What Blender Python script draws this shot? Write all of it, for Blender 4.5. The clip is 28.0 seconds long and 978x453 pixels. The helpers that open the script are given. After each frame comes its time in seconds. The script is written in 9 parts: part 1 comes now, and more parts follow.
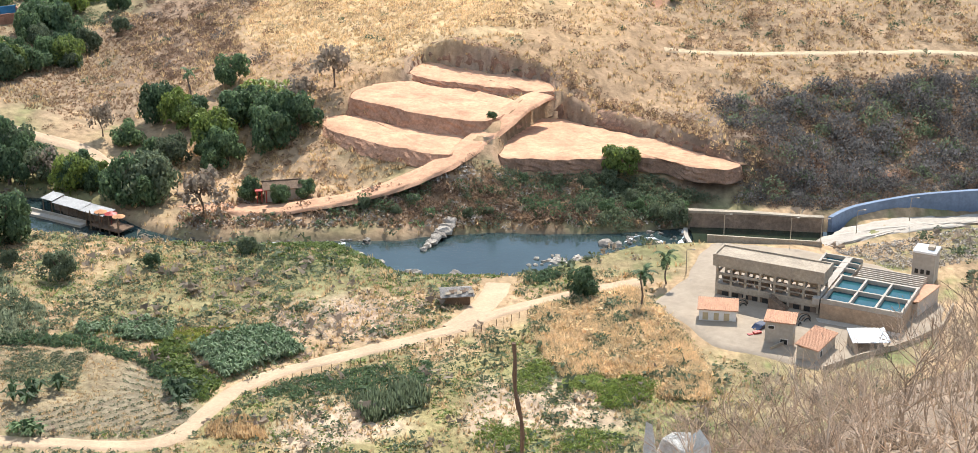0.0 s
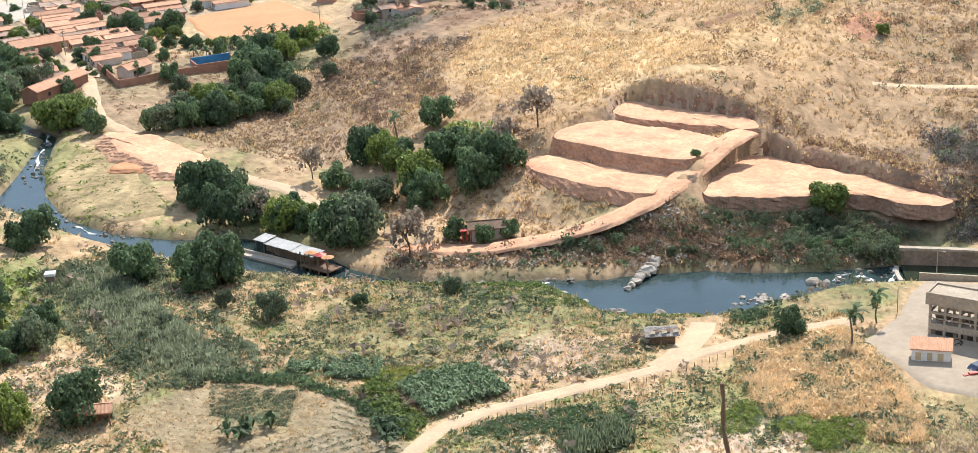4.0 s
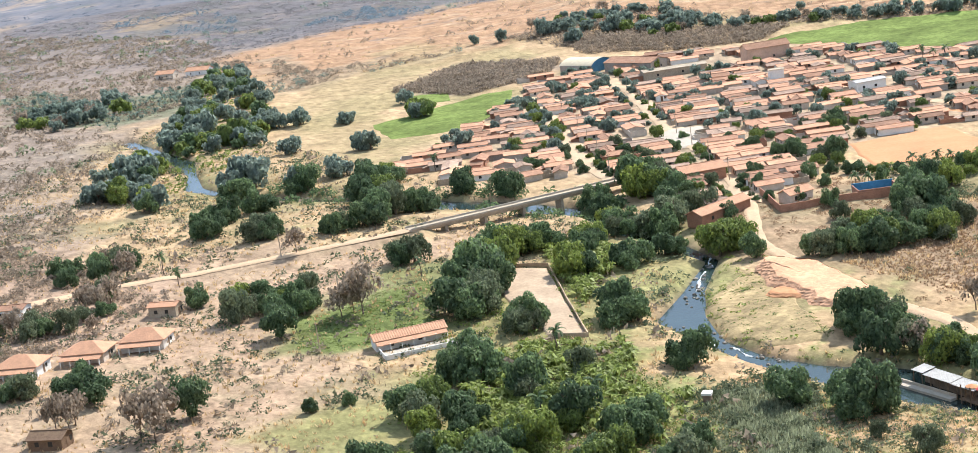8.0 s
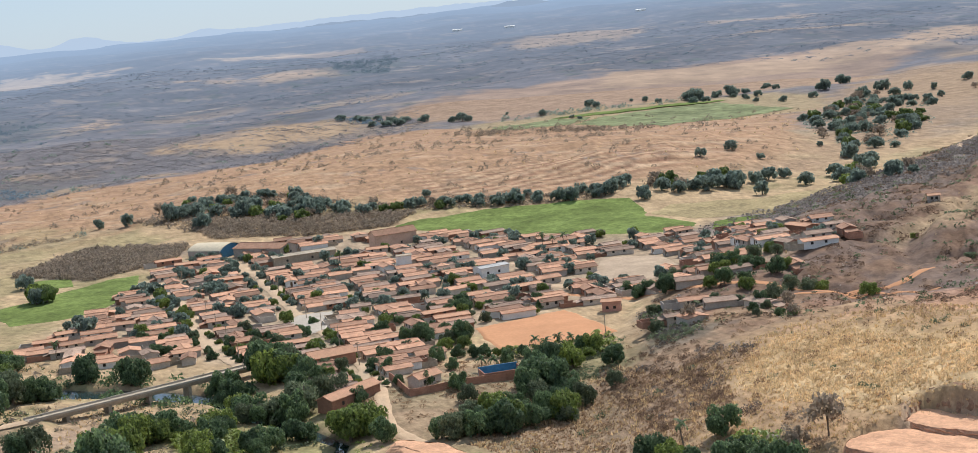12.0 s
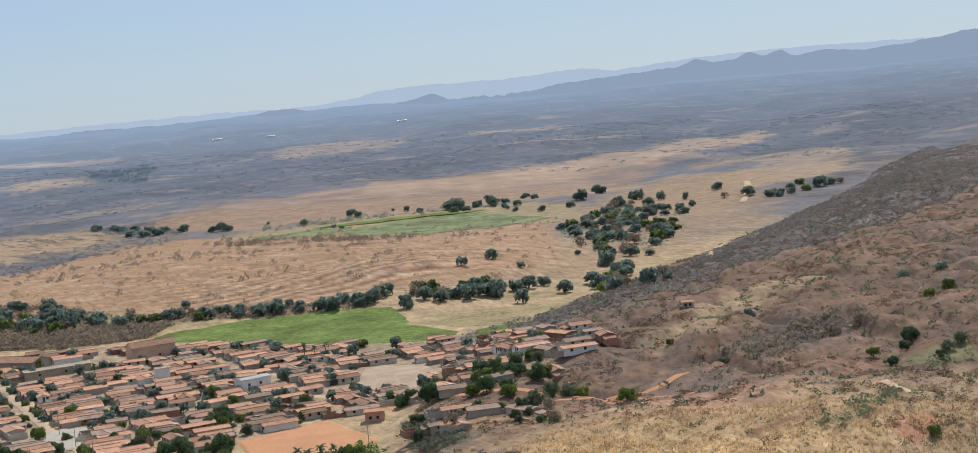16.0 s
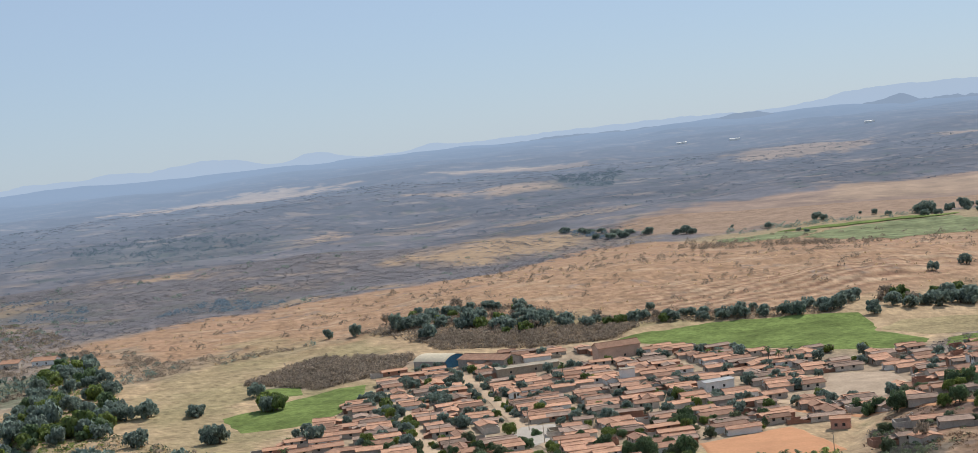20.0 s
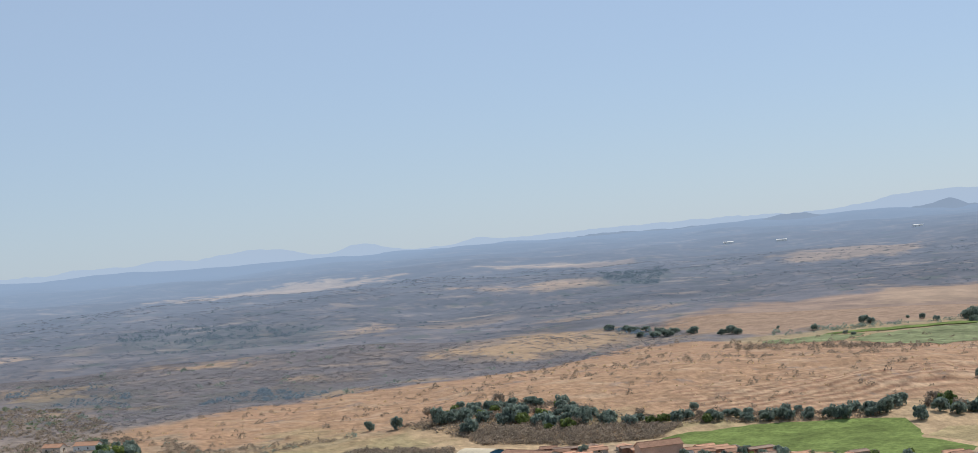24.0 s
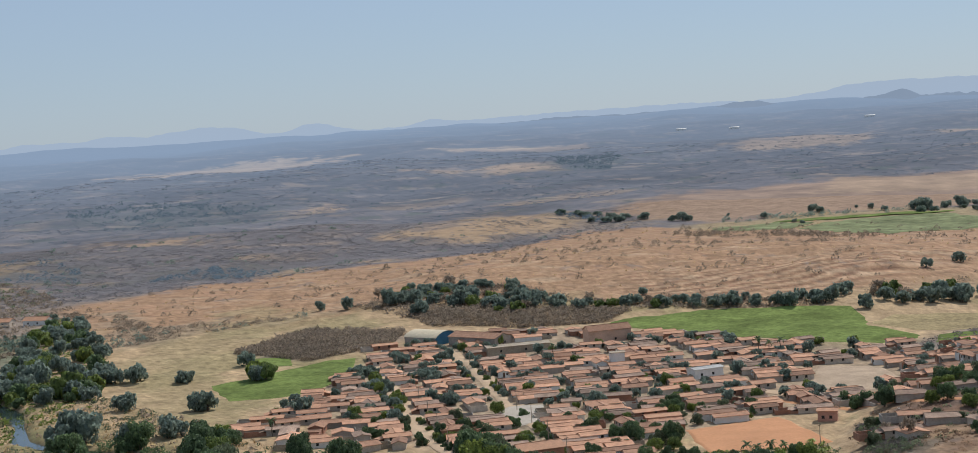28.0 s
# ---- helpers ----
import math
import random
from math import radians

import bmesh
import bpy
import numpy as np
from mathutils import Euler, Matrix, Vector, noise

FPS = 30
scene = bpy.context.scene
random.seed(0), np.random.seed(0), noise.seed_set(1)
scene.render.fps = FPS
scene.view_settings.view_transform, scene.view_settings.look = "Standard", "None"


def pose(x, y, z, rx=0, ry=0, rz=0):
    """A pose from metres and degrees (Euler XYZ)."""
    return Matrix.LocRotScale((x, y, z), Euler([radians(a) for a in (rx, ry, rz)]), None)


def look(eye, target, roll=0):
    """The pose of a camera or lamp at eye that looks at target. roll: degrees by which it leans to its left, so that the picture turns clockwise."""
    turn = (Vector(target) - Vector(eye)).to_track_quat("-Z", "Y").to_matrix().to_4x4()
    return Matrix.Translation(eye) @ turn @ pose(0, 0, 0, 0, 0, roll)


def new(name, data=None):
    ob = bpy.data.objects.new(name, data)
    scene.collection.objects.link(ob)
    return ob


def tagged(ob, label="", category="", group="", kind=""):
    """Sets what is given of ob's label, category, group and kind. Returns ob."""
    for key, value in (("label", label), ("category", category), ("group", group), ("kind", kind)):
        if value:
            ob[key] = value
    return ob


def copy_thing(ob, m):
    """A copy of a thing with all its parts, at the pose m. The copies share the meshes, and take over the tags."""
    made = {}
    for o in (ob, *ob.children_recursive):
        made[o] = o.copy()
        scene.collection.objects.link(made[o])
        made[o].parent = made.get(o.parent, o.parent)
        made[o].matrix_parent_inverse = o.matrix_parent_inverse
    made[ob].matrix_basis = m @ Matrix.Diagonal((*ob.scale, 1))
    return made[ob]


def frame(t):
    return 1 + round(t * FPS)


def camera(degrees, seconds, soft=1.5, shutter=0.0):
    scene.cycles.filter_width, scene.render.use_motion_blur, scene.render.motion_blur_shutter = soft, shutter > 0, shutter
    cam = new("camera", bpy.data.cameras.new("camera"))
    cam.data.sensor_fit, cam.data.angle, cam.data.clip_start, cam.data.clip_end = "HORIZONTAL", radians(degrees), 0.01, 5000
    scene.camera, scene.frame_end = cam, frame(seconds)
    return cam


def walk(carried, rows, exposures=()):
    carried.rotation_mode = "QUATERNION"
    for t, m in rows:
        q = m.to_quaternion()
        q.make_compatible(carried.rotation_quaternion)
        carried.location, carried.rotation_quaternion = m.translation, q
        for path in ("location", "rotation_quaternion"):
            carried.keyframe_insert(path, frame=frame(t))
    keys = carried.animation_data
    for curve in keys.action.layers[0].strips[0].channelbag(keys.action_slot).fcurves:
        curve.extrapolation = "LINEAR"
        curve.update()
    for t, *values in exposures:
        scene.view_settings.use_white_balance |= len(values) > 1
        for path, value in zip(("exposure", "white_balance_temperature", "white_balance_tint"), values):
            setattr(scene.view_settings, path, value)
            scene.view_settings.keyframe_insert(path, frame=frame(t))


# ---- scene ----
# ---- camera: a telephone held on a hilltop, turned where it is; seconds and degrees ----
cam = camera(33.44, 28.0, 0.78)
ROWS = [
    (0.0, 69.224, 0.229, -0.087),
    (0.5, 69.446, 0.280, -0.000),
    (1.0, 69.745, 0.349, 0.044),
    (1.5, 69.980, 0.404, 0.199),
    (2.0, 70.191, 0.665, 0.696),
    (2.5, 70.299, 1.061, 1.685),
    (4.5, 71.342, 3.962, 9.581),
    (5.0, 72.314, 4.978, 13.312),
    (5.5, 73.567, 5.816, 16.092),
    (6.0, 74.283, 6.558, 18.884),
    (6.5, 74.903, 7.379, 21.982),
    (7.0, 75.625, 7.714, 25.015),
    (7.5, 76.087, 7.803, 27.046),
    (8.0, 77.304, 7.591, 29.064),
    (8.5, 78.959, 7.907, 30.691),
    (9.0, 80.533, 7.868, 30.824),
    (9.5, 82.059, 7.640, 30.244),
    (10.0, 82.065, 7.147, 27.357),
    (10.5, 82.426, 6.768, 24.341),
    (11.0, 82.537, 6.488, 22.122),
    (11.5, 82.394, 6.156, 19.674),
    (12.0, 82.334, 5.633, 16.174),
    (12.5, 82.401, 5.244, 13.686),
    (13.0, 82.354, 4.837, 11.216),
    (13.5, 82.763, 4.663, 8.818),
    (15.5, 85.083, 5.028, 6.682),
    (16.0, 85.398, 5.126, 7.798),
    (16.5, 85.747, 5.265, 9.714),
    (17.0, 86.407, 5.421, 12.129),
    (17.5, 86.634, 5.555, 13.636),
    (18.0, 86.642, 5.469, 15.072),
    (18.5, 86.662, 5.607, 16.593),
    (19.0, 86.790, 5.803, 18.626),
    (19.5, 86.946, 5.969, 21.456),
    (20.0, 87.092, 6.048, 24.066),
    (20.5, 88.397, 6.111, 25.187),
    (21.0, 88.852, 5.941, 25.314),
    (21.5, 89.061, 5.804, 25.648),
    (23.5, 89.647, 5.020, 25.708),
    (24.0, 90.581, 4.774, 25.692),
    (24.5, 90.811, 4.645, 25.600),
    (25.0, 89.681, 4.649, 25.581),
    (25.5, 89.549, 4.520, 25.585),
    (26.0, 89.067, 4.314, 25.304),
    (26.5, 87.818, 4.131, 24.405),
    (27.0, 87.398, 3.848, 24.296),
    (27.5, 86.717, 3.743, 24.180),
    (28.0, 86.337, 3.680, 24.052),
]
SWAY = 0.12
path = []
for t, rx, ry, rz in ROWS:
    turn = pose(0, 0, 0, rx, ry, rz)
    ahead = turn.to_3x3() @ Vector((0, 0, -SWAY))
    path.append((t, Matrix.Translation((ahead.x, ahead.y, 110.0 + ahead.z)) @ turn))
EXPOSURES = ((0.0, 0.88), (5.0, 0.88), (8.0, 0.96), (9.0, 0.88), (10.0, 0.42), (11.0, 0.3), (13.5, 0.08), (16.0, 0.0), (24.0, 0.0), (26.0, -0.1), (28.0, -0.2))
walk(cam, path, EXPOSURES)
# ---- daylight ----
SUN_AZ, SUN_EL = 12.0, 47.0
world = bpy.data.worlds.new("world")
scene.world = world
world.use_nodes = True
sky = world.node_tree.nodes.new("ShaderNodeTexSky")
sky.sky_type, sky.sun_disc = "NISHITA", False
sky.sun_elevation, sky.sun_rotation = radians(SUN_EL), radians(SUN_AZ)
sky.altitude, sky.air_density, sky.dust_density, sky.ozone_density = 300, 1.0, 0.2, 3.0
world.node_tree.nodes["Background"].inputs["Strength"].default_value = 0.078
tone = world.node_tree.nodes.new("ShaderNodeVectorMath")
tone.operation = "MULTIPLY"
tone.inputs[1].default_value = (0.84, 0.97, 1.26)
world.node_tree.links.new(sky.outputs[0], tone.inputs[0])
# a thin even veil of dust in the dry-season air
veil = world.node_tree.nodes.new("ShaderNodeMix")
veil.data_type = "RGBA"
veil.inputs[0].default_value = 0.62
veil.inputs[7].default_value = (5.95, 7.35, 8.9, 1)
world.node_tree.links.new(tone.outputs[0], veil.inputs[6])
world.node_tree.links.new(veil.outputs[2], world.node_tree.nodes["Background"].inputs["Color"])
sun_data = bpy.data.lights.new("sun", "SUN")
sun_data.energy, sun_data.angle, sun_data.color = 4.0, radians(0.53), (1.0, 0.955, 0.895)
sun = new("sun", sun_data)
sun.matrix_world = look((math.sin(radians(SUN_AZ)) * 600, math.cos(radians(SUN_AZ)) * 600, 600 * math.tan(radians(SUN_EL))), (0, 0, 0))
# ---- lie of the land: heights in metres over the river, the eye stands 110 m over it ----
EYE = 110.0


def smooth(u, a, b):
    """0 below a, 1 above b."""
    k = np.clip((u - a) / (b - a), 0.0, 1.0)
    return k * k * (3 - 2 * k)


def waves(x, y, size, seed):
    """Cheap rolling noise, about -1 to 1, with features of that size."""
    total = 0.0
    for i, (dx, dy, s) in enumerate(((1, 0.31, 1.0), (-0.45, 0.9, 1.27), (0.77, -0.66, 0.83), (0.2, 1.1, 1.9), (1.3, 0.5, 2.3), (-1.0, 0.7, 2.9))):
        total = total + np.sin((x * dx + y * dy) * 6.283 / size * s * 0.7 + seed * (1.7 + i) + 1.3 * np.sin((x * dy - y * dx) * 2.1 / size + i + seed)) / (1 + 0.35 * i)
    return total / 2.6


# foot of the hill across the river: x for each y, and y for each x near the river
FOOT_Y = (290, 318, 345, 430, 500, 600, 727, 976, 1361, 2000, 2700, 6000)
FOOT_X = (0, -60, -82, -105, -115, -122, -105, -25, 102, 300, 600, 2400)


def foot_distance(x, y):
    a = (x - np.interp(y, FOOT_Y, FOOT_X)) * 0.93
    b = y - np.interp(x, (-200, -60, 0, 40, 110, 250, 800), (290, 300, 298, 312, 326, 330, 330))
    k = 18.0
    return -k * np.logaddexp(-a / k, -b / k)


# middle line of the river, from the weir downstream
RIVER = ((64, 288, 5), (50, 288, 5), (38, 288, 4), (26, 286, 3.5), (14, 282, 7), (2, 279, 11), (-10, 278, 10), (-19, 281, 5), (-28, 285, 0.9), (-44, 284.5, 0.7),
         (-58, 286, 0.9), (-68, 290, 3.0), (-80, 297, 7), (-94, 303, 8), (-110, 307, 4), (-124, 313, 2.2), (-138, 323, 2.2), (-153, 340, 5.6), (-159, 362, 2.4), (-165, 390, 1.4),
         (-182, 405, 2.2), (-200, 418, 3), (-225, 442, 4), (-262, 454, 6), (-283, 455, 6), (-300, 462, 3), (-350, 466, 2.5), (-400, 478, 2), (-424, 489, 3.5), (-446, 515, 1.6), (-472, 541, 4.5), (-560, 600, 3))


def river_distance(x, y):
    """Distance outside the river's edge (negative: in the water)."""
    best = np.full(np.shape(x), 1e9)
    for (x0, y0, w0), (x1, y1, w1) in zip(RIVER, RIVER[1:]):
        dx, dy = x1 - x0, y1 - y0
        k = np.clip(((x - x0) * dx + (y - y0) * dy) / (dx * dx + dy * dy), 0, 1)
        best = np.minimum(best, np.hypot(x - x0 - k * dx, y - y0 - k * dy) - (w0 + (w1 - w0) * k))
    return best


# level benches cut into the nose of the hill: outlines and heights
BENCHES = ([(-34.8, 329.9), (-32.4, 325.5), (-23.4, 317.7), (-16.9, 313.9), (-10.4, 310.2), (-7.3, 309.8), (-4.3, 316.6), (-1.1, 326.2), (-5.6, 323.9), (-10.8, 325.4), (-17.5, 328.9), (-24.3, 333.6), (-30.0, 338.2), (-33.5, 338.6), (-35.4, 334.5)],
           [(-30.4, 339.6), (-24.5, 335.7), (-17.5, 330.0), (-10.8, 325.4), (-4.3, 322.2), (0.9, 322.1), (4.2, 328.3), (6.9, 335.7), (2.3, 341.4), (-4.5, 346.5), (-11.5, 349.1), (-18.6, 353.9), (-21.4, 353.4), (-25.4, 350.4), (-29.0, 346.9)],
           [(-18.7, 355.5), (-11.5, 348.6), (-4.5, 345.5), (2.3, 342.4), (9.0, 339.3), (14.4, 339.7), (13.6, 347.2), (10.6, 348.8), (2.4, 353.6), (-4.7, 357.9), (-11.9, 362.9), (-14.8, 365.2), (-17.4, 359.2)],
           [(1.7, 312.3), (3.3, 310.2), (14.5, 309.3), (27.1, 311.1), (33.4, 310.6), (40.2, 304.7), (48.4, 301.9), (50.2, 306.1), (45.9, 310.9), (40.3, 316.2), (34.6, 323.4), (28.4, 327.0), (22.2, 332.4), (15.8, 338.4), (11.1, 338.9), (7.5, 331.2), (3.7, 323.0)])
APPROACH = ((-320, 365, 1.0), (-298, 383, 2.0), (-281, 396, 3.0), (-268, 406.5, 3.7))
BENCH_TOPS = (8.0, 11.3, 12.6, 7.0)
# ramp of fill that climbs to them: x, y and height
RAMP = [(-70, 312, 0.2), (-64, 305, 0.3), (-56, 300, 0.8), (-41.6, 296.8, 1.2), (-34.5, 298.1, 2.0), (-27.2, 298.5, 3.0), (-20.0, 300.2, 4.4), (-15.2, 303.0, 5.5), (-10.3, 306.5, 6.6), (-5.5, 312.0, 7.9), (-1.1, 319.7, 9.0), (2.8, 325.1, 10.7), (6.2, 330.4, 11.8), (8.9, 333.6, 12.5), (12.7, 337.8, 12.8)]


def land(x, y):
    x, y = np.asarray(x, float), np.asarray(y, float)
    r = np.hypot(x, y)
    # valley floor, with slow swells that grow with the distance
    z = 1.2 + 0.8 * waves(x, y, 90, 2.0) * smooth(r, 150, 400) + 0.25 * waves(x, y, 22, 5.0)
    z = z + smooth(r, 900, 1500) * 5.0 * waves(x, y, 420, 1.0) + smooth(r, 1300, 2200) * 9.0 * waves(x, y, 800, 7.0)
    # the long dry ridge behind the town
    ridge = (y - 1010 - 0.12 * (x + 300)) / 190.0
    along = np.exp(-ridge ** 2) * (1 - smooth(x, -190, -60))
    z = z + 17.0 * along * smooth(x, -620, -350) + along * smooth(x, -700, -560) * (1.8 * waves(x, y, 85, 6.0) + 0.8 * waves(x, y, 30, 2.0))
    # the far plain climbs to the horizon
    u = np.clip((r - 1500) / 3380, 0, 1.05)
    z = z + 107.0 * u ** 1.15
    # hill across the river, its nose with the terraces and the long slope behind
    s = foot_distance(x, y)
    sp = np.maximum(s, 0)
    hill = 24.0 * (1 - np.exp(-sp / 70.0)) + 0.17 * np.logaddexp(0, (sp - 190) / 18.0) * 18.0
    hill = hill * (1 - 0.75 * smooth(r, 1500, 3200))
    gully = 1.8 * waves(x, y, 85, 4.0) + 0.7 * waves(x, y, 30, 9.0)
    z = z + hill + gully * smooth(s, 12, 90)
    # washed gullies of the long slope
    wash = 3.6 * np.exp(-(waves(x, y * 0.55, 75, 12.0) / 0.15) ** 2) + 1.3 * np.exp(-(waves(x, y * 0.6, 34, 3.0) / 0.18) ** 2)
    z = z - wash * smooth(y, 480, 560) * smooth(s, 25, 70) * (1 - smooth(r, 1000, 1400))
    # saddle behind the nose
    z = z - 7.5 * np.exp(-((y - 520) / 55.0) ** 2) * smooth(s, 20, 90)
    # ground above the cut banks of the terraces
    b1 = (x + 17) * 0.49 + (y - 357) * 0.87
    c1 = (x + 17) * 0.87 - (y - 357) * 0.49
    z = z + 2.4 * smooth(b1, 1.6, 3.6) * (1 - smooth(b1, 14, 70)) * smooth(c1, -4, 5) * (1 - smooth(c1, 34, 48))
    b2 = (x - 18) * 0.79 + (y - 339) * 0.62
    c2 = (x - 18) * 0.62 - (y - 339) * 0.79
    z = z + np.maximum(0, 9.8 - z) * smooth(b2, 0.5, 2.2) * (1 - smooth(b2, 8, 40)) * smooth(c2, -3, 4) * (1 - smooth(c2, 44, 54)) * smooth(y, 292, 300)
    # ground dug away under the benches
    near_cut = (np.abs(x - 8) < 62) & (np.abs(y - 333) < 42)
    if np.any(near_cut):
        # fill below the lower benches and the ramp
        for pts, top, fall in ((BENCHES[0], 6.3, 0.5), (BENCHES[3], 5.0, 0.6)):
            z = np.where(near_cut, np.maximum(z, top - fall * np.maximum(0, -edge_distance(x, y, pts))), z)
        for (x0, y0, z0), (x1, y1, z1) in zip(RAMP, RAMP[1:]):
            k = np.clip(((x - x0) * (x1 - x0) + (y - y0) * (y1 - y0)) / ((x1 - x0) ** 2 + (y1 - y0) ** 2), 0, 1)
            d = np.hypot(x - x0 - k * (x1 - x0), y - y0 - k * (y1 - y0))
            z = np.where(near_cut, np.maximum(z, z0 + (z1 - z0) * k - 0.06 - 0.42 * np.maximum(0, d - 2.7)), z)
        for pts, top in zip(BENCHES, BENCH_TOPS):
            k = smooth(edge_distance(x, y, pts), -0.9, 0.5)
            z = np.where(near_cut, z + (np.minimum(z, top - 0.8) - z) * k, z)
    # earth bank that carries the road up to the bridge
    near_road = (np.abs(x + 290) < 50) & (np.abs(y - 388) < 45)
    if np.any(near_road):
        for (x0, y0, z0), (x1, y1, z1) in zip(APPROACH, APPROACH[1:]):
            k = np.clip(((x - x0) * (x1 - x0) + (y - y0) * (y1 - y0)) / ((x1 - x0) ** 2 + (y1 - y0) ** 2), 0, 1)
            d = np.hypot(x - x0 - k * (x1 - x0), y - y0 - k * (y1 - y0))
            z = np.where(near_road, np.maximum(z, z0 + (z1 - z0) * k - 0.6 * np.maximum(0, d - 3.2)), z)
    # spillway channel below the curved wall
    k = np.clip(((x - 63) * 45 + (y - 284) * 13) / (45 * 45 + 13 * 13), 0, 1)
    d = np.hypot(x - 63 - 45 * k, y - 284 - 13 * k)
    z = np.where(r < 900, z + (np.minimum(z, -1.2 + 1.0 * k) - z) * (1 - smooth(d, 5.0, 8.0)), z)
    # river bed
    d = river_distance(x, y)
    z = np.where(r < 900, z * smooth(d, -4, 26) + (1 - smooth(d, -4.5, 4.0)) * -3.4, z)
    # the hill under the viewer, with a shoulder to its right
    az = np.degrees(np.arctan2(x, y))
    shoulder = smooth(az, -2, 19) * (1 - smooth(az, 60, 100))
    k1 = 0.74 - 0.29 * shoulder
    near = 108.35 - k1 * np.maximum(r - 2.2, 0) - 0.5 * shoulder * np.maximum(r - 52, 0) + 0.22 * waves(x, y, 7, 3.0) * smooth(r, 4, 14)
    back = 108.35 - 0.05 * np.maximum(r - 2.2, 0)
    near = near + (back - near) * smooth(np.abs(az), 95, 130)
    k = 3.0
    return np.where(near > z + 60, near, k * np.logaddexp(np.clip(near / k, -200, 200), np.clip(z / k, -200, 200)) )
# ---- materials ----
def mat(name, base, rough=0.85, spread=0.25, scale=0.6, bump=0.3, fine=6.0, attr="", island=0.0, piece=0.0, hue=None, metal=0.0, spec=0.3, through_light=0.0):
    """A procedural surface: base colour times two scales of noise, an attribute's colour, tone by island or by object, and fine relief."""
    m = bpy.data.materials.new(name)
    m.use_nodes = True
    nt = m.node_tree
    bsdf = nt.nodes["Principled BSDF"]
    bsdf.inputs["Roughness"].default_value, bsdf.inputs["Metallic"].default_value = rough, metal
    bsdf.inputs["Specular IOR Level"].default_value = spec
    geo = nt.nodes.new("ShaderNodeNewGeometry")
    if attr:
        src = nt.nodes.new("ShaderNodeAttribute")
        src.attribute_name = attr
        colour = src.outputs["Color"]
    else:
        rgb = nt.nodes.new("ShaderNodeRGB")
        rgb.outputs[0].default_value = (*base, 1)
        colour = rgb.outputs[0]

    def grain(size, low, high):
        tex = nt.nodes.new("ShaderNodeTexNoise")
        tex.inputs["Scale"].default_value, tex.inputs["Detail"].default_value, tex.inputs["Roughness"].default_value = size, 6.0, 0.68
        nt.links.new(geo.outputs["Position"], tex.inputs["Vector"])
        ramp = nt.nodes.new("ShaderNodeMapRange")
        ramp.inputs["From Min"].default_value, ramp.inputs["From Max"].default_value = 0.3, 0.7
        ramp.inputs["To Min"].default_value, ramp.inputs["To Max"].default_value = low, high
        nt.links.new(tex.outputs["Fac"], ramp.inputs["Value"])
        return tex, ramp.outputs[0]

    def times(a, value):
        mix = nt.nodes.new("ShaderNodeVectorMath")
        mix.operation = "MULTIPLY"
        nt.links.new(a, mix.inputs[0])
        nt.links.new(value, mix.inputs[1])
        return mix.outputs[0]

    big, v1 = grain(scale, 1 - spread, 1 + spread)
    small, v2 = grain(fine, 1 - spread * 0.8, 1 + spread * 0.8)
    colour = times(times(colour, v1), v2)
    for amount, source in ((island, geo.outputs["Random Per Island"]), (piece, None)):
        if amount:
            if source is None:
                source = nt.nodes.new("ShaderNodeObjectInfo").outputs["Random"]
            ramp = nt.nodes.new("ShaderNodeValToRGB")
            ramp.color_ramp.elements[0].color = (1 - amount, 1 - amount, 1 - amount, 1)
            tint = hue or (1, 1, 1)
            ramp.color_ramp.elements[1].color = tuple((1 + amount) * c for c in tint) + (1,)
            nt.links.new(source, ramp.inputs[0])
            colour = times(colour, ramp.outputs[0])
    nt.links.new(colour, bsdf.inputs["Base Color"])
    if through_light:
        thin = nt.nodes.new("ShaderNodeBsdfTranslucent")
        both = nt.nodes.new("ShaderNodeMixShader")
        both.inputs[0].default_value = through_light
        nt.links.new(colour, thin.inputs["Color"])
        nt.links.new(bsdf.outputs[0], both.inputs[1])
        nt.links.new(thin.outputs[0], both.inputs[2])
        nt.links.new(both.outputs[0], nt.nodes["Material Output"].inputs["Surface"])
    if bump:
        relief = nt.nodes.new("ShaderNodeBump")
        relief.inputs["Strength"].default_value, relief.inputs["Distance"].default_value = bump, 0.35
        nt.links.new(small.outputs["Fac"], relief.inputs["Height"])
        nt.links.new(relief.outputs[0], bsdf.inputs["Normal"])
    return m


GROUND = mat("ground", (0.4, 0.3, 0.2), 0.95, 0.26, 0.09, 0.7, 0.9, attr="cover", spec=0.1)
DIRT = mat("packed_dirt", (0.51, 0.365, 0.24), 0.95, 0.14, 0.15, 0.3, 2.0, spec=0.1)
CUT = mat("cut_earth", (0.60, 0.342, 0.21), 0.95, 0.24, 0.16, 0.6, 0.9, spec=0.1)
# the tread's earth, with the risers' shade put into a darker colour
RISER = mat("shaded_riser_earth", (0.46, 0.255, 0.16), 0.95, 0.3, 0.3, 0.8, 1.6, spec=0.1)
TRODDEN = mat("trodden_yard", (0.41, 0.31, 0.22), 0.95, 0.22, 0.12, 0.3, 1.2, spec=0.1)
CLAY = mat("orange_clay", (0.52, 0.262, 0.138), 0.95, 0.1, 0.06, 0.2, 0.8, spec=0.1)
GRASS = mat("field_grass", (0.145, 0.188, 0.056), 0.95, 0.42, 0.04, 0.6, 0.35, spec=0.04)
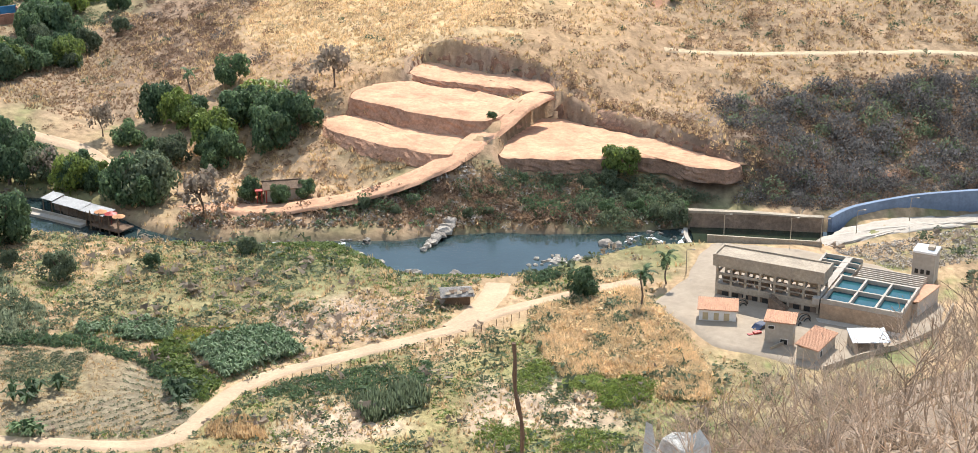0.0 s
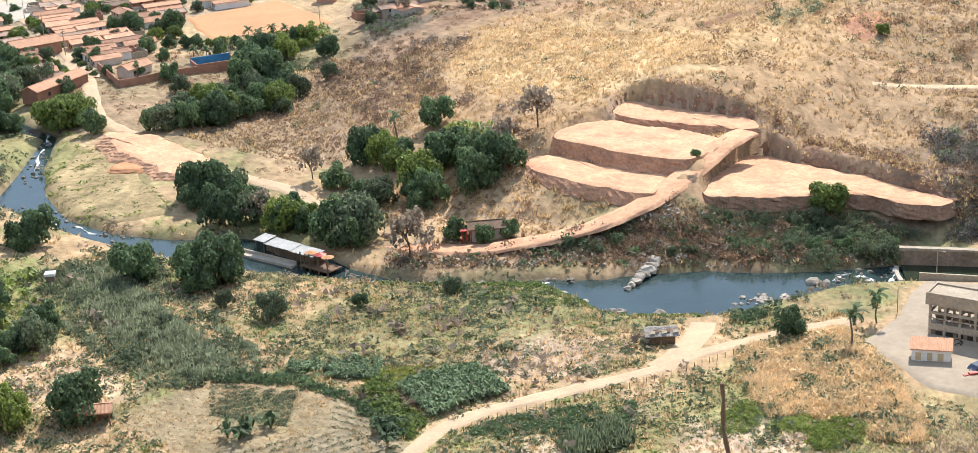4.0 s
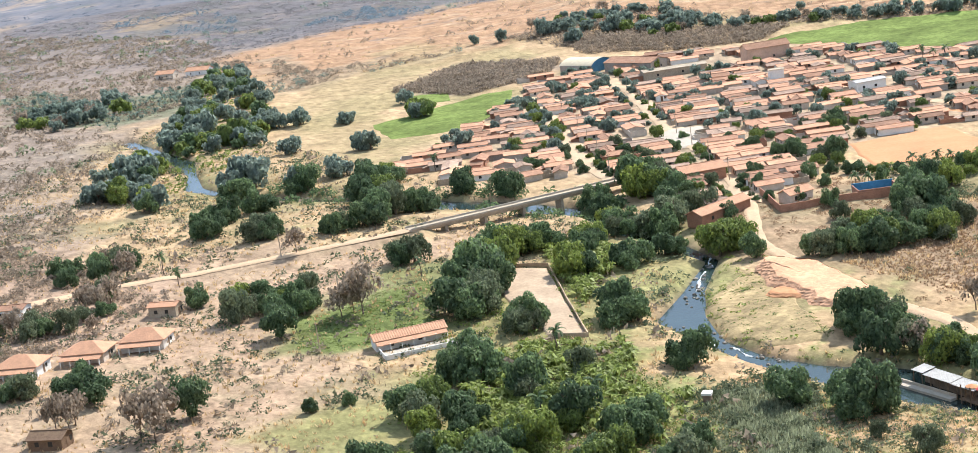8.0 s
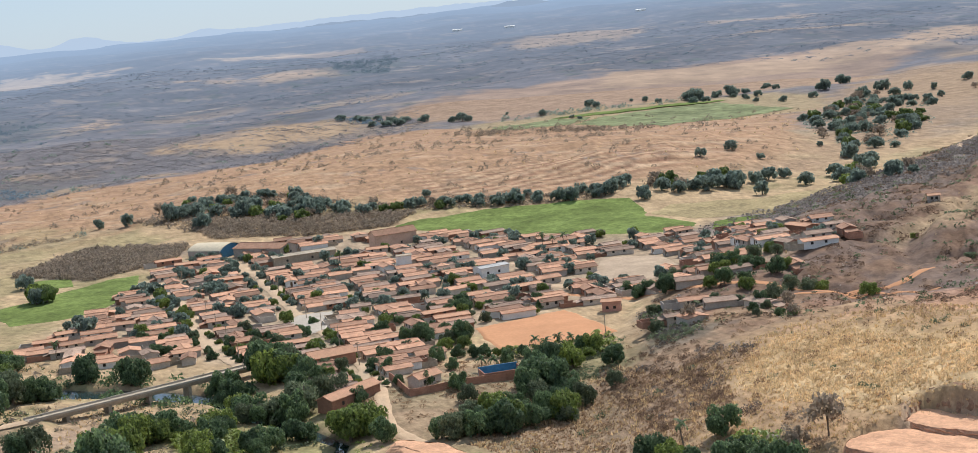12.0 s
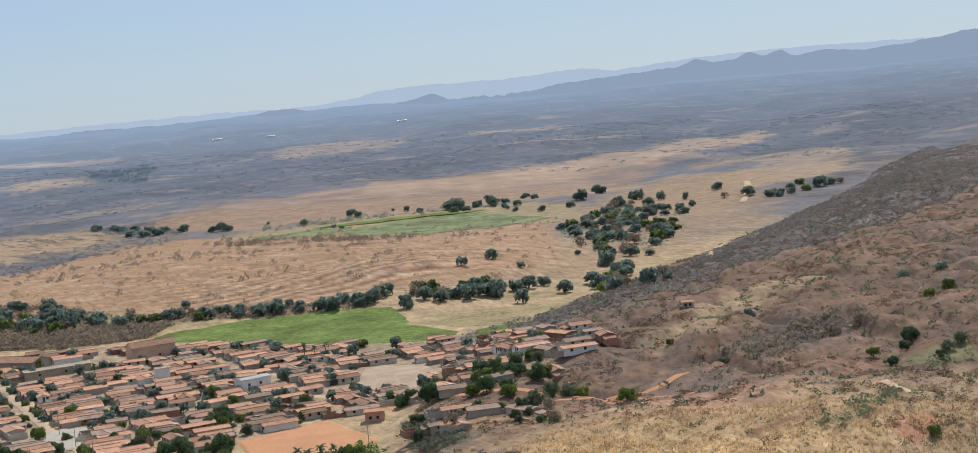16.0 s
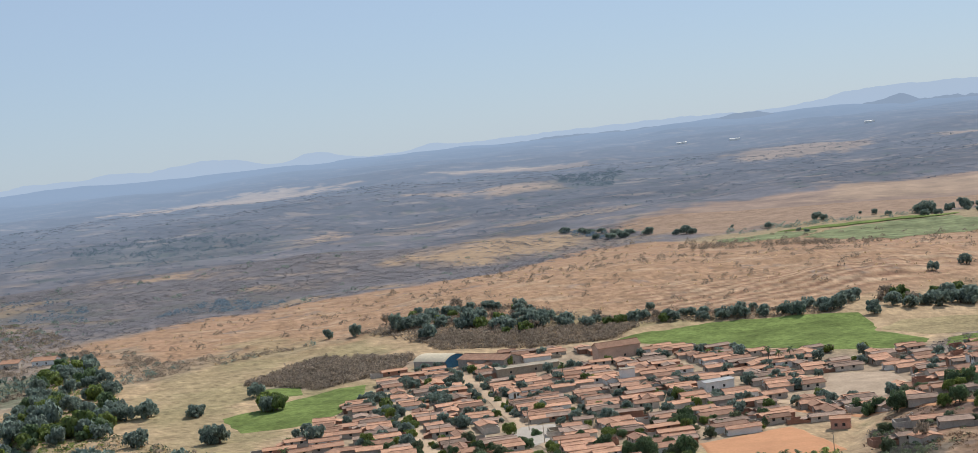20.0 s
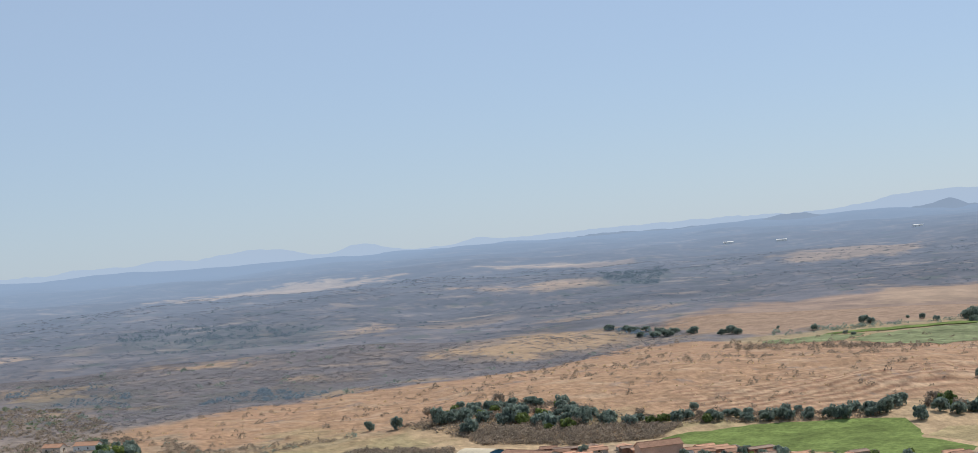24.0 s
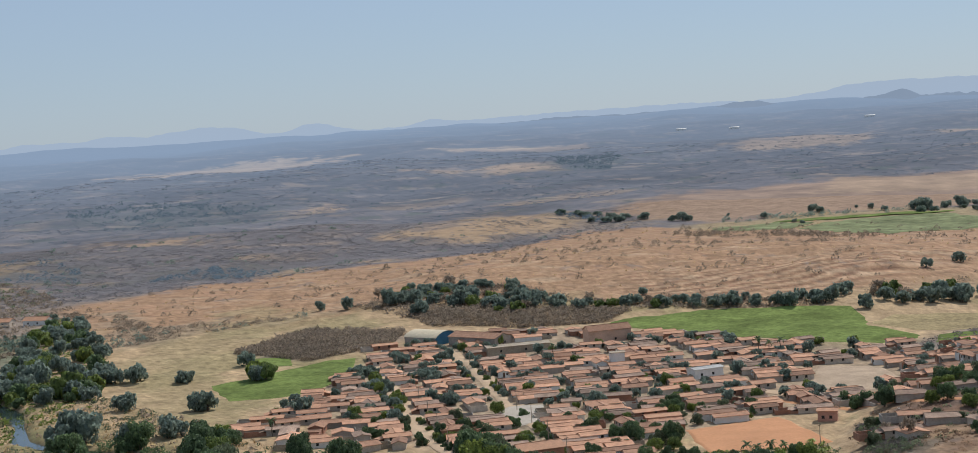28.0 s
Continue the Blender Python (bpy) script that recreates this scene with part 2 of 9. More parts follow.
LEAF = mat("dark_leaves", (0.115, 0.182, 0.102), 0.62, 0.2, 0.3, 0.0, 2.0, island=0.45, piece=0.28, hue=(1.06, 1.0, 0.9), spec=0.2, through_light=0.5)
LEAF_LIGHT = mat("bright_leaves", (0.158, 0.23, 0.078), 0.6, 0.2, 0.3, 0.0, 2.0, island=0.45, piece=0.2, hue=(1.1, 1.0, 0.8), spec=0.3, through_light=0.45)
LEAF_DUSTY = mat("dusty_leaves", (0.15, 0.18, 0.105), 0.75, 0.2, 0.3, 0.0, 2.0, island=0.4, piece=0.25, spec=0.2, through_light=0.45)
GOLD_STRAW = mat("golden_straw", (0.74, 0.56, 0.335), 0.9, 0.2, 0.2, 0.0, 1.5, island=0.3, through_light=0.5)
BANANA = mat("banana_leaves", (0.30, 0.355, 0.105), 0.5, 0.15, 0.3, 0.0, 2.0, island=0.4, through_light=0.55)
CASSAVA = mat("crop_leaves", (0.20, 0.27, 0.14), 0.6, 0.2, 0.3, 0.0, 2.0, island=0.45, through_light=0.4)
CANE = mat("reed_leaves", (0.30, 0.325, 0.205), 0.75, 0.2, 0.2, 0.0, 2.0, island=0.4, spec=0.2, through_light=0.45)
PLAIN_SCRUB = mat("far_leafless_wood", (0.25, 0.24, 0.25), 0.95, 0.25, 0.01, 0.0, 0.3, island=0.35, spec=0.1, through_light=0.4)
SLOPE_SCRUB = mat("slope_leafless_wood", (0.265, 0.232, 0.212), 0.95, 0.25, 0.01, 0.0, 0.3, island=0.4, spec=0.1, through_light=0.4)
BROWN_SCRUB = mat("brown_scrub", (0.33, 0.222, 0.142), 0.95, 0.2, 0.05, 0.0, 0.5, island=0.45, spec=0.1, through_light=0.45)
SLOPE_BROWN = mat("slope_brush", (0.215, 0.145, 0.102), 0.95, 0.25, 0.05, 0.0, 0.5, island=0.5, spec=0.1, through_light=0.4)
THICKET = mat("grey_thicket", (0.165, 0.152, 0.14), 0.95, 0.25, 0.1, 0.0, 1.0, island=0.5, spec=0.1, through_light=0.35)
SCRUB = mat("leafless_scrub", (0.31, 0.25, 0.19), 0.95, 0.2, 0.02, 0.0, 0.5, island=0.4, spec=0.1, through_light=0.45)
STRAW = mat("straw", (0.60, 0.435, 0.245), 0.9, 0.2, 0.05, 0.0, 1.0, island=0.35, spec=0.15, through_light=0.45)
BARK = mat("bark", (0.16, 0.12, 0.09), 0.95, 0.25, 1.0, 0.5, 8.0, piece=0.2)
TWIG = mat("dry_twig", (0.44, 0.32, 0.22), 0.9, 0.25, 2.0, 0.2, 20.0, piece=0.55)
ROOF = mat("clay_tiles", (0.43, 0.25, 0.168), 0.9, 0.22, 0.4, 0.5, 3.0, piece=0.42, hue=(1.05, 1.0, 0.95), spec=0.15)
ROOF_OLD = mat("old_clay_tiles", (0.33, 0.232, 0.176), 0.95, 0.28, 0.4, 0.5, 3.0, piece=0.3, spec=0.1)
ROOF_NEW = mat("new_clay_tiles", (0.51, 0.282, 0.175), 0.85, 0.15, 0.5, 0.4, 3.0, spec=0.2)
PLASTER = mat("old_plaster", (0.47, 0.415, 0.36), 0.9, 0.18, 0.3, 0.2, 2.0, piece=0.3, hue=(1.0, 0.97, 0.92))
WHITE = mat("white_paint", (0.74, 0.72, 0.68), 0.7, 0.1, 0.5, 0.1, 3.0)
BRICKWALL = mat("bare_brick", (0.34, 0.175, 0.115), 0.95, 0.2, 0.5, 0.4, 3.0, piece=0.2)
CONCRETE = mat("weathered_concrete", (0.38, 0.31, 0.23), 0.9, 0.2, 0.25, 0.35, 2.0)
CONCRETE_PALE = mat("pale_concrete", (0.42, 0.365, 0.30), 0.9, 0.12, 0.15, 0.2, 1.2)
STAINED = mat("stained_wall", (0.24, 0.17, 0.12), 0.95, 0.35, 0.35, 0.4, 1.5)
BLUEWALL = mat("blue_grey_wall", (0.17, 0.22, 0.30), 0.85, 0.2, 0.2, 0.2, 1.0)
TIN = mat("weathered_tin", (0.42, 0.41, 0.39), 0.85, 0.2, 0.4, 0.15, 3.0, spec=0.15)
BLUE = mat("blue_paint", (0.06, 0.20, 0.32), 0.6, 0.2, 0.4, 0.1, 2.0)
RED = mat("red_paint", (0.42, 0.06, 0.045), 0.5, 0.15, 0.5, 0.1, 3.0)
GLASS_DARK = mat("dark_opening", (0.03, 0.028, 0.025), 0.5, 0.1, 0.5, 0.0, 3.0)
WOOD = mat("old_wood", (0.17, 0.11, 0.07), 0.9, 0.25, 1.0, 0.4, 8.0)
ROCK = mat("pale_rock", (0.36, 0.31, 0.255), 0.9, 0.3, 0.5, 0.7, 3.0, piece=0.35)
WET_ROCK = mat("wet_rock", (0.17, 0.145, 0.115), 0.6, 0.3, 0.6, 0.7, 3.0, piece=0.4)
WHITE_ROCK = mat("white_rock", (0.82, 0.79, 0.73), 0.9, 0.22, 2.0, 0.7, 9.0)


def water(name, base, rough, ripple):
    m = mat(name, base, rough, 0.2, 0.06, 0.0, 0.4, spec=0.5)
    nt = m.node_tree
    tex = nt.nodes.new("ShaderNodeTexNoise")
    tex.inputs["Scale"].default_value, tex.inputs["Detail"].default_value = 1.1, 4.0
    place = nt.nodes.new("ShaderNodeNewGeometry")
    relief = nt.nodes.new("ShaderNodeBump")
    relief.inputs["Strength"].default_value, relief.inputs["Distance"].default_value = ripple, 0.12
    nt.links.new(place.outputs["Position"], tex.inputs["Vector"])
    nt.links.new(tex.outputs["Fac"], relief.inputs["Height"])
    nt.links.new(relief.outputs[0], nt.nodes["Principled BSDF"].inputs["Normal"])
    return m


WATER = water("river_water", (0.030, 0.050, 0.050), 0.10, 0.3)
TANK_WATER = water("tank_water", (0.02, 0.09, 0.105), 0.05, 0.15)
FOAM = mat("white_water", (0.78, 0.80, 0.80), 0.6, 0.2, 0.8, 0.4, 4.0)
YARD = mat("dusty_paving", (0.345, 0.28, 0.21), 0.95, 0.14, 0.12, 0.2, 0.8, spec=0.1)


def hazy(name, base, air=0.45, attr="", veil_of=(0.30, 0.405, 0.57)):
    """Distant backdrop land, its veil of bright air painted on as a mixed-in glow."""
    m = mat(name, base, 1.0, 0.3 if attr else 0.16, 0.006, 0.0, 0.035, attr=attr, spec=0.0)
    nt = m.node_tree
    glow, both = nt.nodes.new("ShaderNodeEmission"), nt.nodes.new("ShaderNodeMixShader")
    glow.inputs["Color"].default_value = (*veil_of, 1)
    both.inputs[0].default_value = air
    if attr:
        # the glow's share follows the painted haze, stronger farther off
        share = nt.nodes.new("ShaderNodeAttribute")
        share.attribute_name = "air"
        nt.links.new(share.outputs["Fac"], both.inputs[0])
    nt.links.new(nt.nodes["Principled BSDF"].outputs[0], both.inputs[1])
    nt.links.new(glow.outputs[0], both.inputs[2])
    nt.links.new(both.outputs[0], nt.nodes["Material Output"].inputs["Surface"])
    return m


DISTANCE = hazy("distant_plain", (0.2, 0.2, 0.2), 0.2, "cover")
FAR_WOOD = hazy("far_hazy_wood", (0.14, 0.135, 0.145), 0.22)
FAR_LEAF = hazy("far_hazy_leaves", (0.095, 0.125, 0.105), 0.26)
# ---- helpers for meshes ----
def mesh_object(name, verts, faces, material, parent=None, smooth_shade=False):
    me = bpy.data.meshes.new(name)
    me.from_pydata([tuple(v) for v in verts], [], [tuple(f) for f in faces])
    me.materials.append(material)
    if smooth_shade:
        me.polygons.foreach_set("use_smooth", np.ones(len(me.polygons), bool))
    ob = new(name, me)
    if parent:
        ob.parent = parent
    return ob


def part(name, bm, material, parent, label=""):
    me = bpy.data.meshes.new(name)
    bm.to_mesh(me)
    bm.free()
    me.materials.append(material)
    ob = new(name, me)
    ob.parent = parent
    return tagged(ob, label)


def bulk(name, verts, tris, material):
    """A large triangle mesh from arrays."""
    me = bpy.data.meshes.new(name)
    me.vertices.add(len(verts))
    me.vertices.foreach_set("co", np.asarray(verts, np.float32).ravel())
    n, k = tris.shape
    me.loops.add(n * k)
    me.loops.foreach_set("vertex_index", tris.astype(np.int32).ravel())
    me.polygons.add(n)
    me.polygons.foreach_set("loop_start", np.arange(0, n * k, k, dtype=np.int32))
    me.update(calc_edges=True)
    me.materials.append(material)
    return new(name, me)


def inside(x, y, pts):
    """Is each point inside the polygon?"""
    hit = np.zeros(np.shape(x), bool)
    for (x0, y0), (x1, y1) in zip(pts, pts[1:] + pts[:1]):
        if y0 != y1:
            hit ^= ((y0 > y) != (y1 > y)) & (x < (x1 - x0) * (y - y0) / (y1 - y0) + x0)
    return hit


def edge_distance(x, y, pts):
    """Distance to the polygon's edge, positive inside."""
    best = np.full(np.shape(x), 1e9)
    for (x0, y0), (x1, y1) in zip(pts, pts[1:] + pts[:1]):
        dx, dy = x1 - x0, y1 - y0
        k = np.clip(((x - x0) * dx + (y - y0) * dy) / (dx * dx + dy * dy + 1e-9), 0, 1)
        best = np.minimum(best, np.hypot(x - x0 - k * dx, y - y0 - k * dy))
    return np.where(inside(x, y, pts), best, -best)


# ---- ground cover: colours of soil, grass and scrub, by area ----
TAN, PALE, RED_SOIL = (0.41, 0.282, 0.163), (0.465, 0.345, 0.23), (0.38, 0.215, 0.14)
GREYWOOD, BROWN, OLIVE, GREEN = (0.142, 0.135, 0.145), (0.16, 0.09, 0.058), (0.205, 0.19, 0.088), (0.15, 0.19, 0.065)
DRY_RIDGE = [(-732, 882), (-682, 1082), (-608, 1162), (-550, 1439), (-419, 1452), (-352, 1468), (-142, 1394), (-98, 940), (-204, 835), (-283, 822), (-335, 857), (-445, 845), (-479, 786), (-566, 729)]
TAN_FAR = [(-595, 1601), (-545, 1801), (-388, 1955), (-208, 2092), (-60, 2000), (-100, 1656), (-281, 1549), (-451, 1501)]
RIDGE_LINK = [(-785, 1453), (-744, 1644), (-478, 1489), (-579, 1440), (-694, 1383)]
PALE_STRIP = [(-1921, 2544), (-2004, 2848), (-1922, 2990), (-1782, 2992), (-1671, 2984), (-1667, 2845), (-1735, 2763), (-1737, 2548), (-1814, 2496)]
PALE_STRIP_FAR = [(-1500, 3060), (-1360, 3150), (-1203, 3113), (-1426, 3016)]
DARK_SLOPE = [(-125, 715), (-84, 798), (-22, 880), (141, 1542), (240, 1900), (240, 1300), (84, 900), (-21, 746), (-85, 676)]
WEST_SCRUB = [(-455, 689), (-458, 764), (-387, 745), (-380, 716), (-398, 666)]
RIVER_GREEN = [(-66, 236), (-78, 262), (-62, 280), (-20, 276), (-8, 266), (-14, 256), (-36, 250), (-46, 238)]
BANANA_LAND = [(-205, 300), (-225, 395), (-205, 420), (-180, 400), (-165, 335), (-150, 300), (-120, 255), (-100, 215), (-150, 205), (-190, 250)]
GARDENS = [(-14, 230), (2, 242), (12, 246), (17, 223), (25, 215), (19, 205), (0, 190), (-30, 190), (-36, 208), (-26, 222)]
NOSE = [(-70, 352), (-35, 330), (-20, 303), (60, 320), (120, 360), (120, 420), (60, 440), (-40, 465), (-75, 440)]
WEST_WOOD = [(-1218, 1161), (-881, 1041), (-639, 821), (-582, 651), (-489, 491), (-429, 434), (-392, 354), (-700, 500), (-1200, 800)]
WEST_BROWN = [(-440, 389), (-363, 379), (-311, 337), (-305, 295), (-311, 275), (-350, 260), (-440, 330)]
FALLOW = [(-78, 235), (-65, 234), (-54, 228), (-45, 215), (-44, 206), (-70, 206), (-88, 219), (-88, 228)]
STONY = [(-36, 248), (-20, 256), (-10, 247), (-18, 234), (-35, 238)]
PLOT_A = [(-28, 212), (-17, 215), (-13, 206), (-25, 201)]
PLOT_B = [(0, 219), (11, 225), (16, 215), (12, 205), (1, 207)]
PLOT_C = [(-131, 237), (-112, 248), (-85, 236), (-88, 224), (-117, 220)]
NOSE_CREST = [(-63, 404), (-61, 426), (-54, 441), (-38, 442), (-21, 420), (9, 390), (8, 360), (-15, 374), (-20, 369), (-25, 360), (-39, 371), (-50, 379)]
NOSE_FLANK = [(-91, 407), (-109, 447), (-101, 458), (-95, 478), (-81, 458), (-60, 435), (-65, 415), (-65, 398), (-49, 371), (-38, 357), (-70, 388), (-76, 374)]
HUT_GULLY = [(-110, 524), (-103, 527), (-87, 478), (-80, 472), (-90, 465), (-98, 482)]
HILL_EAST = [(52, 312), (170, 320), (170, 520), (70, 500), (30, 420), (42, 385), (48, 350)]
ROCKY_BANK = [(-60, 300), (-5, 309), (40, 305), (38, 291), (-8, 290), (-60, 289)]
ROW_CROP = [(-64, 204), (-72, 211), (-64, 212), (-59, 216), (-55, 217), (-46, 217), (-42, 210), (-44, 204)]
ROW_CROP_SMALL = [(-55, 218), (-56, 227), (-53, 228), (-46, 221), (-46, 215)]
OLIVE_PLOT = [(-78, 234), (-63, 232), (-62, 219), (-75, 223)]
PALE_PLOT = [(-27, 215), (-21, 216), (-14, 208), (-17, 203), (-27, 203)]
HILL_LEFT = [(-128, 415), (-107, 462), (-86, 432), (-72, 437), (-60, 389), (-72, 350), (-100, 360), (-127, 380)]
GREEN_AREAS = (([(-253, 333), (-259, 359), (-256, 367), (-243, 378), (-233, 393), (-227, 383), (-229, 358), (-215, 334), (-212, 325), (-223, 314), (-232, 303)], (0.15, 0.175, 0.07), 0.8), ([(-239, 302), (-254, 324), (-245, 338), (-243, 350), (-232, 363), (-218, 338), (-211, 323), (-220, 309), (-228, 301)], (0.125, 0.16, 0.05), 0.9), ([(-252, 357), (-256, 369), (-239, 368), (-232, 380), (-227, 389), (-224, 380), (-233, 364)], (0.19, 0.19, 0.08), 0.85),
               ([(-214, 383), (-215, 400), (-200, 402), (-185, 365), (-189, 355), (-202, 371)], (0.17, 0.19, 0.06), 0.8), ([(-181, 311), (-164, 309), (-150, 305), (-144, 285), (-141, 265), (-145, 253), (-161, 252), (-174, 277)], (0.19, 0.2, 0.07), 0.85),
               ([(-188, 375), (-177, 382), (-163, 386), (-162, 362), (-162, 348), (-178, 360)], (0.26, 0.245, 0.11), 0.85), ([(-163, 386), (-151, 376), (-137, 332), (-146, 334), (-155, 350)], (0.27, 0.27, 0.11), 0.8), ([(-143, 289), (-134, 299), (-125, 287), (-127, 277), (-137, 276)], (0.2, 0.225, 0.085), 0.8))
CLEARINGS = ([(-766, 1436), (-728, 1478), (-712, 1593), (-655, 1625), (-586, 1534), (-625, 1465), (-645, 1409)], [(-1089, 2361), (-994, 2359), (-963, 2408), (-1008, 2499), (-1079, 2435)], [(-1467, 3018), (-1309, 3118), (-1179, 3131), (-1111, 2949), (-1342, 3037)],
             [(-1251, 2409), (-1117, 2399), (-1105, 2329)], [(-445, 2943), (-278, 2987), (-263, 2818), (-415, 2814)], [(-120, 2110), (-55, 2398), (43, 2430), (58, 2347), (-44, 2228)], [(-1056, 1384), (-967, 1414), (-954, 1361)], [(-898, 1018), (-864, 1053), (-841, 1080), (-852, 1023)], [(-1142, 1240), (-1034, 1230), (-975, 1159), (-1033, 1121)], [(-1077, 1782), (-1102, 1921), (-1011, 1777), (-1019, 1715)], [(-1101, 2384), (-965, 2441), (-942, 2381), (-1034, 2293)],
             [(-773, 2763), (-591, 3071), (-537, 2784), (-718, 2620)], [(-1500, 1500), (-1380, 1540), (-1330, 1440), (-1450, 1400)], [(-350, 2500), (-200, 2620), (-150, 2500), (-260, 2430)])
WOODLOTS = ([(-1005, 2517), (-940, 2610), (-867, 2400), (-932, 2410)], [(-661, 1623), (-608, 1595), (-524, 1545), (-573, 1534)], [(-1372, 1710), (-1375, 1872), (-1180, 1904), (-1039, 1659), (-1073, 1492), (-1307, 1646)], [(-1123, 1219), (-1068, 1264), (-936, 1183), (-852, 1067), (-983, 1065)], [(-999, 2490), (-958, 2698), (-891, 2507), (-941, 2399)],
            [(-800, 1180), (-700, 1160), (-690, 1080), (-780, 1060)])
FAR_TAN_RIDGE = [(-385, 1747), (-429, 1953), (-265, 1976), (-197, 2072), (-54, 2343), (61, 2444), (74, 2335), (-34, 2072), (-114, 1971), (-175, 1824), (-275, 1782)]
FAR_TAN_SLOPE = [(-101, 1511), (-54, 1647), (15, 1746), (152, 1982), (120, 1581), (33, 1477), (-15, 1286), (-64, 1419)]
VALLEY_FIELDS = [(-160, 850), (-40, 1000), (30, 1250), (60, 1700), (-60, 1800), (-130, 1500), (-100, 1000)]
TOWN = [(-345, 540), (-356, 625), (-376, 700), (-342, 739), (-300, 754), (-250, 745), (-195, 718), (-130, 713), (-98, 692), (-85, 646), (-72, 640), (-72, 575), (-100, 562), (-143, 560), (-172, 514), (-165, 452), (-181, 425), (-225, 470), (-264, 492)]


def cover_colour(x, y):
    r = np.hypot(x, y)
    col = np.empty((len(x), 3))
    wob = 9 * waves(x, y, 60, 3.0) + 4 * waves(x, y, 19, 8.0)
    far = smooth(r, 700, 1500)
    col[:] = TAN

    def lay(colour, k):
        k = np.clip(k, 0, 1)[:, None]
        col[:] = col * (1 - k) + np.array(colour) * k

    n1, n2, n3 = waves(x, y, 46, 1.0), waves(x, y, 130, 5.0), waves(x, y, 15, 11.0)
    lay(PALE, smooth(n1 + 0.4 * n3, 0.1, 0.8) * 0.6)
    n4 = waves(x, y, 6.5, 14.0)
    floor = (1 - far) * (1 - smooth(foot_distance(x, y), 0, 30))
    lay((0.395, 0.285, 0.17), floor * smooth(r, 300, 420) * 0.7)
    lay(OLIVE, smooth(n2 + 0.6 * n1 + 0.3 * n3, 0.0, 0.7) * 0.6 * floor)
    lay(OLIVE, smooth(n1 + 0.8 * n3 + 0.5 * n4, 0.2, 0.9) * 0.75 * floor * (1 - smooth(r, 300, 420)))
    lay(GREEN, smooth(n3 + 0.9 * n4 + 0.5 * n2, 0.6, 1.2) * 0.55 * floor * (1 - smooth(r, 320, 600)))
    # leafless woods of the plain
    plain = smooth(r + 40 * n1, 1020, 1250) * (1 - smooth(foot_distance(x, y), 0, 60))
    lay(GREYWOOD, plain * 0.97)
    # darker beyond 1900 m, under the haze glow added there
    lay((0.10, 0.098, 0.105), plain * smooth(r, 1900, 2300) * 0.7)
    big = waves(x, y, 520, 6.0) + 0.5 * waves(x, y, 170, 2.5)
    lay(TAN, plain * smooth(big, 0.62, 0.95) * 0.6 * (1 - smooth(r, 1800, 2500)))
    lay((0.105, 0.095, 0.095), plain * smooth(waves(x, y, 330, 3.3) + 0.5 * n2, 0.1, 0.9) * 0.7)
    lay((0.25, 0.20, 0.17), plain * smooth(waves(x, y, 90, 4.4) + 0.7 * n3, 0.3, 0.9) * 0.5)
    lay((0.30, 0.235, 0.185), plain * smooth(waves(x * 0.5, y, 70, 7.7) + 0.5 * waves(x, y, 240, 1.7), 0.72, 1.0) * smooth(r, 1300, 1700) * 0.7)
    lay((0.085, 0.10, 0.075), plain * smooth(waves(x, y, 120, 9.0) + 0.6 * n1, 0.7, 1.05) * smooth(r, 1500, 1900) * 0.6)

    def area(pts, colour, strength=1.0, soft=10.0, rough=1.0):
        lay(colour, smooth(edge_distance(x, y, pts) + wob * rough, -soft, soft) * strength)

    area(WEST_SCRUB, GREYWOOD, 0.9)
    area(WEST_WOOD, (0.22, 0.18, 0.155), 0.85, 40, 3.0)
    area(WEST_BROWN, (0.29, 0.205, 0.15), 0.85, 15, 1.5)
    for lot in CLEARINGS:
        area(lot, (0.38, 0.265, 0.17), 0.8, 20, 3.2)
    for lot in WOODLOTS:
        area(lot, (0.10, 0.105, 0.085), 0.45, 60, 9.0)
    area(DRY_RIDGE, (0.345, 0.212, 0.127), 0.95, 14, 1.6)
    ridge_in = smooth(edge_distance(x, y, DRY_RIDGE), 0, 40)
    lay(RED_SOIL, ridge_in * smooth(n2 + 0.7 * n3, 0.0, 1.0) * 0.3)
    lay(PALE, ridge_in * smooth(waves(x * 0.45, y, 26, 4.0), 0.25, 0.9) * 0.5)
    # old plough furrows running obliquely up the ridge
    across = (y - 1.05 * x) / 1.45 + 9 * waves(x, y, 150, 5.0) + 0.0009 * (x + 240) ** 2
    furrow = np.sin(across * 6.283 / 11.5) + 0.35 * n3
    ploughed = ridge_in * smooth(x + 18 * n1, -345, -290) * (1 - smooth(x + 14 * n1, -170, -120)) * (1 - smooth(y - 0.55 * (x + 240) + 25 * n1, 930, 1010))
    lay((0.185, 0.095, 0.06), ploughed * smooth(furrow, 0.35, 0.85) * 0.8)
    lay((0.47, 0.33, 0.21), ploughed * smooth(-furrow, 0.3, 0.9) * 0.6)
    lay((0.25, 0.17, 0.115), ridge_in * smooth(waves(x, y, 34, 21.0) + 0.8 * n3, 0.55, 1.1) * 0.55)
    lay((0.19, 0.16, 0.14), ridge_in * smooth(waves(x * 0.6, y, 55, 23.0) + 0.6 * n3, 0.85, 1.15) * 0.6)
    area(TAN_FAR, (0.32, 0.212, 0.14), 0.85, 20, 2.0)
    area(RIDGE_LINK, TAN, 0.3, 20, 2.0)
    area(PALE_STRIP, (0.52, 0.37, 0.235), 0.9, 18, 6.0)
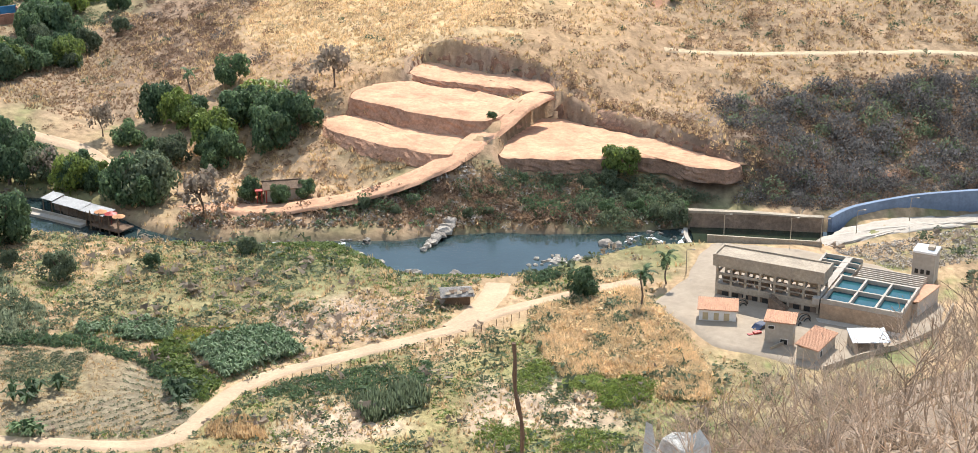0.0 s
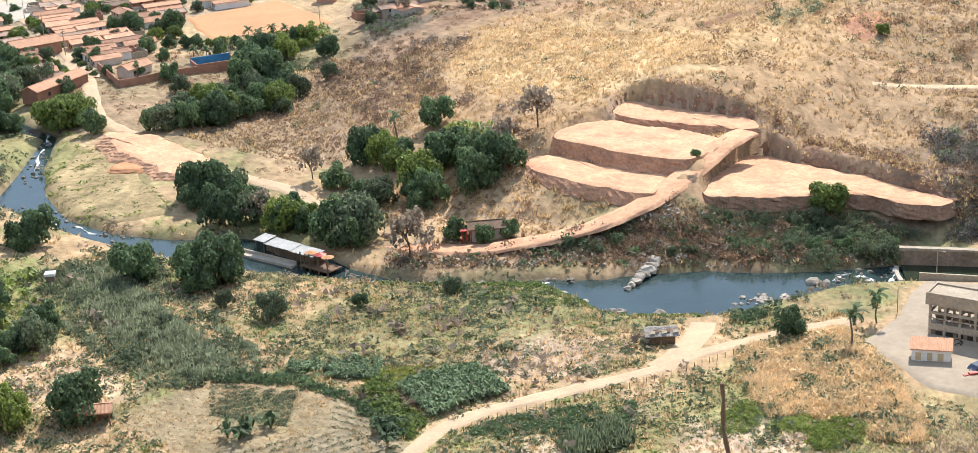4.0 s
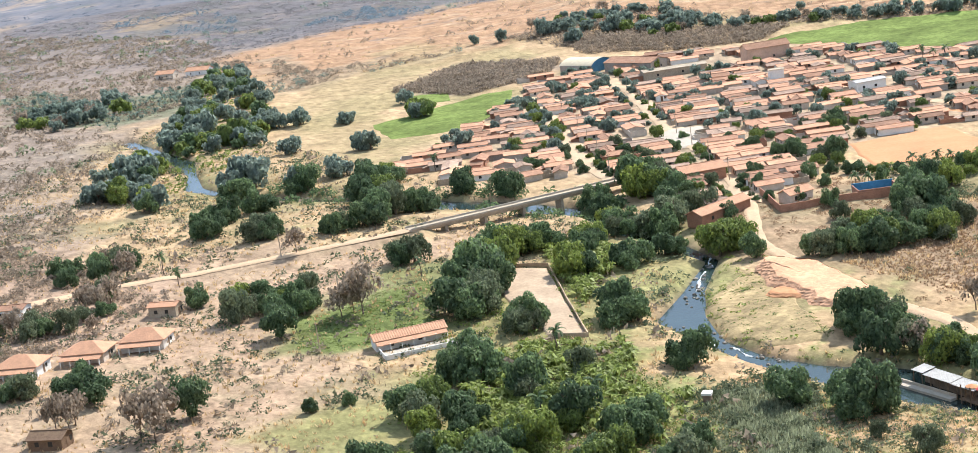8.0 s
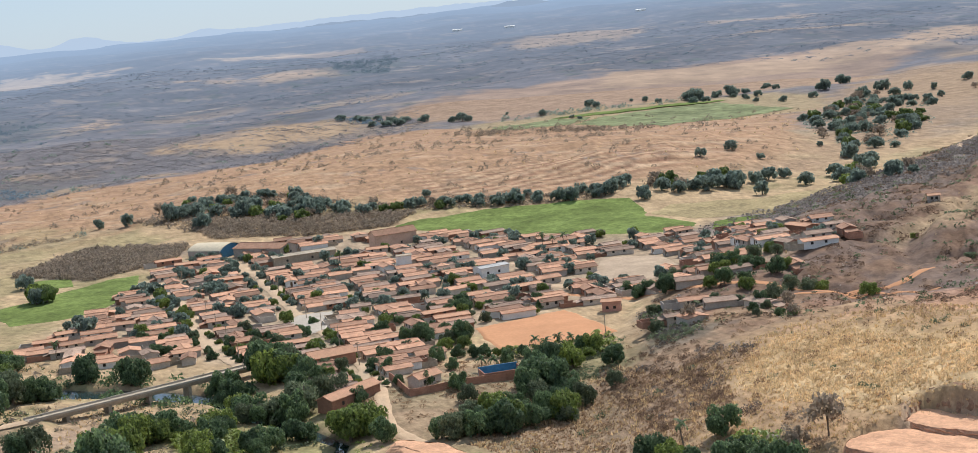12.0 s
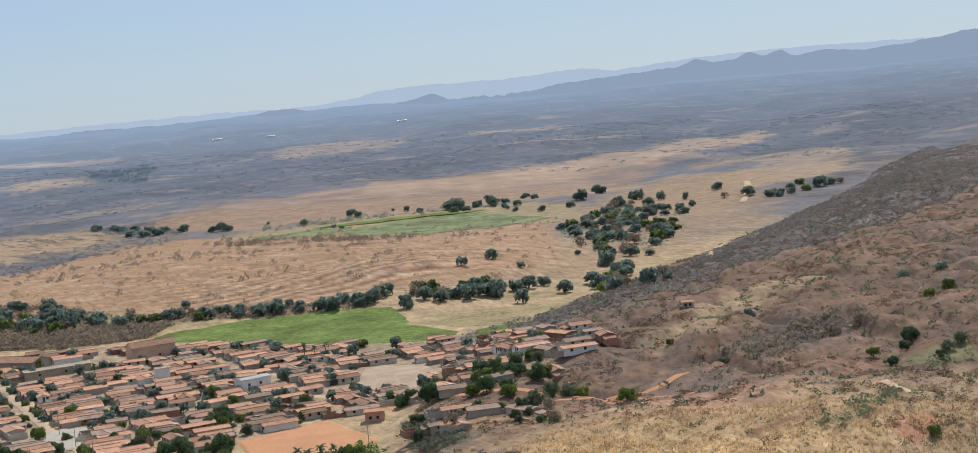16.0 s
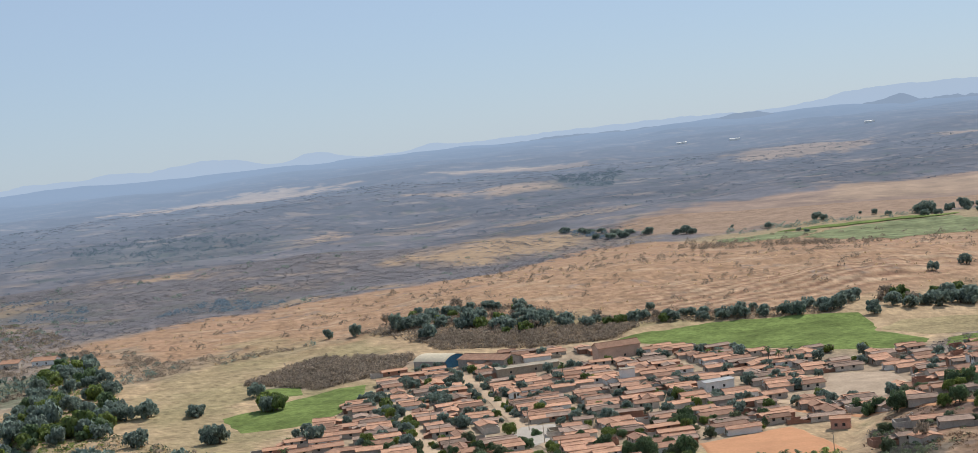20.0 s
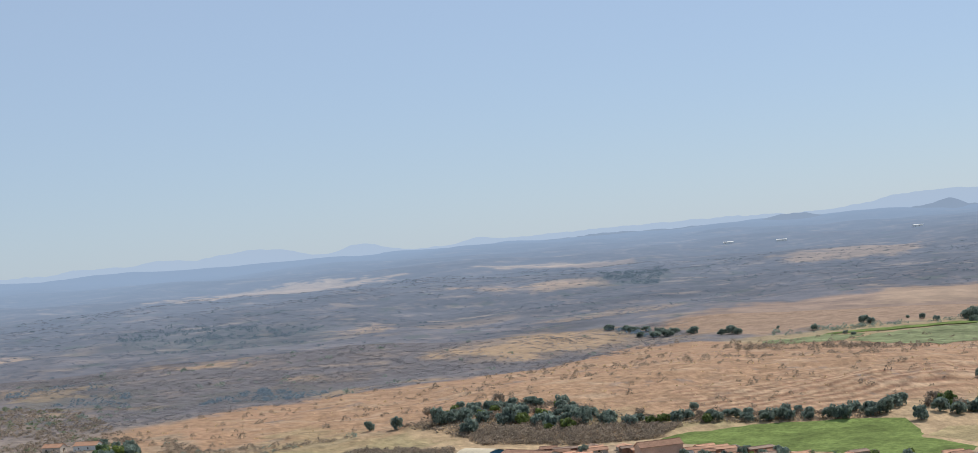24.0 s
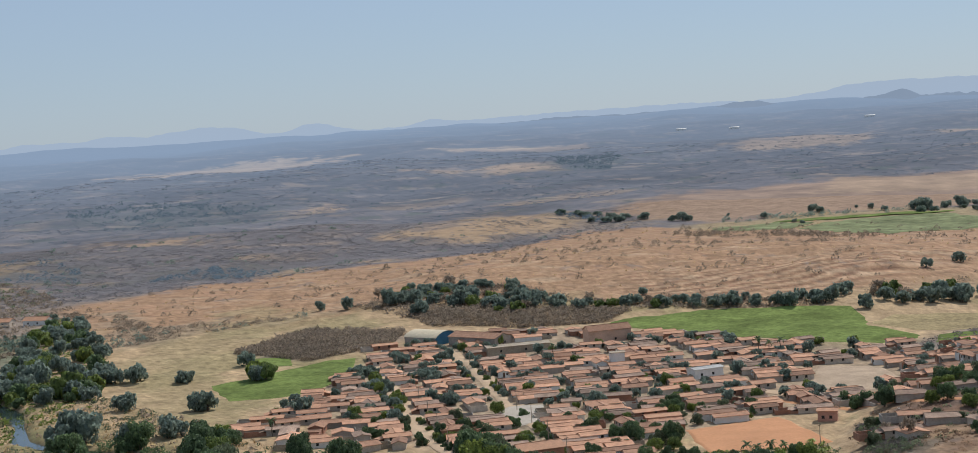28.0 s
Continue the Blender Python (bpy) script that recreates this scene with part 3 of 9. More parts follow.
    area(PALE_STRIP_FAR, (0.48, 0.35, 0.23), 0.7, 25, 5.0)
    area(FAR_TAN_RIDGE, (0.40, 0.275, 0.175), 0.8, 15, 2.0)
    area(FAR_TAN_SLOPE, (0.38, 0.27, 0.175), 0.7, 12, 2.0)
    area([(-470, 1465), (-350, 1545), (-220, 1570), (-130, 1510), (-100, 1380), (-240, 1335), (-400, 1365)], (0.33, 0.25, 0.14), 0.85, 14, 1.0)
    area(VALLEY_FIELDS, (0.30, 0.205, 0.13), 0.8, 25, 2.0)
    # hill across the river
    s = foot_distance(x, y)
    on_hill = smooth(s, 0, 25) * (1 - smooth(r, 1700, 2300))
    lay(BROWN, on_hill * (0.3 + 0.62 * smooth(y + 40 * n1, 440, 540)))
    lay(GREYWOOD, on_hill * smooth(n2 + 0.6 * n3, -0.1, 0.7) * 0.55)
    gully_line = np.exp(-(waves(x, y * 0.55, 75, 12.0) / 0.2) ** 2)
    lay((0.13, 0.10, 0.085), on_hill * gully_line * smooth(y, 480, 560) * 0.75)
    lay((0.14, 0.105, 0.088), on_hill * smooth(waves(x, y, 48, 15.0) + 0.7 * n4 + 0.5 * n3, 0.15, 1.0) * smooth(y, 440, 520) * 0.7)
    lay((0.31, 0.195, 0.118), on_hill * smooth(waves(x, y, 62, 18.0) + 0.6 * n4, 0.45, 1.1) * smooth(y, 440, 520) * 0.5)
    lay(RED_SOIL, on_hill * smooth(waves(x, y, 70, 12.0) + 0.5 * n3, 0.35, 0.9) * 0.7)
    lay((0.175, 0.112, 0.078), on_hill * smooth(y, 470, 540) * 0.5)
    area(NOSE, (0.365, 0.24, 0.135), 0.85, 14, 1.2)
    area(HILL_EAST, (0.31, 0.215, 0.13), 0.8, 14, 1.5)
    area([(-66, 335), (-36, 347), (-31, 320), (-5, 306), (-40, 300), (-64, 312)], (0.46, 0.31, 0.185), 0.8, 4, 0.6)
    area([(15, 334), (17, 345), (36, 327), (54, 308), (50, 302), (33, 320)], (0.36, 0.24, 0.155), 0.9, 1.2, 0.1)
    area([(-20, 352), (-18, 364), (0, 357), (17, 347), (15, 337), (-2, 350)], (0.34, 0.235, 0.16), 0.9, 1.2, 0.1)
    area(ROCKY_BANK, (0.29, 0.195, 0.125), 0.85, 3, 0.5)
    area([(46, 300), (50, 342), (72, 350), (130, 360), (130, 305), (98, 299), (80, 297), (66, 294), (51, 296)], (0.185, 0.135, 0.10), 0.85, 4, 0.8)
    area([(68, 318), (76, 322), (88, 318), (90, 310), (80, 308), (70, 312)], (0.26, 0.13, 0.085), 0.8, 3, 0.6)
    area(HILL_LEFT, (0.25, 0.175, 0.117), 0.8, 12, 1.2)
    area(NOSE_FLANK, (0.26, 0.175, 0.115), 0.8, 8, 1.0)
    area(NOSE_CREST, (0.56, 0.405, 0.225), 0.8, 7, 1.0)
    area(HUT_GULLY, (0.15, 0.125, 0.095), 0.8, 5, 1.0)
    area(DARK_SLOPE, (0.18, 0.155, 0.14), 0.9, 12, 1.2)
    area(TOWN, (0.34, 0.258, 0.182), 0.8, 8, 0.6)
    area(RIVER_GREEN, OLIVE, 0.8, 8, 1.4)
    area(BANANA_LAND, (0.20, 0.20, 0.08), 0.75, 8, 1.2)
    area([(-420, 300), (-330, 400), (-250, 400), (-215, 300), (-190, 240), (-260, 200), (-400, 260)], (0.35, 0.245, 0.175), 0.75, 20, 2.0)
    area([(-210, 246), (-207, 259), (-200, 267), (-186, 267), (-179, 256), (-184, 244), (-195, 242)], (0.21, 0.205, 0.085), 0.85, 5, 0.8)
    area([(-782, 735), (-783, 769), (-683, 719), (-659, 741), (-650, 779), (-615, 729), (-590, 661), (-594, 630), (-667, 641)], (0.15, 0.165, 0.105), 0.8, 12, 2.0)
    area([(-545, 707), (-513, 759), (-478, 829), (-513, 787), (-588, 804), (-659, 862), (-611, 791)], (0.27, 0.205, 0.14), 0.8, 10, 2.0)
    area([(-470, 626), (-481, 710), (-452, 727), (-433, 659), (-425, 583), (-437, 566)], (0.30, 0.25, 0.125), 0.6, 8, 1.5)
    area([(-486, 627), (-529, 757), (-568, 873), (-492, 839), (-448, 683), (-420, 617), (-357, 547), (-348, 488), (-390, 511)], (0.29, 0.23, 0.125), 0.6, 15, 2.0)
    for pts, tone, k in GREEN_AREAS:
        area(pts, tone, k, 6, 0.8)
    area([(-66, 414), (-58, 443), (-40, 443), (-6, 420), (24, 410), (35, 416), (30, 366)], (0.44, 0.295, 0.155), 0.7, 10, 1.2)
    area([(-27, 488), (-3, 489), (15, 476), (11, 452), (-6, 454)], (0.44, 0.25, 0.16), 0.6, 8, 1.5)
    # gullies, washed red banks and dry crests of the long slope
    area([(3, 560), (13, 546), (33, 570), (50, 583), (47, 596), (29, 593)], (0.115, 0.095, 0.085), 0.85, 6, 1.2)
    area([(43, 513), (49, 483), (59, 491), (60, 515), (48, 524)], (0.13, 0.085, 0.06), 0.85, 4, 0.8)
    area([(-38, 601), (-20, 646), (9, 698), (43, 705), (42, 688), (12, 650), (-10, 598), (-30, 585)], (0.36, 0.26, 0.155), 0.75, 8, 1.0)
    area([(-2, 480), (22, 491), (42, 505), (43, 519), (29, 511), (4, 501)], (0.27, 0.135, 0.085), 0.8, 5, 1.0)
    area([(2, 407), (18, 422), (19, 430), (2, 413)], (0.2, 0.095, 0.065), 0.85, 2, 0.4)
    area([(39, 406), (42, 398), (46, 407), (47, 421), (44, 422)], (0.42, 0.2, 0.13), 0.8, 2, 0.4)
    area([(50, 515), (59, 520), (71, 527), (73, 515), (61, 508), (47, 505)], (0.17, 0.16, 0.075), 0.75, 5, 1.0)
    area([(18, 414), (25, 408), (38, 433), (45, 460), (40, 462), (27, 433)], (0.2, 0.17, 0.085), 0.7, 4, 0.8)
    area([(-185, 475), (-120, 475), (-108, 400), (-150, 375), (-178, 420)], (0.30, 0.21, 0.135), 0.8, 8, 0.8)
    area([(-169, 440), (-153, 456), (-155, 482), (-138, 467), (-131, 444), (-144, 431), (-160, 418)], (0.25, 0.20, 0.12), 0.8, 5, 0.8)
    area([(-150, 487), (-127, 501), (-116, 508), (-101, 458), (-109, 447), (-120, 446), (-140, 470)], (0.20, 0.18, 0.095), 0.8, 6, 0.8)
    area(GARDENS, (0.26, 0.235, 0.10), 0.75, 5, 0.8)
    area(FALLOW, (0.27, 0.215, 0.13), 0.9, 1.5, 0.1)
    area(OLIVE_PLOT, (0.215, 0.205, 0.095), 0.8, 3, 0.4)
    area(ROW_CROP, (0.25, 0.205, 0.135), 0.9, 1.5, 0.1)
    area(ROW_CROP_SMALL, (0.25, 0.205, 0.135), 0.9, 1.5, 0.1)
    area([(-2, 224), (4, 218), (15, 215), (19, 207), (15, 205), (-2, 205)], (0.45, 0.335, 0.225), 0.9, 2, 0.3)
    area(PALE_PLOT, (0.50, 0.375, 0.25), 0.85, 2, 0.3)
    area(STONY, (0.47, 0.345, 0.25), 0.7, 5, 0.6)
    area(PLOT_A, (0.50, 0.375, 0.265), 0.8, 3, 0.4)
    area(PLOT_B, (0.49, 0.365, 0.255), 0.8, 3, 0.4)
    area(PLOT_C, (0.52, 0.36, 0.23), 0.85, 4, 0.4)
    lay((0.25, 0.185, 0.13), 1 - smooth(r + 6 * n3, 70, 110))
    # wet, green banks
    d = river_distance(x, y)
    bank = (1 - smooth(d + 3 * n3, 2, 13)) * (1 - smooth(r, 700, 900))
    lay(OLIVE, bank * smooth(n1 + n3, -0.5, 0.5) * 0.8)
    lay((0.12, 0.10, 0.07), (1 - smooth(d, -1, 2.5)) * (1 - smooth(r, 700, 900)))
    grit = np.random.default_rng(3).normal(size=len(x))
    return col * np.clip(1 + 0.13 * grit * (1 - smooth(r, 900, 1600)) * smooth(r, 90, 160) + 0.10 * n4 * (1 - far), 0.5, 1.6)[:, None]


angles = np.radians(np.concatenate([np.arange(-180, -56, 4.0), np.arange(-56, 26, 0.14), np.arange(26, 180, 4.0)]))
rings = np.concatenate([[0.02], np.arange(0.5, 60, 0.7), np.exp(np.arange(math.log(60), math.log(4960), 0.0046))])
na, nr = len(angles), len(rings)
gx, gy = np.outer(rings, np.sin(angles)).ravel(), np.outer(rings, np.cos(angles)).ravel()
gz = land(gx, gy)
i, j = np.meshgrid(np.arange(nr - 1), np.arange(na), indexing="ij")
a, b = (i * na + j).ravel(), (i * na + (j + 1) % na).ravel()
quads = np.stack([a, b, b + na, a + na], 1)[:, ::-1]
FAR_RING = 1750.0
first = int(np.searchsorted(rings, FAR_RING))
ground = bulk("ground", np.stack([gx, gy, gz], 1)[:(first + 1) * na], quads[:first * na], GROUND)
ground.data.polygons.foreach_set("use_smooth", np.ones(len(ground.data.polygons), bool))
paint = ground.data.attributes.new("cover", "FLOAT_COLOR", "POINT")
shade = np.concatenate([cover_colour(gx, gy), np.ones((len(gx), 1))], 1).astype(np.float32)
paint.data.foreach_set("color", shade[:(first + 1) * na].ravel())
# the distant plain, a backdrop with kilometres of haze painted on as glow
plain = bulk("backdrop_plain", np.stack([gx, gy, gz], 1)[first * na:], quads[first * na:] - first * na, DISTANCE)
plain.data.polygons.foreach_set("use_smooth", np.ones(len(plain.data.polygons), bool))
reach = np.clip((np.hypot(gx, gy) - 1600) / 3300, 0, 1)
# haze painted by distance, thicker westward, where the land would fall away
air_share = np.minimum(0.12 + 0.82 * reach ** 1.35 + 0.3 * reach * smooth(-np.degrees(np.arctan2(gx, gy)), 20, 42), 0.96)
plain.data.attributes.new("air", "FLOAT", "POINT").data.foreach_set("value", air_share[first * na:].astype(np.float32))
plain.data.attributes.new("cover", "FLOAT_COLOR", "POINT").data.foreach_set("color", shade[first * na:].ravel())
tagged(plain, "hazy blue-grey plain of leafless woods reaching the horizon", "plain", kind="structure")
tagged(ground, "dry tan valley and hills with patches of grass and scrub", "ground", kind="structure")


def ground_z(x, y):
    return float(land(x, y))


# ---- draped sheets: roads and fields ----
def smooth_line(pts, step):
    pts = np.array(pts, float)
    k = np.linspace(0, len(pts) - 1, 40 * len(pts))
    t = np.arange(len(pts))
    line = np.stack([np.interp(k, t, pts[:, c]) for c in range(pts.shape[1])], 1)
    kernel = np.hanning(41)
    kernel /= kernel.sum()
    pad = np.concatenate([np.repeat(line[:1], 20, 0), line, np.repeat(line[-1:], 20, 0)])
    line = np.stack([np.convolve(pad[:, c], kernel, "valid") for c in range(line.shape[1])], 1)
    run = np.concatenate([[0], np.cumsum(np.hypot(*np.diff(line[:, :2], axis=0).T))])
    s = np.arange(0, run[-1], step)
    return np.stack([np.interp(s, run, line[:, c]) for c in range(line.shape[1])], 1)


def road(name, pts, width, material, label, lift=0.16, step=2.0):
    line = smooth_line(pts, step)
    d = np.gradient(line[:, :2], axis=0)
    d /= np.linalg.norm(d, axis=1)[:, None] + 1e-9
    side = np.stack([-d[:, 1], d[:, 0]], 1)
    rows, cols = len(line), 7
    verts = []
    for c, k in enumerate(np.linspace(-1, 1, cols)):
        w = width / 2 * (1 + 0.16 * waves(line[:, 0] + c * 3, line[:, 1], 9, 2.0) * abs(k))
        p = line[:, :2] + side * (k * w)[:, None]
        z = land(p[:, 0], p[:, 1]) + lift - (0.35 if abs(k) == 1 else 0) - 0.05 * (abs(k) < 0.2)
        verts.append(np.column_stack([p, z]))
    verts = np.stack(verts, 1).reshape(-1, 3)
    i, j = np.meshgrid(np.arange(rows - 1), np.arange(cols - 1), indexing="ij")
    a = (i * cols + j).ravel()
    ob = bulk(name, verts, np.stack([a, a + cols, a + cols + 1, a + 1], 1)[:, ::-1], material)
    ob.data.polygons.foreach_set("use_smooth", np.ones(len(ob.data.polygons), bool))
    return tagged(ob, label, "road", kind="structure")


def patch(name, pts, material, label, category="field", lift=0.15, flat=None, wobble=1.0, kind="structure"):
    """A field laid on the ground: a star-shaped outline with an uneven edge."""
    pts = np.array(pts, float)
    n = 120
    closed = np.concatenate([pts, pts[:1]])
    run = np.concatenate([[0], np.cumsum(np.hypot(*np.diff(closed, axis=0).T))])
    s = np.linspace(0, run[-1], n, endpoint=False)
    rim = np.stack([np.interp(s, run, closed[:, c]) for c in (0, 1)], 1)
    mid = pts.mean(0)
    rim = mid + (rim - mid) * (1 + 0.025 * wobble * waves(rim[:, 0], rim[:, 1], 14, 4.0))[:, None]
    levels = 26
    verts = [[*mid, 0]]
    for k in range(1, levels + 1):
        p = mid + (rim - mid) * k / levels
        verts += [[*q, 0] for q in p]
    verts = np.array(verts)
    if flat is None:
        verts[:, 2] = land(verts[:, 0], verts[:, 1]) + lift
    else:
        verts[:, 2] = flat
    verts[-n:, 2] -= 0.5
    tris = [[0, 1 + i, 1 + (i + 1) % n] for i in range(n)]
    for k in range(levels - 1):
        o = 1 + k * n
        for i in range(n):
            q = (o + i, o + n + i, o + n + (i + 1) % n, o + (i + 1) % n)
            tris += [[q[0], q[1], q[2]], [q[0], q[2], q[3]]]
    ob = bulk(name, verts, np.array(tris), material)
    ob.data.polygons.foreach_set("use_smooth", np.ones(len(ob.data.polygons), bool))
    return tagged(ob, label, category, kind=kind)


# ---- water ----
line = smooth_line(RIVER, 3.0)
d = np.gradient(line[:, :2], axis=0)
d /= np.linalg.norm(d, axis=1)[:, None] + 1e-9
side = np.stack([-d[:, 1], d[:, 0]], 1)
left, right = line[:, :2] + side * (line[:, 2] + 5)[:, None], line[:, :2] - side * (line[:, 2] + 5)[:, None]
level = -1.35
verts = np.concatenate([np.column_stack([left, np.full(len(line), level)]), np.column_stack([right, np.full(len(line), level)])])
i = np.arange(len(line) - 1)
river = bulk("water", verts, np.stack([i, i + 1, i + 1 + len(line), i + len(line)], 1), WATER)
tagged(river, "dark slow river with a bluish sheen", "river", kind="structure")

BANK_GRASS = mat("bank_grass", (0.31, 0.235, 0.125), 0.9, 0.4, 0.12, 0.5, 0.6, spec=0.15)

STRAW_TRACK = mat("straw_track", (0.55, 0.42, 0.27), 0.95, 0.2, 0.2, 0.3, 1.5, spec=0.1)
# earth of the steep faces, their shade put into a darker, greyer colour
BANK_EARTH = mat("shaded_bank_earth", (0.285, 0.175, 0.118), 0.95, 0.35, 0.35, 0.9, 2.2, spec=0.1)
STREET = mat("street_sand", (0.50, 0.365, 0.245), 0.95, 0.12, 0.15, 0.2, 1.5, spec=0.1)
# ---- roads and fields ----
road("road_river", [(-70, 203), (-60, 202), (-49, 201), (-44, 204), (-41, 211), (-38, 219), (-32, 225), (-22, 230), (-13, 235), (-5, 241), (2, 247), (8, 251), (16, 256), (30, 262)], 3.6, DIRT, "pale dirt road winding through the fields")
road("road_ford", [(-6, 240), (-2, 247), (1, 256), (2, 263)], 5.5, DIRT, "wide dirt track down to the pool")
road("road_village", [(-193, 484), (-179, 456), (-168, 429), (-156, 401), (-145, 389), (-124, 362), (-106, 348), (-89, 337), (-70, 312)], 4.2, DIRT, "dusty lane from the village along the hill", 0.4)
road("road_west_street", [(-233, 479), (-258, 507), (-287, 550), (-327, 607), (-358, 652)], 8.5, STREET, "sandy street between rows of houses", 0.5)
road("road_main_street", [(-172, 438), (-191, 480), (-213, 512), (-233, 542), (-256, 575), (-283, 618), (-313, 666), (-338, 686)], 8.5, STREET, "main village street of pale sand", 0.5)
road("road_bridge", [(-400, 290), (-360, 322), (-342, 346), (-318, 367), (-298, 383), (-281, 396), (-270, 404.5), (-266.5, 408)], 5.0, DIRT, "dirt road leading to the bridge", 0.5)
road("road_valley", [(17, 1390), (25, 1484), (24, 1560)], 6, DIRT, "pale dirt road far up the valley", 0.6, 6.0)
road("road_valley_bend", [(-10, 905), (-8, 960), (-5, 1020), (6, 1062)], 5, DIRT, "bend of a pale dirt road up the valley", 0.6, 6.0)
road("road_hill_foot", [(-160, 590), (-92, 547), (-47, 524), (-27, 525), (-15, 542)], 4, CLAY, "reddish track at the foot of the slope")
road("road_bank", [(-70, 516), (-57, 522), (-40, 521), (-24, 516), (-12, 502)], 2.2, CLAY, "reddish path along the foot of the slope", 0.2)
road("road_cutting", [(42, 474), (44, 465), (48, 456), (54, 449)], 3.0, DIRT, "pale cutting of a track on the slope", 0.2)
road("road_contour", [(40, 368), (56, 369), (75, 369), (140, 370)], 2.6, STRAW_TRACK, "faint track across the hillside")
road("road_east_street", [(-252, 640), (-232, 632), (-212, 625), (-192, 616), (-168, 604), (-150, 598), (-128, 590)], 7, STREET, "pale street leading east between the houses", 0.5)
patch("square", [(-250, 562), (-237, 566), (-226, 531), (-232, 521), (-251, 530)], CONCRETE_PALE, "pale paved village square with small hedges", "square", lift=0.62)
patch("hall_forecourt", [(-349, 690), (-328, 701), (-318, 662), (-334, 668)], DIRT, "bare orange sand before the sports hall", lift=0.4)
patch("football_field", [(-169, 525), (-143, 552), (-115.5, 513), (-125, 503), (-150, 491)], CLAY, "bare orange clay football field", lift=0.35)
patch("sand_lot", [(-154, 661), (-129, 665), (-103, 601), (-147, 612)], TRODDEN, "bare sandy lot behind the houses", lift=0.25)
patch("green_field", [(-291, 765), (-281, 784), (-256, 803), (-232, 813), (-199, 815), (-171, 816), (-159, 790), (-152, 764), (-124, 740), (-126, 716), (-166, 717), (-229, 742)], GRASS, "bright green irrigated field behind the village")
patch("stubble_field", [(-154, 768), (-150, 799), (-127, 810), (-105, 812), (-92, 829), (-68, 840), (-55, 785), (-99, 759), (-131, 752)], mat("stubble", (0.30, 0.235, 0.125), 0.95, 0.35, 0.05, 0.5, 0.4, spec=0.1), "yellowish stubble field beside the green one")
patch("green_strip", [(-118, 742), (-104, 752), (-80, 764), (-70, 757), (-90, 735), (-116, 722)], GRASS, "narrow green strip below the stubble", lift=0.25)
patch("small_west_field", [(-436, 673), (-415, 676), (-400, 653), (-422, 650)], GRASS, "small green field beside the grey wood")
patch("west_field", [(-412, 600), (-402, 617), (-390, 668), (-378, 676), (-353, 625), (-352, 592), (-362, 580), (-380, 567)], GRASS, "green field at the edge of the village")
FIELD_FAR = mat("patchy_field", (0.185, 0.205, 0.105), 0.95, 0.45, 0.022, 0.5, 0.12, spec=0.05)
patch("far_field", [(-320, 1430), (-280, 1493), (-228, 1503), (-189, 1471), (-150, 1410), (-192, 1352), (-235, 1275), (-262, 1300), (-322, 1350)], FIELD_FAR, "far green field on the valley floor", lift=0.8, wobble=3)
patch("far_field_west", [(-426, 1446), (-373, 1450), (-330, 1432), (-330, 1352), (-378, 1345), (-410, 1390)], FIELD_FAR, "patchy green field edged with bushes", lift=0.8, wobble=3)
patch("far_field_crop", [(-372, 1478), (-322, 1500), (-262, 1524), (-222, 1524), (-232, 1508), (-282, 1498), (-330, 1462), (-376, 1456)], GRASS, "narrow bright green crop strip", lift=0.9, wobble=2)
patch("river_sandbank", [(-151, 345), (-150, 370), (-140, 371), (-124, 342), (-111, 322), (-123, 318), (-140, 328)], BANK_GRASS, "sandy bank inside the river bend", lift=0.2, wobble=2)
patch("walled_yard", [(-208, 350), (-217, 374), (-207, 375), (-167, 318), (-177, 318)], TRODDEN, "bare walled paddock", lift=0.3)
patch("plant_yard", [(27, 250), (34, 262), (41, 281), (58, 276), (72, 264), (76, 248), (73, 239), (64, 231), (50, 223.5), (35, 233)], YARD, "pale paved yard of the water works", "yard", lift=0.3)
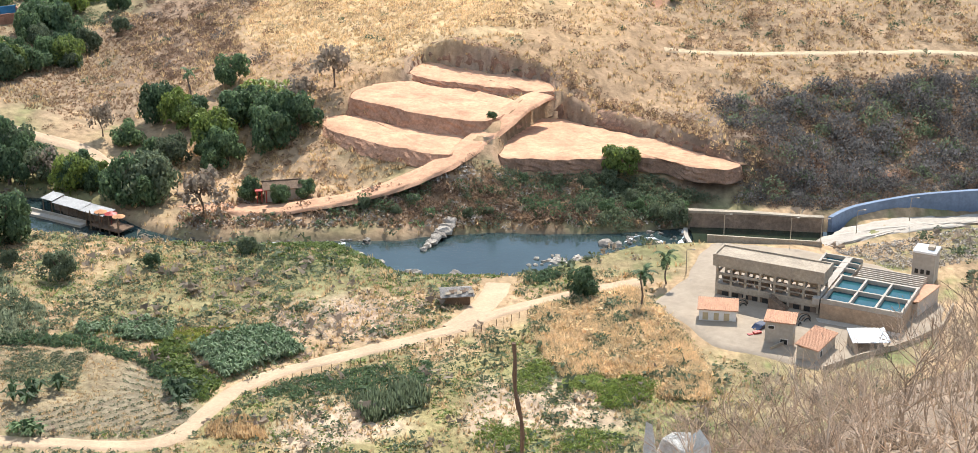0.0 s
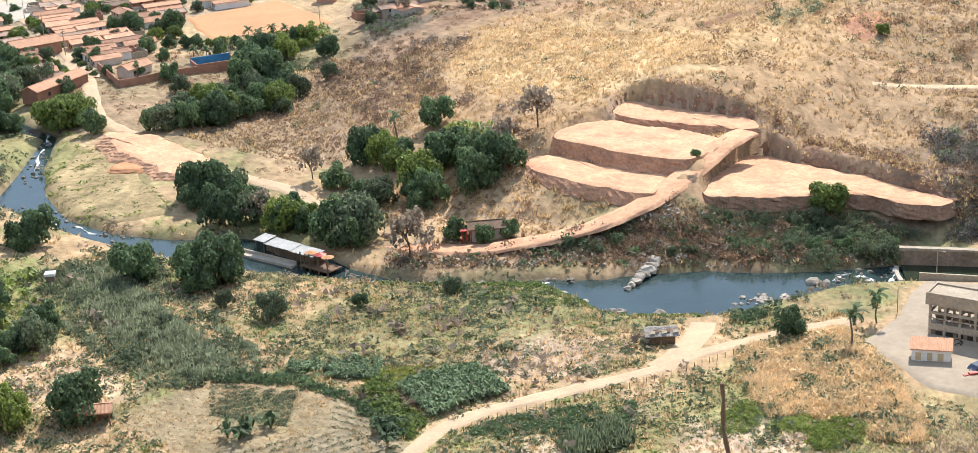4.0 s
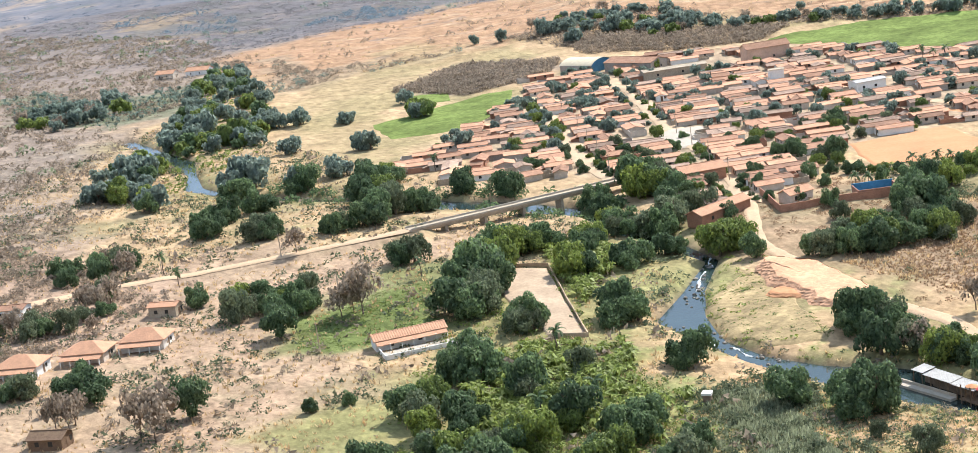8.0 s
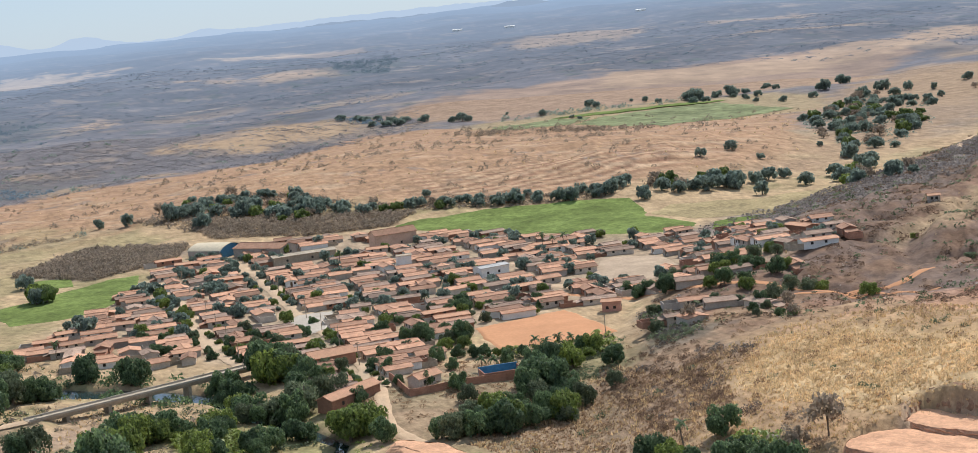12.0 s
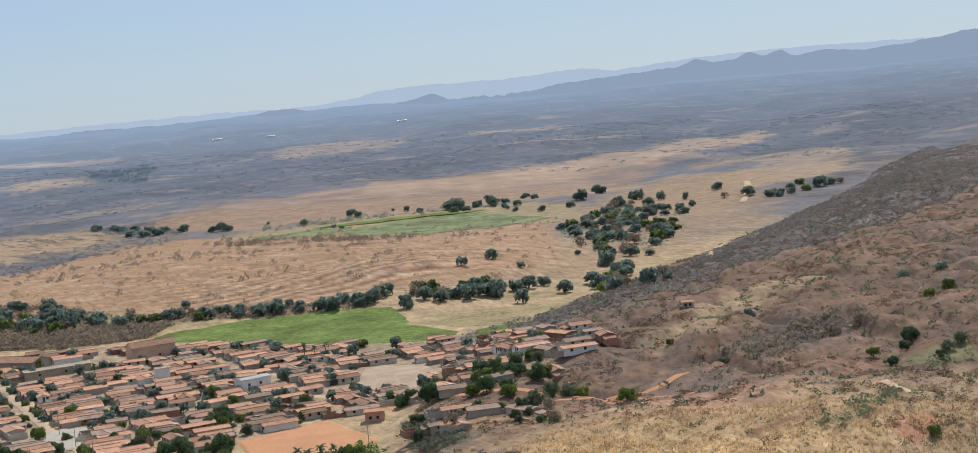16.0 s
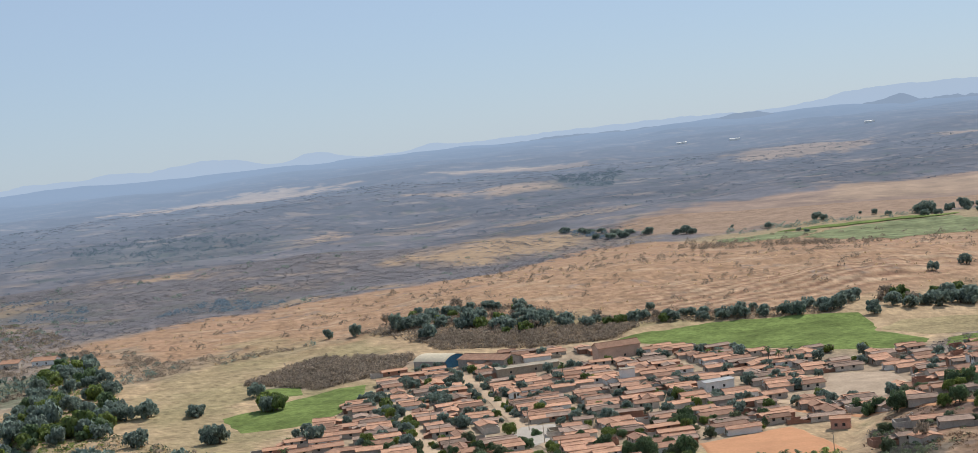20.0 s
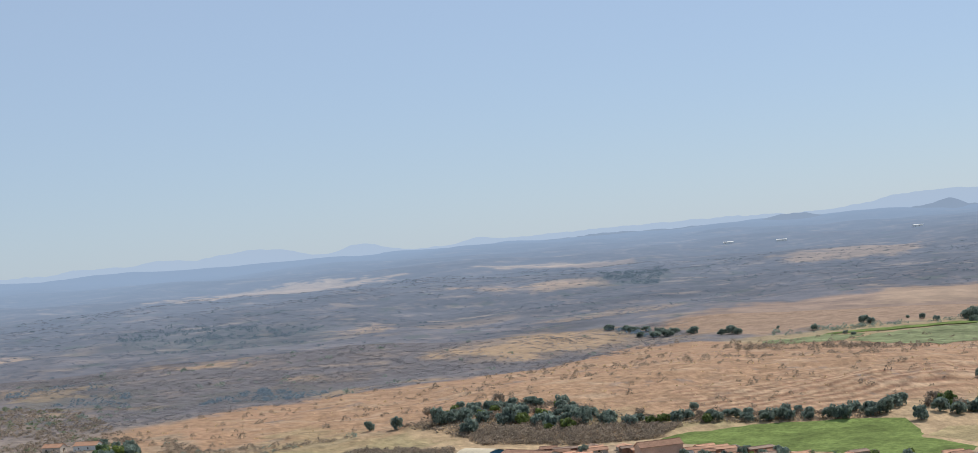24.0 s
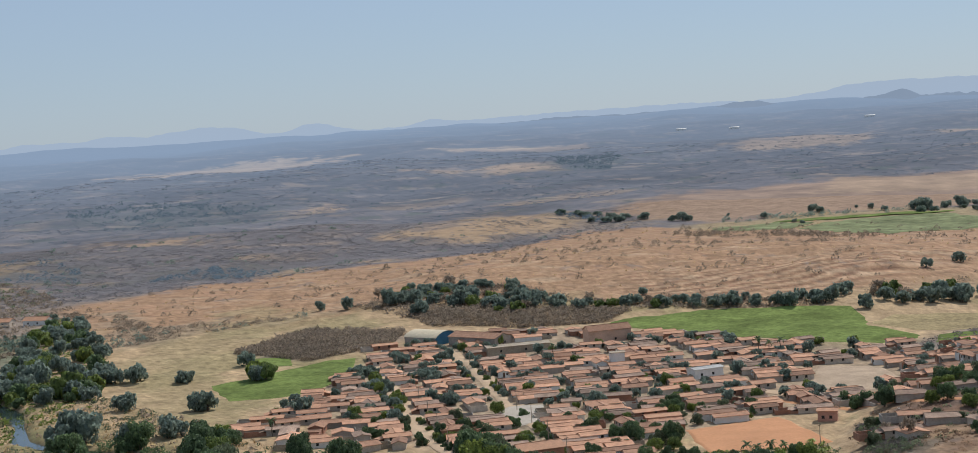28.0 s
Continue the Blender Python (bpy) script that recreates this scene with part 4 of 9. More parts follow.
# ---- terraces cut into the nose of the hill ----
def bench(name, pts, top, drop, slope, label, tread=CUT, side=RISER, parent=None, tilt=0.0):
    """A level bench: a tread with an uneven edge, and an earth face that falls outward all round."""
    pts = np.array(pts, float)
    closed = np.concatenate([pts, pts[:1]])
    run = np.concatenate([[0], np.cumsum(np.hypot(*np.diff(closed, axis=0).T))])
    n = max(24, int(run[-1] / 1.1))
    s = np.linspace(0, run[-1], n, endpoint=False)
    rim = np.stack([np.interp(s, run, closed[:, c]) for c in (0, 1)], 1)
    rim = np.stack([np.convolve(np.concatenate([rim[-2:, c], rim[:, c], rim[:2, c]]), np.ones(5) / 5, "valid") for c in (0, 1)], 1)
    mid = rim.mean(0)
    tan = np.roll(rim, -1, 0) - np.roll(rim, 1, 0)
    out = np.stack([tan[:, 1], -tan[:, 0]], 1) / (np.linalg.norm(tan, axis=1)[:, None] + 1e-9)
    if ((rim - mid) * out).sum() < 0:
        out = -out
    rim = rim + out * (0.6 * waves(rim[:, 0], rim[:, 1], 7, 2.0) + 0.35 * waves(rim[:, 0], rim[:, 1], 2.4, 5.0))[:, None]
    verts, levels = [[*mid, top + tilt * max(0.0, mid[1] - 314)]], 8
    for k in range(1, levels + 1):
        p = mid + (rim - mid) * k / levels
        verts += [[x, y, top + tilt * max(0.0, y - 314) + 0.16 * float(waves(x, y, 5, 1.0)) + 0.10 * float(waves(x, y, 1.9, 3.0)) - (0.3 if k == levels else 0)] for x, y in p]
    faces = [[0, 1 + i, 1 + (i + 1) % n] for i in range(n)]
    for k in range(levels - 1):
        o = 1 + k * n
        faces += [[o + i, o + n + i, o + n + (i + 1) % n, o + (i + 1) % n] for i in range(n)]
    tread_ob = mesh_object(name, verts, faces, tread, parent, True)
    tagged(tread_ob, label, "terrace", kind="structure")
    verts, faces, steps = [], [], 6
    for k in range(steps + 1):
        f = k / steps
        p = rim + out * (slope * drop * f * (1 + 0.15 * waves(rim[:, 0], rim[:, 1], 11, 6.0)) + 0.26 * waves(rim[:, 0] + 2 * k, rim[:, 1] - 1.3 * k, 2.6, 3.0) * (0.1 < f) + 0.03)[:, None]
        verts += [[x, y, top + tilt * max(0.0, y - 314) - 0.2 - drop * f] for x, y in p]
    for k in range(steps):
        o = k * n
        faces += [[o + i, o + n + i, o + n + (i + 1) % n, o + (i + 1) % n] for i in range(n)]
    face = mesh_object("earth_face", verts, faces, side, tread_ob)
    return tread_ob


bench("terrace_1", BENCHES[0], 8.0, 2.4, 0.9, "lowest graded bench of bare orange earth")
bench("terrace_2", BENCHES[1], 11.3, 3.5, 0.55, "middle graded bench of bare orange earth")
bench("terrace_3", BENCHES[2], 12.6, 1.7, 0.6, "upper graded bench of bare orange earth")
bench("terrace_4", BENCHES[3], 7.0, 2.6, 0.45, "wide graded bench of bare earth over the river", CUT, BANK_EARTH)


def cut_bank(name, foot, crest, z_foot, label, reach):
    """A steep cut face between a bench and the slope above it, with a ragged crest that runs into the hillside."""
    foot, crest = smooth_line(foot, 0.7), smooth_line(crest, 0.7)
    n = 110
    k = np.linspace(0, 1, n)
    pick_line = lambda q: np.stack([np.interp(k * (len(q) - 1), np.arange(len(q)), q[:, c]) for c in (0, 1)], 1)
    foot, crest = pick_line(foot), pick_line(crest)
    crest = foot + (crest - foot) * reach
    verts, rows = [], 9
    for i in range(rows):
        f = i / (rows - 2)
        if f <= 1:
            p = foot + (crest - foot) * (f ** 2.2)
            p = p + 0.35 * np.column_stack([waves(p[:, 0] + 7 * i, p[:, 1], 3.5, 3.0), waves(p[:, 0], p[:, 1] + 5 * i, 4.5, 1.0)]) * (0 < f)
            top = np.maximum(land(crest[:, 0], crest[:, 1]) + 0.12 + 0.25 * waves(crest[:, 0], crest[:, 1], 5, 2.0), z_foot)
            z = z_foot - 0.4 + (top - z_foot + 0.4) * f * smooth(k, -0.03, 0.12) * (1 - smooth(k, 0.88, 1.03))
        else:
            p = crest + (crest - foot) * 0.2
            z = land(p[:, 0], p[:, 1]) - 0.7
        verts.append(np.column_stack([p, z]))
    verts = np.concatenate(verts)
    i, j = np.meshgrid(np.arange(rows - 1), np.arange(n - 1), indexing="ij")
    a = (i * n + j).ravel()
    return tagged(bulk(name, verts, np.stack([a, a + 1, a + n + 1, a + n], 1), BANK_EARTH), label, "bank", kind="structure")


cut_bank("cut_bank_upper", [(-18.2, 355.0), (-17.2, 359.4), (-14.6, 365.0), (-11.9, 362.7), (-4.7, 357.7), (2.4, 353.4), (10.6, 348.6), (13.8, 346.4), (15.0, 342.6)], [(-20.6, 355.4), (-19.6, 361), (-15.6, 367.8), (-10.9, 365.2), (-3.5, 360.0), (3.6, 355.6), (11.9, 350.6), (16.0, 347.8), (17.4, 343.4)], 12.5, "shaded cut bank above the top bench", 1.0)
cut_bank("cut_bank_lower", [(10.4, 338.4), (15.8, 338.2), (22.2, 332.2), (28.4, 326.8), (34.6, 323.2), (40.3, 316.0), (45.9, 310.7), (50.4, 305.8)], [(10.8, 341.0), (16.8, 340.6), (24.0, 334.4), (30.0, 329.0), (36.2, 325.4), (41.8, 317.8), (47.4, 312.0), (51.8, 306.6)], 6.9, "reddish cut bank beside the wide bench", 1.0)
line = smooth_line(RAMP, 1.5)
d = np.gradient(line[:, :2], axis=0)
d /= np.linalg.norm(d, axis=1)[:, None] + 1e-9
side = np.stack([-d[:, 1], d[:, 0]], 1)
verts, cols = [], 8
for c, (k, dz) in enumerate(((-1.3, -0.6), (-1.12, -0.12), (-1, 0), (-0.4, 0.03), (0.4, 0.0), (1, 0.02), (1.12, -0.12), (1.3, -0.6))):
    w = (2.25 + 0.25 * smooth(line[:, 2], 4, 10)) * k * (1 + 0.12 * waves(line[:, 0] + 5 * c, line[:, 1], 6, 1.0))
    verts.append(np.column_stack([line[:, :2] + side * w[:, None], line[:, 2] + dz + 0.03]))
verts = np.stack(verts, 1).reshape(-1, 3)
i, j = np.meshgrid(np.arange(len(line) - 1), np.arange(cols - 1), indexing="ij")
a = (i * cols + j).ravel()
ramp = bulk("road_terraces", verts, np.stack([a, a + 1, a + cols + 1, a + cols], 1), CUT)
tagged(ramp, "bare earth ramp climbing to the terraces", "road", kind="structure")

# ---- mountains and hills on the horizon ----
def skyline(name, dist, start, stop, shape, material, label):
    """A range of hills: a rounded ridge on an arc round the viewer. shape gives the height angle for each bearing, in degrees."""
    az = np.arange(start, stop, 0.05)
    bearing, angle = zip(*shape)
    top = np.interp(az, bearing, angle)
    top = np.convolve(np.pad(top, 6, "edge"), np.hanning(13) / np.hanning(13).sum(), "valid")
    top = top + 0.025 * waves(az * 10, az * 0, 9, 2.0) + 0.012 * waves(az * 10, az * 0, 3, 6.0)
    verts, rows = [], 8
    for k in range(rows):
        f = k / (rows - 1)
        r = dist - 260 * (1 - f)
        ang = np.radians(az + 0.3 * (1 - f))
        z = EYE + dist * np.tan(np.radians(-1.1 + (top + 1.1) * f ** 0.8))
        verts.append(np.column_stack([r * np.sin(ang), r * np.cos(ang), z]))
    verts = np.concatenate(verts)
    n = len(az)
    i, j = np.meshgrid(np.arange(rows - 1), np.arange(n - 1), indexing="ij")
    a = (i * n + j).ravel()
    ob = bulk(name, verts, np.stack([a, a + 1, a + n + 1, a + n], 1), material)
    ob.data.polygons.foreach_set("use_smooth", np.ones(len(ob.data.polygons), bool))
    return tagged(ob, label, "hills", kind="structure")


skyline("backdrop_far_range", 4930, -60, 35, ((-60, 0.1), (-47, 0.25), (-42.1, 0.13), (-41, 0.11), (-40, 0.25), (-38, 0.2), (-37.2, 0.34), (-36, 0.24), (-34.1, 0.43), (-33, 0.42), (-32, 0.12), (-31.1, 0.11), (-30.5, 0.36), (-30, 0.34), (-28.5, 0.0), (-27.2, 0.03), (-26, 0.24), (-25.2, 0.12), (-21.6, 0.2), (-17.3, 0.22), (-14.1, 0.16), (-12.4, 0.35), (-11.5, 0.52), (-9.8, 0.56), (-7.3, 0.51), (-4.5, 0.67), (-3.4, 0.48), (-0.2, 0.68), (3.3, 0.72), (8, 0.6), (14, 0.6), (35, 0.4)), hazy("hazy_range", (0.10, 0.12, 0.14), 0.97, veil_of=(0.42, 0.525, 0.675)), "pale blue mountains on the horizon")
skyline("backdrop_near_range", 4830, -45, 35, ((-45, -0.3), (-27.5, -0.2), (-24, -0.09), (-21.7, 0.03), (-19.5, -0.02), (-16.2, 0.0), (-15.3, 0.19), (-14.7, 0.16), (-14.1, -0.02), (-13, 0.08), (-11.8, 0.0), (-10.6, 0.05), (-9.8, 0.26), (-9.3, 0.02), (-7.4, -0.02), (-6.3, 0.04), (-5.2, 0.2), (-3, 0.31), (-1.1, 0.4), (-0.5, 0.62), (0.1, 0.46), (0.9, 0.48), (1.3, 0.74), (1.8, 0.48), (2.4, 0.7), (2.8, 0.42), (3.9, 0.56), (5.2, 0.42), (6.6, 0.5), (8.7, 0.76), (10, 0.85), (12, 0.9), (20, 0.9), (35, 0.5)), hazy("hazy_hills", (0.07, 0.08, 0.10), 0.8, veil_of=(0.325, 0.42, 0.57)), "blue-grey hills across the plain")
# ---- plants ----
rng = np.random.default_rng(7)


def lobes(seed, flat=0.8):
    r = np.random.default_rng(seed)
    lean = r.uniform(0, math.tau)
    out = [(0.08 * math.cos(lean), 0.08 * math.sin(lean), 0.58, 0.50)]
    for k in range(19):
        a, h = k * 2.4 + r.uniform(-0.5, 0.5), r.uniform(0.28, 1.12)
        d = r.uniform(0.34, 0.78) * (1.12 - 0.5 * abs(h - 0.55) * 1.5) * (1 + 0.22 * math.cos(a - lean))
        out.append((d * math.cos(a), d * math.sin(a), h * flat, r.uniform(0.20, 0.37)))
    return out


def leaf_quads(points, normals, sizes, r, aspect=1.0):
    """Bent leaf clumps: two triangles each."""
    n = len(points)
    up = r.normal(size=(n, 3))
    t = np.cross(normals, up)
    t /= np.linalg.norm(t, axis=1)[:, None] + 1e-9
    b = np.cross(normals, t) * aspect
    s = sizes[:, None]
    bend = normals * s * 0.35
    v = np.stack([points - t * s - bend, points - b * s, points + t * s - bend, points + b * s], 1).reshape(-1, 3)
    o = np.arange(n)[:, None] * 4
    tris = np.concatenate([o + [0, 1, 3], o + [1, 2, 3]])
    return v, tris


def crown_mesh(name, seed, material, count=520, leaf=0.115, flat=0.8, airy=0.0, core=True):
    r = np.random.default_rng(seed)
    lob = lobes(seed, flat)
    weight = np.array([l[3] ** 2 for l in lob])
    pick = r.choice(len(lob), count, p=weight / weight.sum())
    d = r.normal(size=(count, 3))
    d[:, 2] = d[:, 2] * 0.8 + 0.25
    d /= np.linalg.norm(d, axis=1)[:, None]
    c = np.array([l[:3] for l in lob])[pick]
    rad = np.array([l[3] for l in lob])[pick] * r.uniform(0.82 - airy, 1.12, count)
    p = c + d * rad[:, None] * (1, 1, 0.85)
    nrm = d + r.normal(size=d.shape) * 0.38
    nrm /= np.linalg.norm(nrm, axis=1)[:, None]
    v, t = leaf_quads(p, nrm, r.uniform(0.7, 1.35, count) * leaf, r)
    if core and airy < 0.2:
        bm = bmesh.new()
        for x, y, z, q in lob:
            bmesh.ops.create_icosphere(bm, subdivisions=1, radius=q * 0.84, matrix=Matrix.Translation((x, y, z)))
        cv = np.array([w.co for w in bm.verts])
        cv += r.normal(size=cv.shape) * 0.03
        bm.verts.ensure_lookup_table()
        ct = np.array([[w.index for w in f.verts] for f in bm.faces]) + len(v)
        bm.free()
        v, t = np.concatenate([v, cv]), np.concatenate([t, ct])
    ob = bulk(name, v, t, material)
    me = ob.data
    bpy.data.objects.remove(ob)
    return me


def tube(bm, a, b, ra, rb, n=6):
    """A tapered limb from a to b."""
    a, b = Vector(a), Vector(b)
    q = (b - a).to_track_quat("Z", "Y")
    r0 = [bm.verts.new(a + q @ Vector((ra * math.cos(k * math.tau / n), ra * math.sin(k * math.tau / n), 0))) for k in range(n)]
    r1 = [bm.verts.new(b + q @ Vector((rb * math.cos(k * math.tau / n), rb * math.sin(k * math.tau / n), 0))) for k in range(n)]
    for k in range(n):
        bm.faces.new((r0[k], r0[(k + 1) % n], r1[(k + 1) % n], r1[k]))
    bm.faces.new(r1)
    bm.faces.new(r0[::-1])


def trunk_mesh(seed, high=0.45):
    r = random.Random(seed)
    bm = bmesh.new()
    tube(bm, (0, 0, -0.15), (0.03, 0.02, high), 0.09, 0.065, 7)
    for k in range(4):
        a = k * 1.57 + r.uniform(-0.4, 0.4)
        tube(bm, (0.03, 0.02, high - 0.06), (0.42 * math.cos(a), 0.42 * math.sin(a), high + 0.42), 0.05, 0.018, 5)
    me = bpy.data.meshes.new("trunk")
    bm.to_mesh(me)
    bm.free()
    me.materials.append(BARK)
    return me


def bare_mesh(seed, levels=4, radius=0.05, start=0.45, material=BARK):
    """A leafless, forking tree about one metre in radius."""
    r = random.Random(seed)
    bm = bmesh.new()

    def grow(p, d, length, rad, level):
        q = p + d * length
        tube(bm, p, q, rad, rad * 0.66, 4)
        if level:
            for _ in range(3 if level > 1 else 2):
                turn = Vector((r.gauss(0, 0.55), r.gauss(0, 0.55), r.gauss(0.12, 0.3)))
                grow(q, (d + turn).normalized(), length * r.uniform(0.6, 0.82), rad * 0.62, level - 1)

    grow(Vector((0, 0, -0.1)), Vector((0.05, 0.02, 1)).normalized(), start, radius, levels)
    me = bpy.data.meshes.new("bare_crown")
    bm.to_mesh(me)
    bm.free()
    me.materials.append(material)
    return me


TRUNKS = [trunk_mesh(k) for k in range(3)]
DARK_CROWNS = [crown_mesh("crown", 10 + k, LEAF, 800, 0.09) for k in range(6)]
FINE_CROWNS = {"dark": [crown_mesh("crown", 110 + k, LEAF, 3000, 0.052, core=False) for k in range(8)], "light": [crown_mesh("crown", 130 + k, LEAF_LIGHT, 2600, 0.054, 0.78, 0.06, False) for k in range(4)], "dusty": [crown_mesh("crown", 150 + k, LEAF_DUSTY, 2500, 0.048, 0.74, 0.12, False) for k in range(4)]}
LIGHT_CROWNS = [crown_mesh("crown", 30 + k, LEAF_LIGHT, 430, 0.13, 0.75) for k in range(4)]
DUSTY_CROWNS = [crown_mesh("crown", 50 + k, LEAF_DUSTY, 420, 0.10, 0.7, 0.12) for k in range(3)]
# leaf colour made paler and greyer, so distance haze is painted into it
LEAF_FAR = mat("haze_pale_leaves", (0.225, 0.28, 0.235), 0.8, 0.2, 0.1, 0.0, 1.0, island=0.35, spec=0.1, through_light=0.65)
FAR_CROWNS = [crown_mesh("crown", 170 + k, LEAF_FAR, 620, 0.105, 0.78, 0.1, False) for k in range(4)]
GREY_CROWNS = [crown_mesh("crown", 70 + k, SCRUB, 420, 0.075, 0.85, 0.4) for k in range(3)]
BARE = [bare_mesh(90 + k) for k in range(3)]
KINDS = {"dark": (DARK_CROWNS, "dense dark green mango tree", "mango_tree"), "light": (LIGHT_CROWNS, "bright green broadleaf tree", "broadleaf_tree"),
         "dusty": (DUSTY_CROWNS, "dusty olive green tree", "olive_green_tree"), "far": (FAR_CROWNS, "haze-paled grey-green broadleaf tree", "broadleaf_tree"), "grey": (GREY_CROWNS, "leafless grey tree with fine twigs", "bare_tree")}


def tree(x, y, radius, kind="dark", where="among dry grass", tall=1.0, lift=0.0, name=""):
    # beyond 600 m trees take the leaves with painted-in haze
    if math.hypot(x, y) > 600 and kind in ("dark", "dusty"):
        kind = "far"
    crowns, look_of, usual = KINDS[kind]
    name = name or usual
    if math.hypot(x, y) < 680 and kind in FINE_CROWNS:
        crowns = FINE_CROWNS[kind]
    k = rng.integers(1000)
    base = new(name)
    base.empty_display_size = 0.5
    base.matrix_world = pose(x, y, ground_z(x, y) + lift - 0.1, 0, 0, float(rng.uniform(0, 360))) @ Matrix.Diagonal((radius, radius, radius * tall * float(rng.uniform(1.2, 1.6)), 1))
    if kind == "grey":
        tr = new("bare_crown", BARE[k % len(BARE)])
    else:
        tr = new("trunk", TRUNKS[k % len(TRUNKS)])
    cr = new("crown", crowns[k % len(crowns)])
    cr.location.z = 0.02 if kind != "grey" else 0.3
    tr.parent = cr.parent = base
    tagged(base, look_of + " " + where, "tree", where)
    return base


def grove(spots, kinds, where):
    for k, (x, y, radius) in enumerate(spots):
        q = max(radius, 1.6) * (1.25 if math.hypot(x, y) < 450 else 1.1)
        if q < 5.4:
            tree(x, y, q, kinds[k % len(kinds)], where)
            continue
        # a wide crown is a stand of several trees grown into one another
        for j in range(3):
            a = k * 1.3 + j * 2.1
            tree(x + 0.4 * q * math.cos(a), y + 0.4 * q * math.sin(a), q * (0.72, 0.62, 0.55)[j], kinds[k % len(kinds)] if j < 2 else "dark" if kinds[k % len(kinds)] != "grey" else "grey", where, 1.05)


GROVE_LANE = ((-183, 512, 4.2), (-171, 504, 4.2), (-167, 508, 5.2), (-145, 483, 2.8), (-170, 486, 3), (-140, 424, 4), (-147, 436, 4.1), (-127, 405, 5), (-121, 399, 4.5), (-121, 427, 3.1), (-128, 459, 8), (-119, 462, 5.6), (-111, 412, 5.1), (-134, 407, 4.2), (-159, 444, 3.3), (-117, 483, 4.9), (-107, 464, 4.7), (-184, 438, 4.7), (-174, 427, 4.1), (-188, 433, 3.7), (-200, 442, 5.7), (-196, 418, 5.5), (-177, 392, 6), (-212, 426, 6.6), (-201, 386, 5.2), (-162, 401, 5.1), (-152, 388, 4.1))
GROVE_BANK = ((-59, 361, 4), (-74, 349, 4.3), (-66, 343, 4.9), (-53, 340, 5.5), (-68, 327, 4.7), (-57, 324, 4.6), (-46, 335, 4.7), (-40, 331, 4), (-58, 331, 4.1), (-78, 336, 3.1), (-100, 329, 4.2), (-83, 313, 4.6), (-69, 304, 5.7), (-124, 441, 7.2), (-110, 409, 5), (-119, 391, 4), (-120, 425, 3.3), (-47, 303, 2.2), (-41, 301, 1.9), (-36, 304, 1.9), (26, 310, 3.5), (16, 253, 2.4), (36, 293, 2.7), (-46, 326, 4))
GREY_BANK = ((-85, 343, 2.8), (-41, 341, 3.4), (-34, 348, 4.2), (-91, 317, 3.3), (-55, 295, 4.3))
GROVE_BEND = ((-121, 433, 7.1), (-111, 409, 5), (-126, 390, 4.9), (-121, 397, 4.1), (-134, 388, 4.9), (-107, 329, 5.9), (-99, 328, 4.1), (-98, 315, 4), (-83, 314, 5.3), (-70, 308, 7), (-92, 281, 6.3), (-107, 284, 4.3), (-166, 336, 5.6), (-222, 370, 7.7), (-207, 337, 7.1), (-187, 324, 4.8), (-181, 289, 5.5), (-215, 462, 9), (-163, 396, 6.8), (-189, 433, 5.6), (-136, 302, 4.7), (-162, 278, 3.9), (-133, 270, 2.5), (-129, 247, 5.2), (-115, 248, 4.5))
GROVE_FIELDS = ((-116, 241, 2), (-96, 222, 4.1), (-106, 218, 3.6), (-147, 234, 6.3), (-135, 232, 4.4), (-148, 250, 5.3), (-129, 260, 5.3), (-165, 259, 5), (-222, 389, 6.2), (-230, 390, 6.3), (-208, 423, 6.5), (-205, 398, 5.3), (-226, 448, 5.9), (-144, 264, 4.3), (-142, 222, 3.8))
GREY_BEND = ((-92, 318, 4), (-191, 417, 8.1), (-194, 368, 5.8))
GROVE_BRIDGE = ((-381, 549, 6.7), (-414, 542, 5.6), (-358, 497, 6.2), (-334, 487, 5.2), (-288, 470, 4.8), (-267, 465, 4.7), (-293, 421, 8), (-294, 438, 7.7), (-288, 444, 6.2), (-302, 411, 5), (-362, 476, 7.6), (-325, 403, 6.6), (-350, 408, 6.8), (-355, 443, 6.6), (-379, 460, 8.1), (-254, 377, 6.7), (-249, 310, 4.3), (-256, 330, 5), (-260, 327, 5), (-272, 321, 4.2), (-294, 333, 3.1), (-213, 350, 8.9), (-207, 332, 7), (-186, 322, 4.5), (-179, 285, 6.8), (-162, 279, 3.9), (-164, 332, 6.3))
GROVE_WEST = ((-269, 259, 6.3), (-233, 255, 4.2), (-327, 304, 4.8), (-212, 457, 7.9), (-192, 417, 6.3), (-223, 442, 5.8), (-201, 412, 5.4), (-433, 459, 7.5), (-455, 495, 9.1), (-445, 458, 7.5), (-507, 596, 8.5), (-464, 570, 8.5), (-500, 568, 8), (-466, 601, 5.9), (-456, 607, 5.9), (-395, 615, 7.1), (-429, 658, 4.6), (-326, 537, 4.9), (-184, 289, 4.8), (-180, 269, 4.6), (-184, 379, 5), (-218, 394, 6.2), (-225, 392, 5.3), (-168, 401, 5.2), (-473, 595, 5.9), (-406, 443, 7))
GREY_WEST = ((-239, 328, 6.4), (-233, 243, 6.4), (-356, 372, 6.1), (-326, 326, 5.4), (-297, 384, 3.8), (-290, 260, 4.6), (-258, 243, 5))
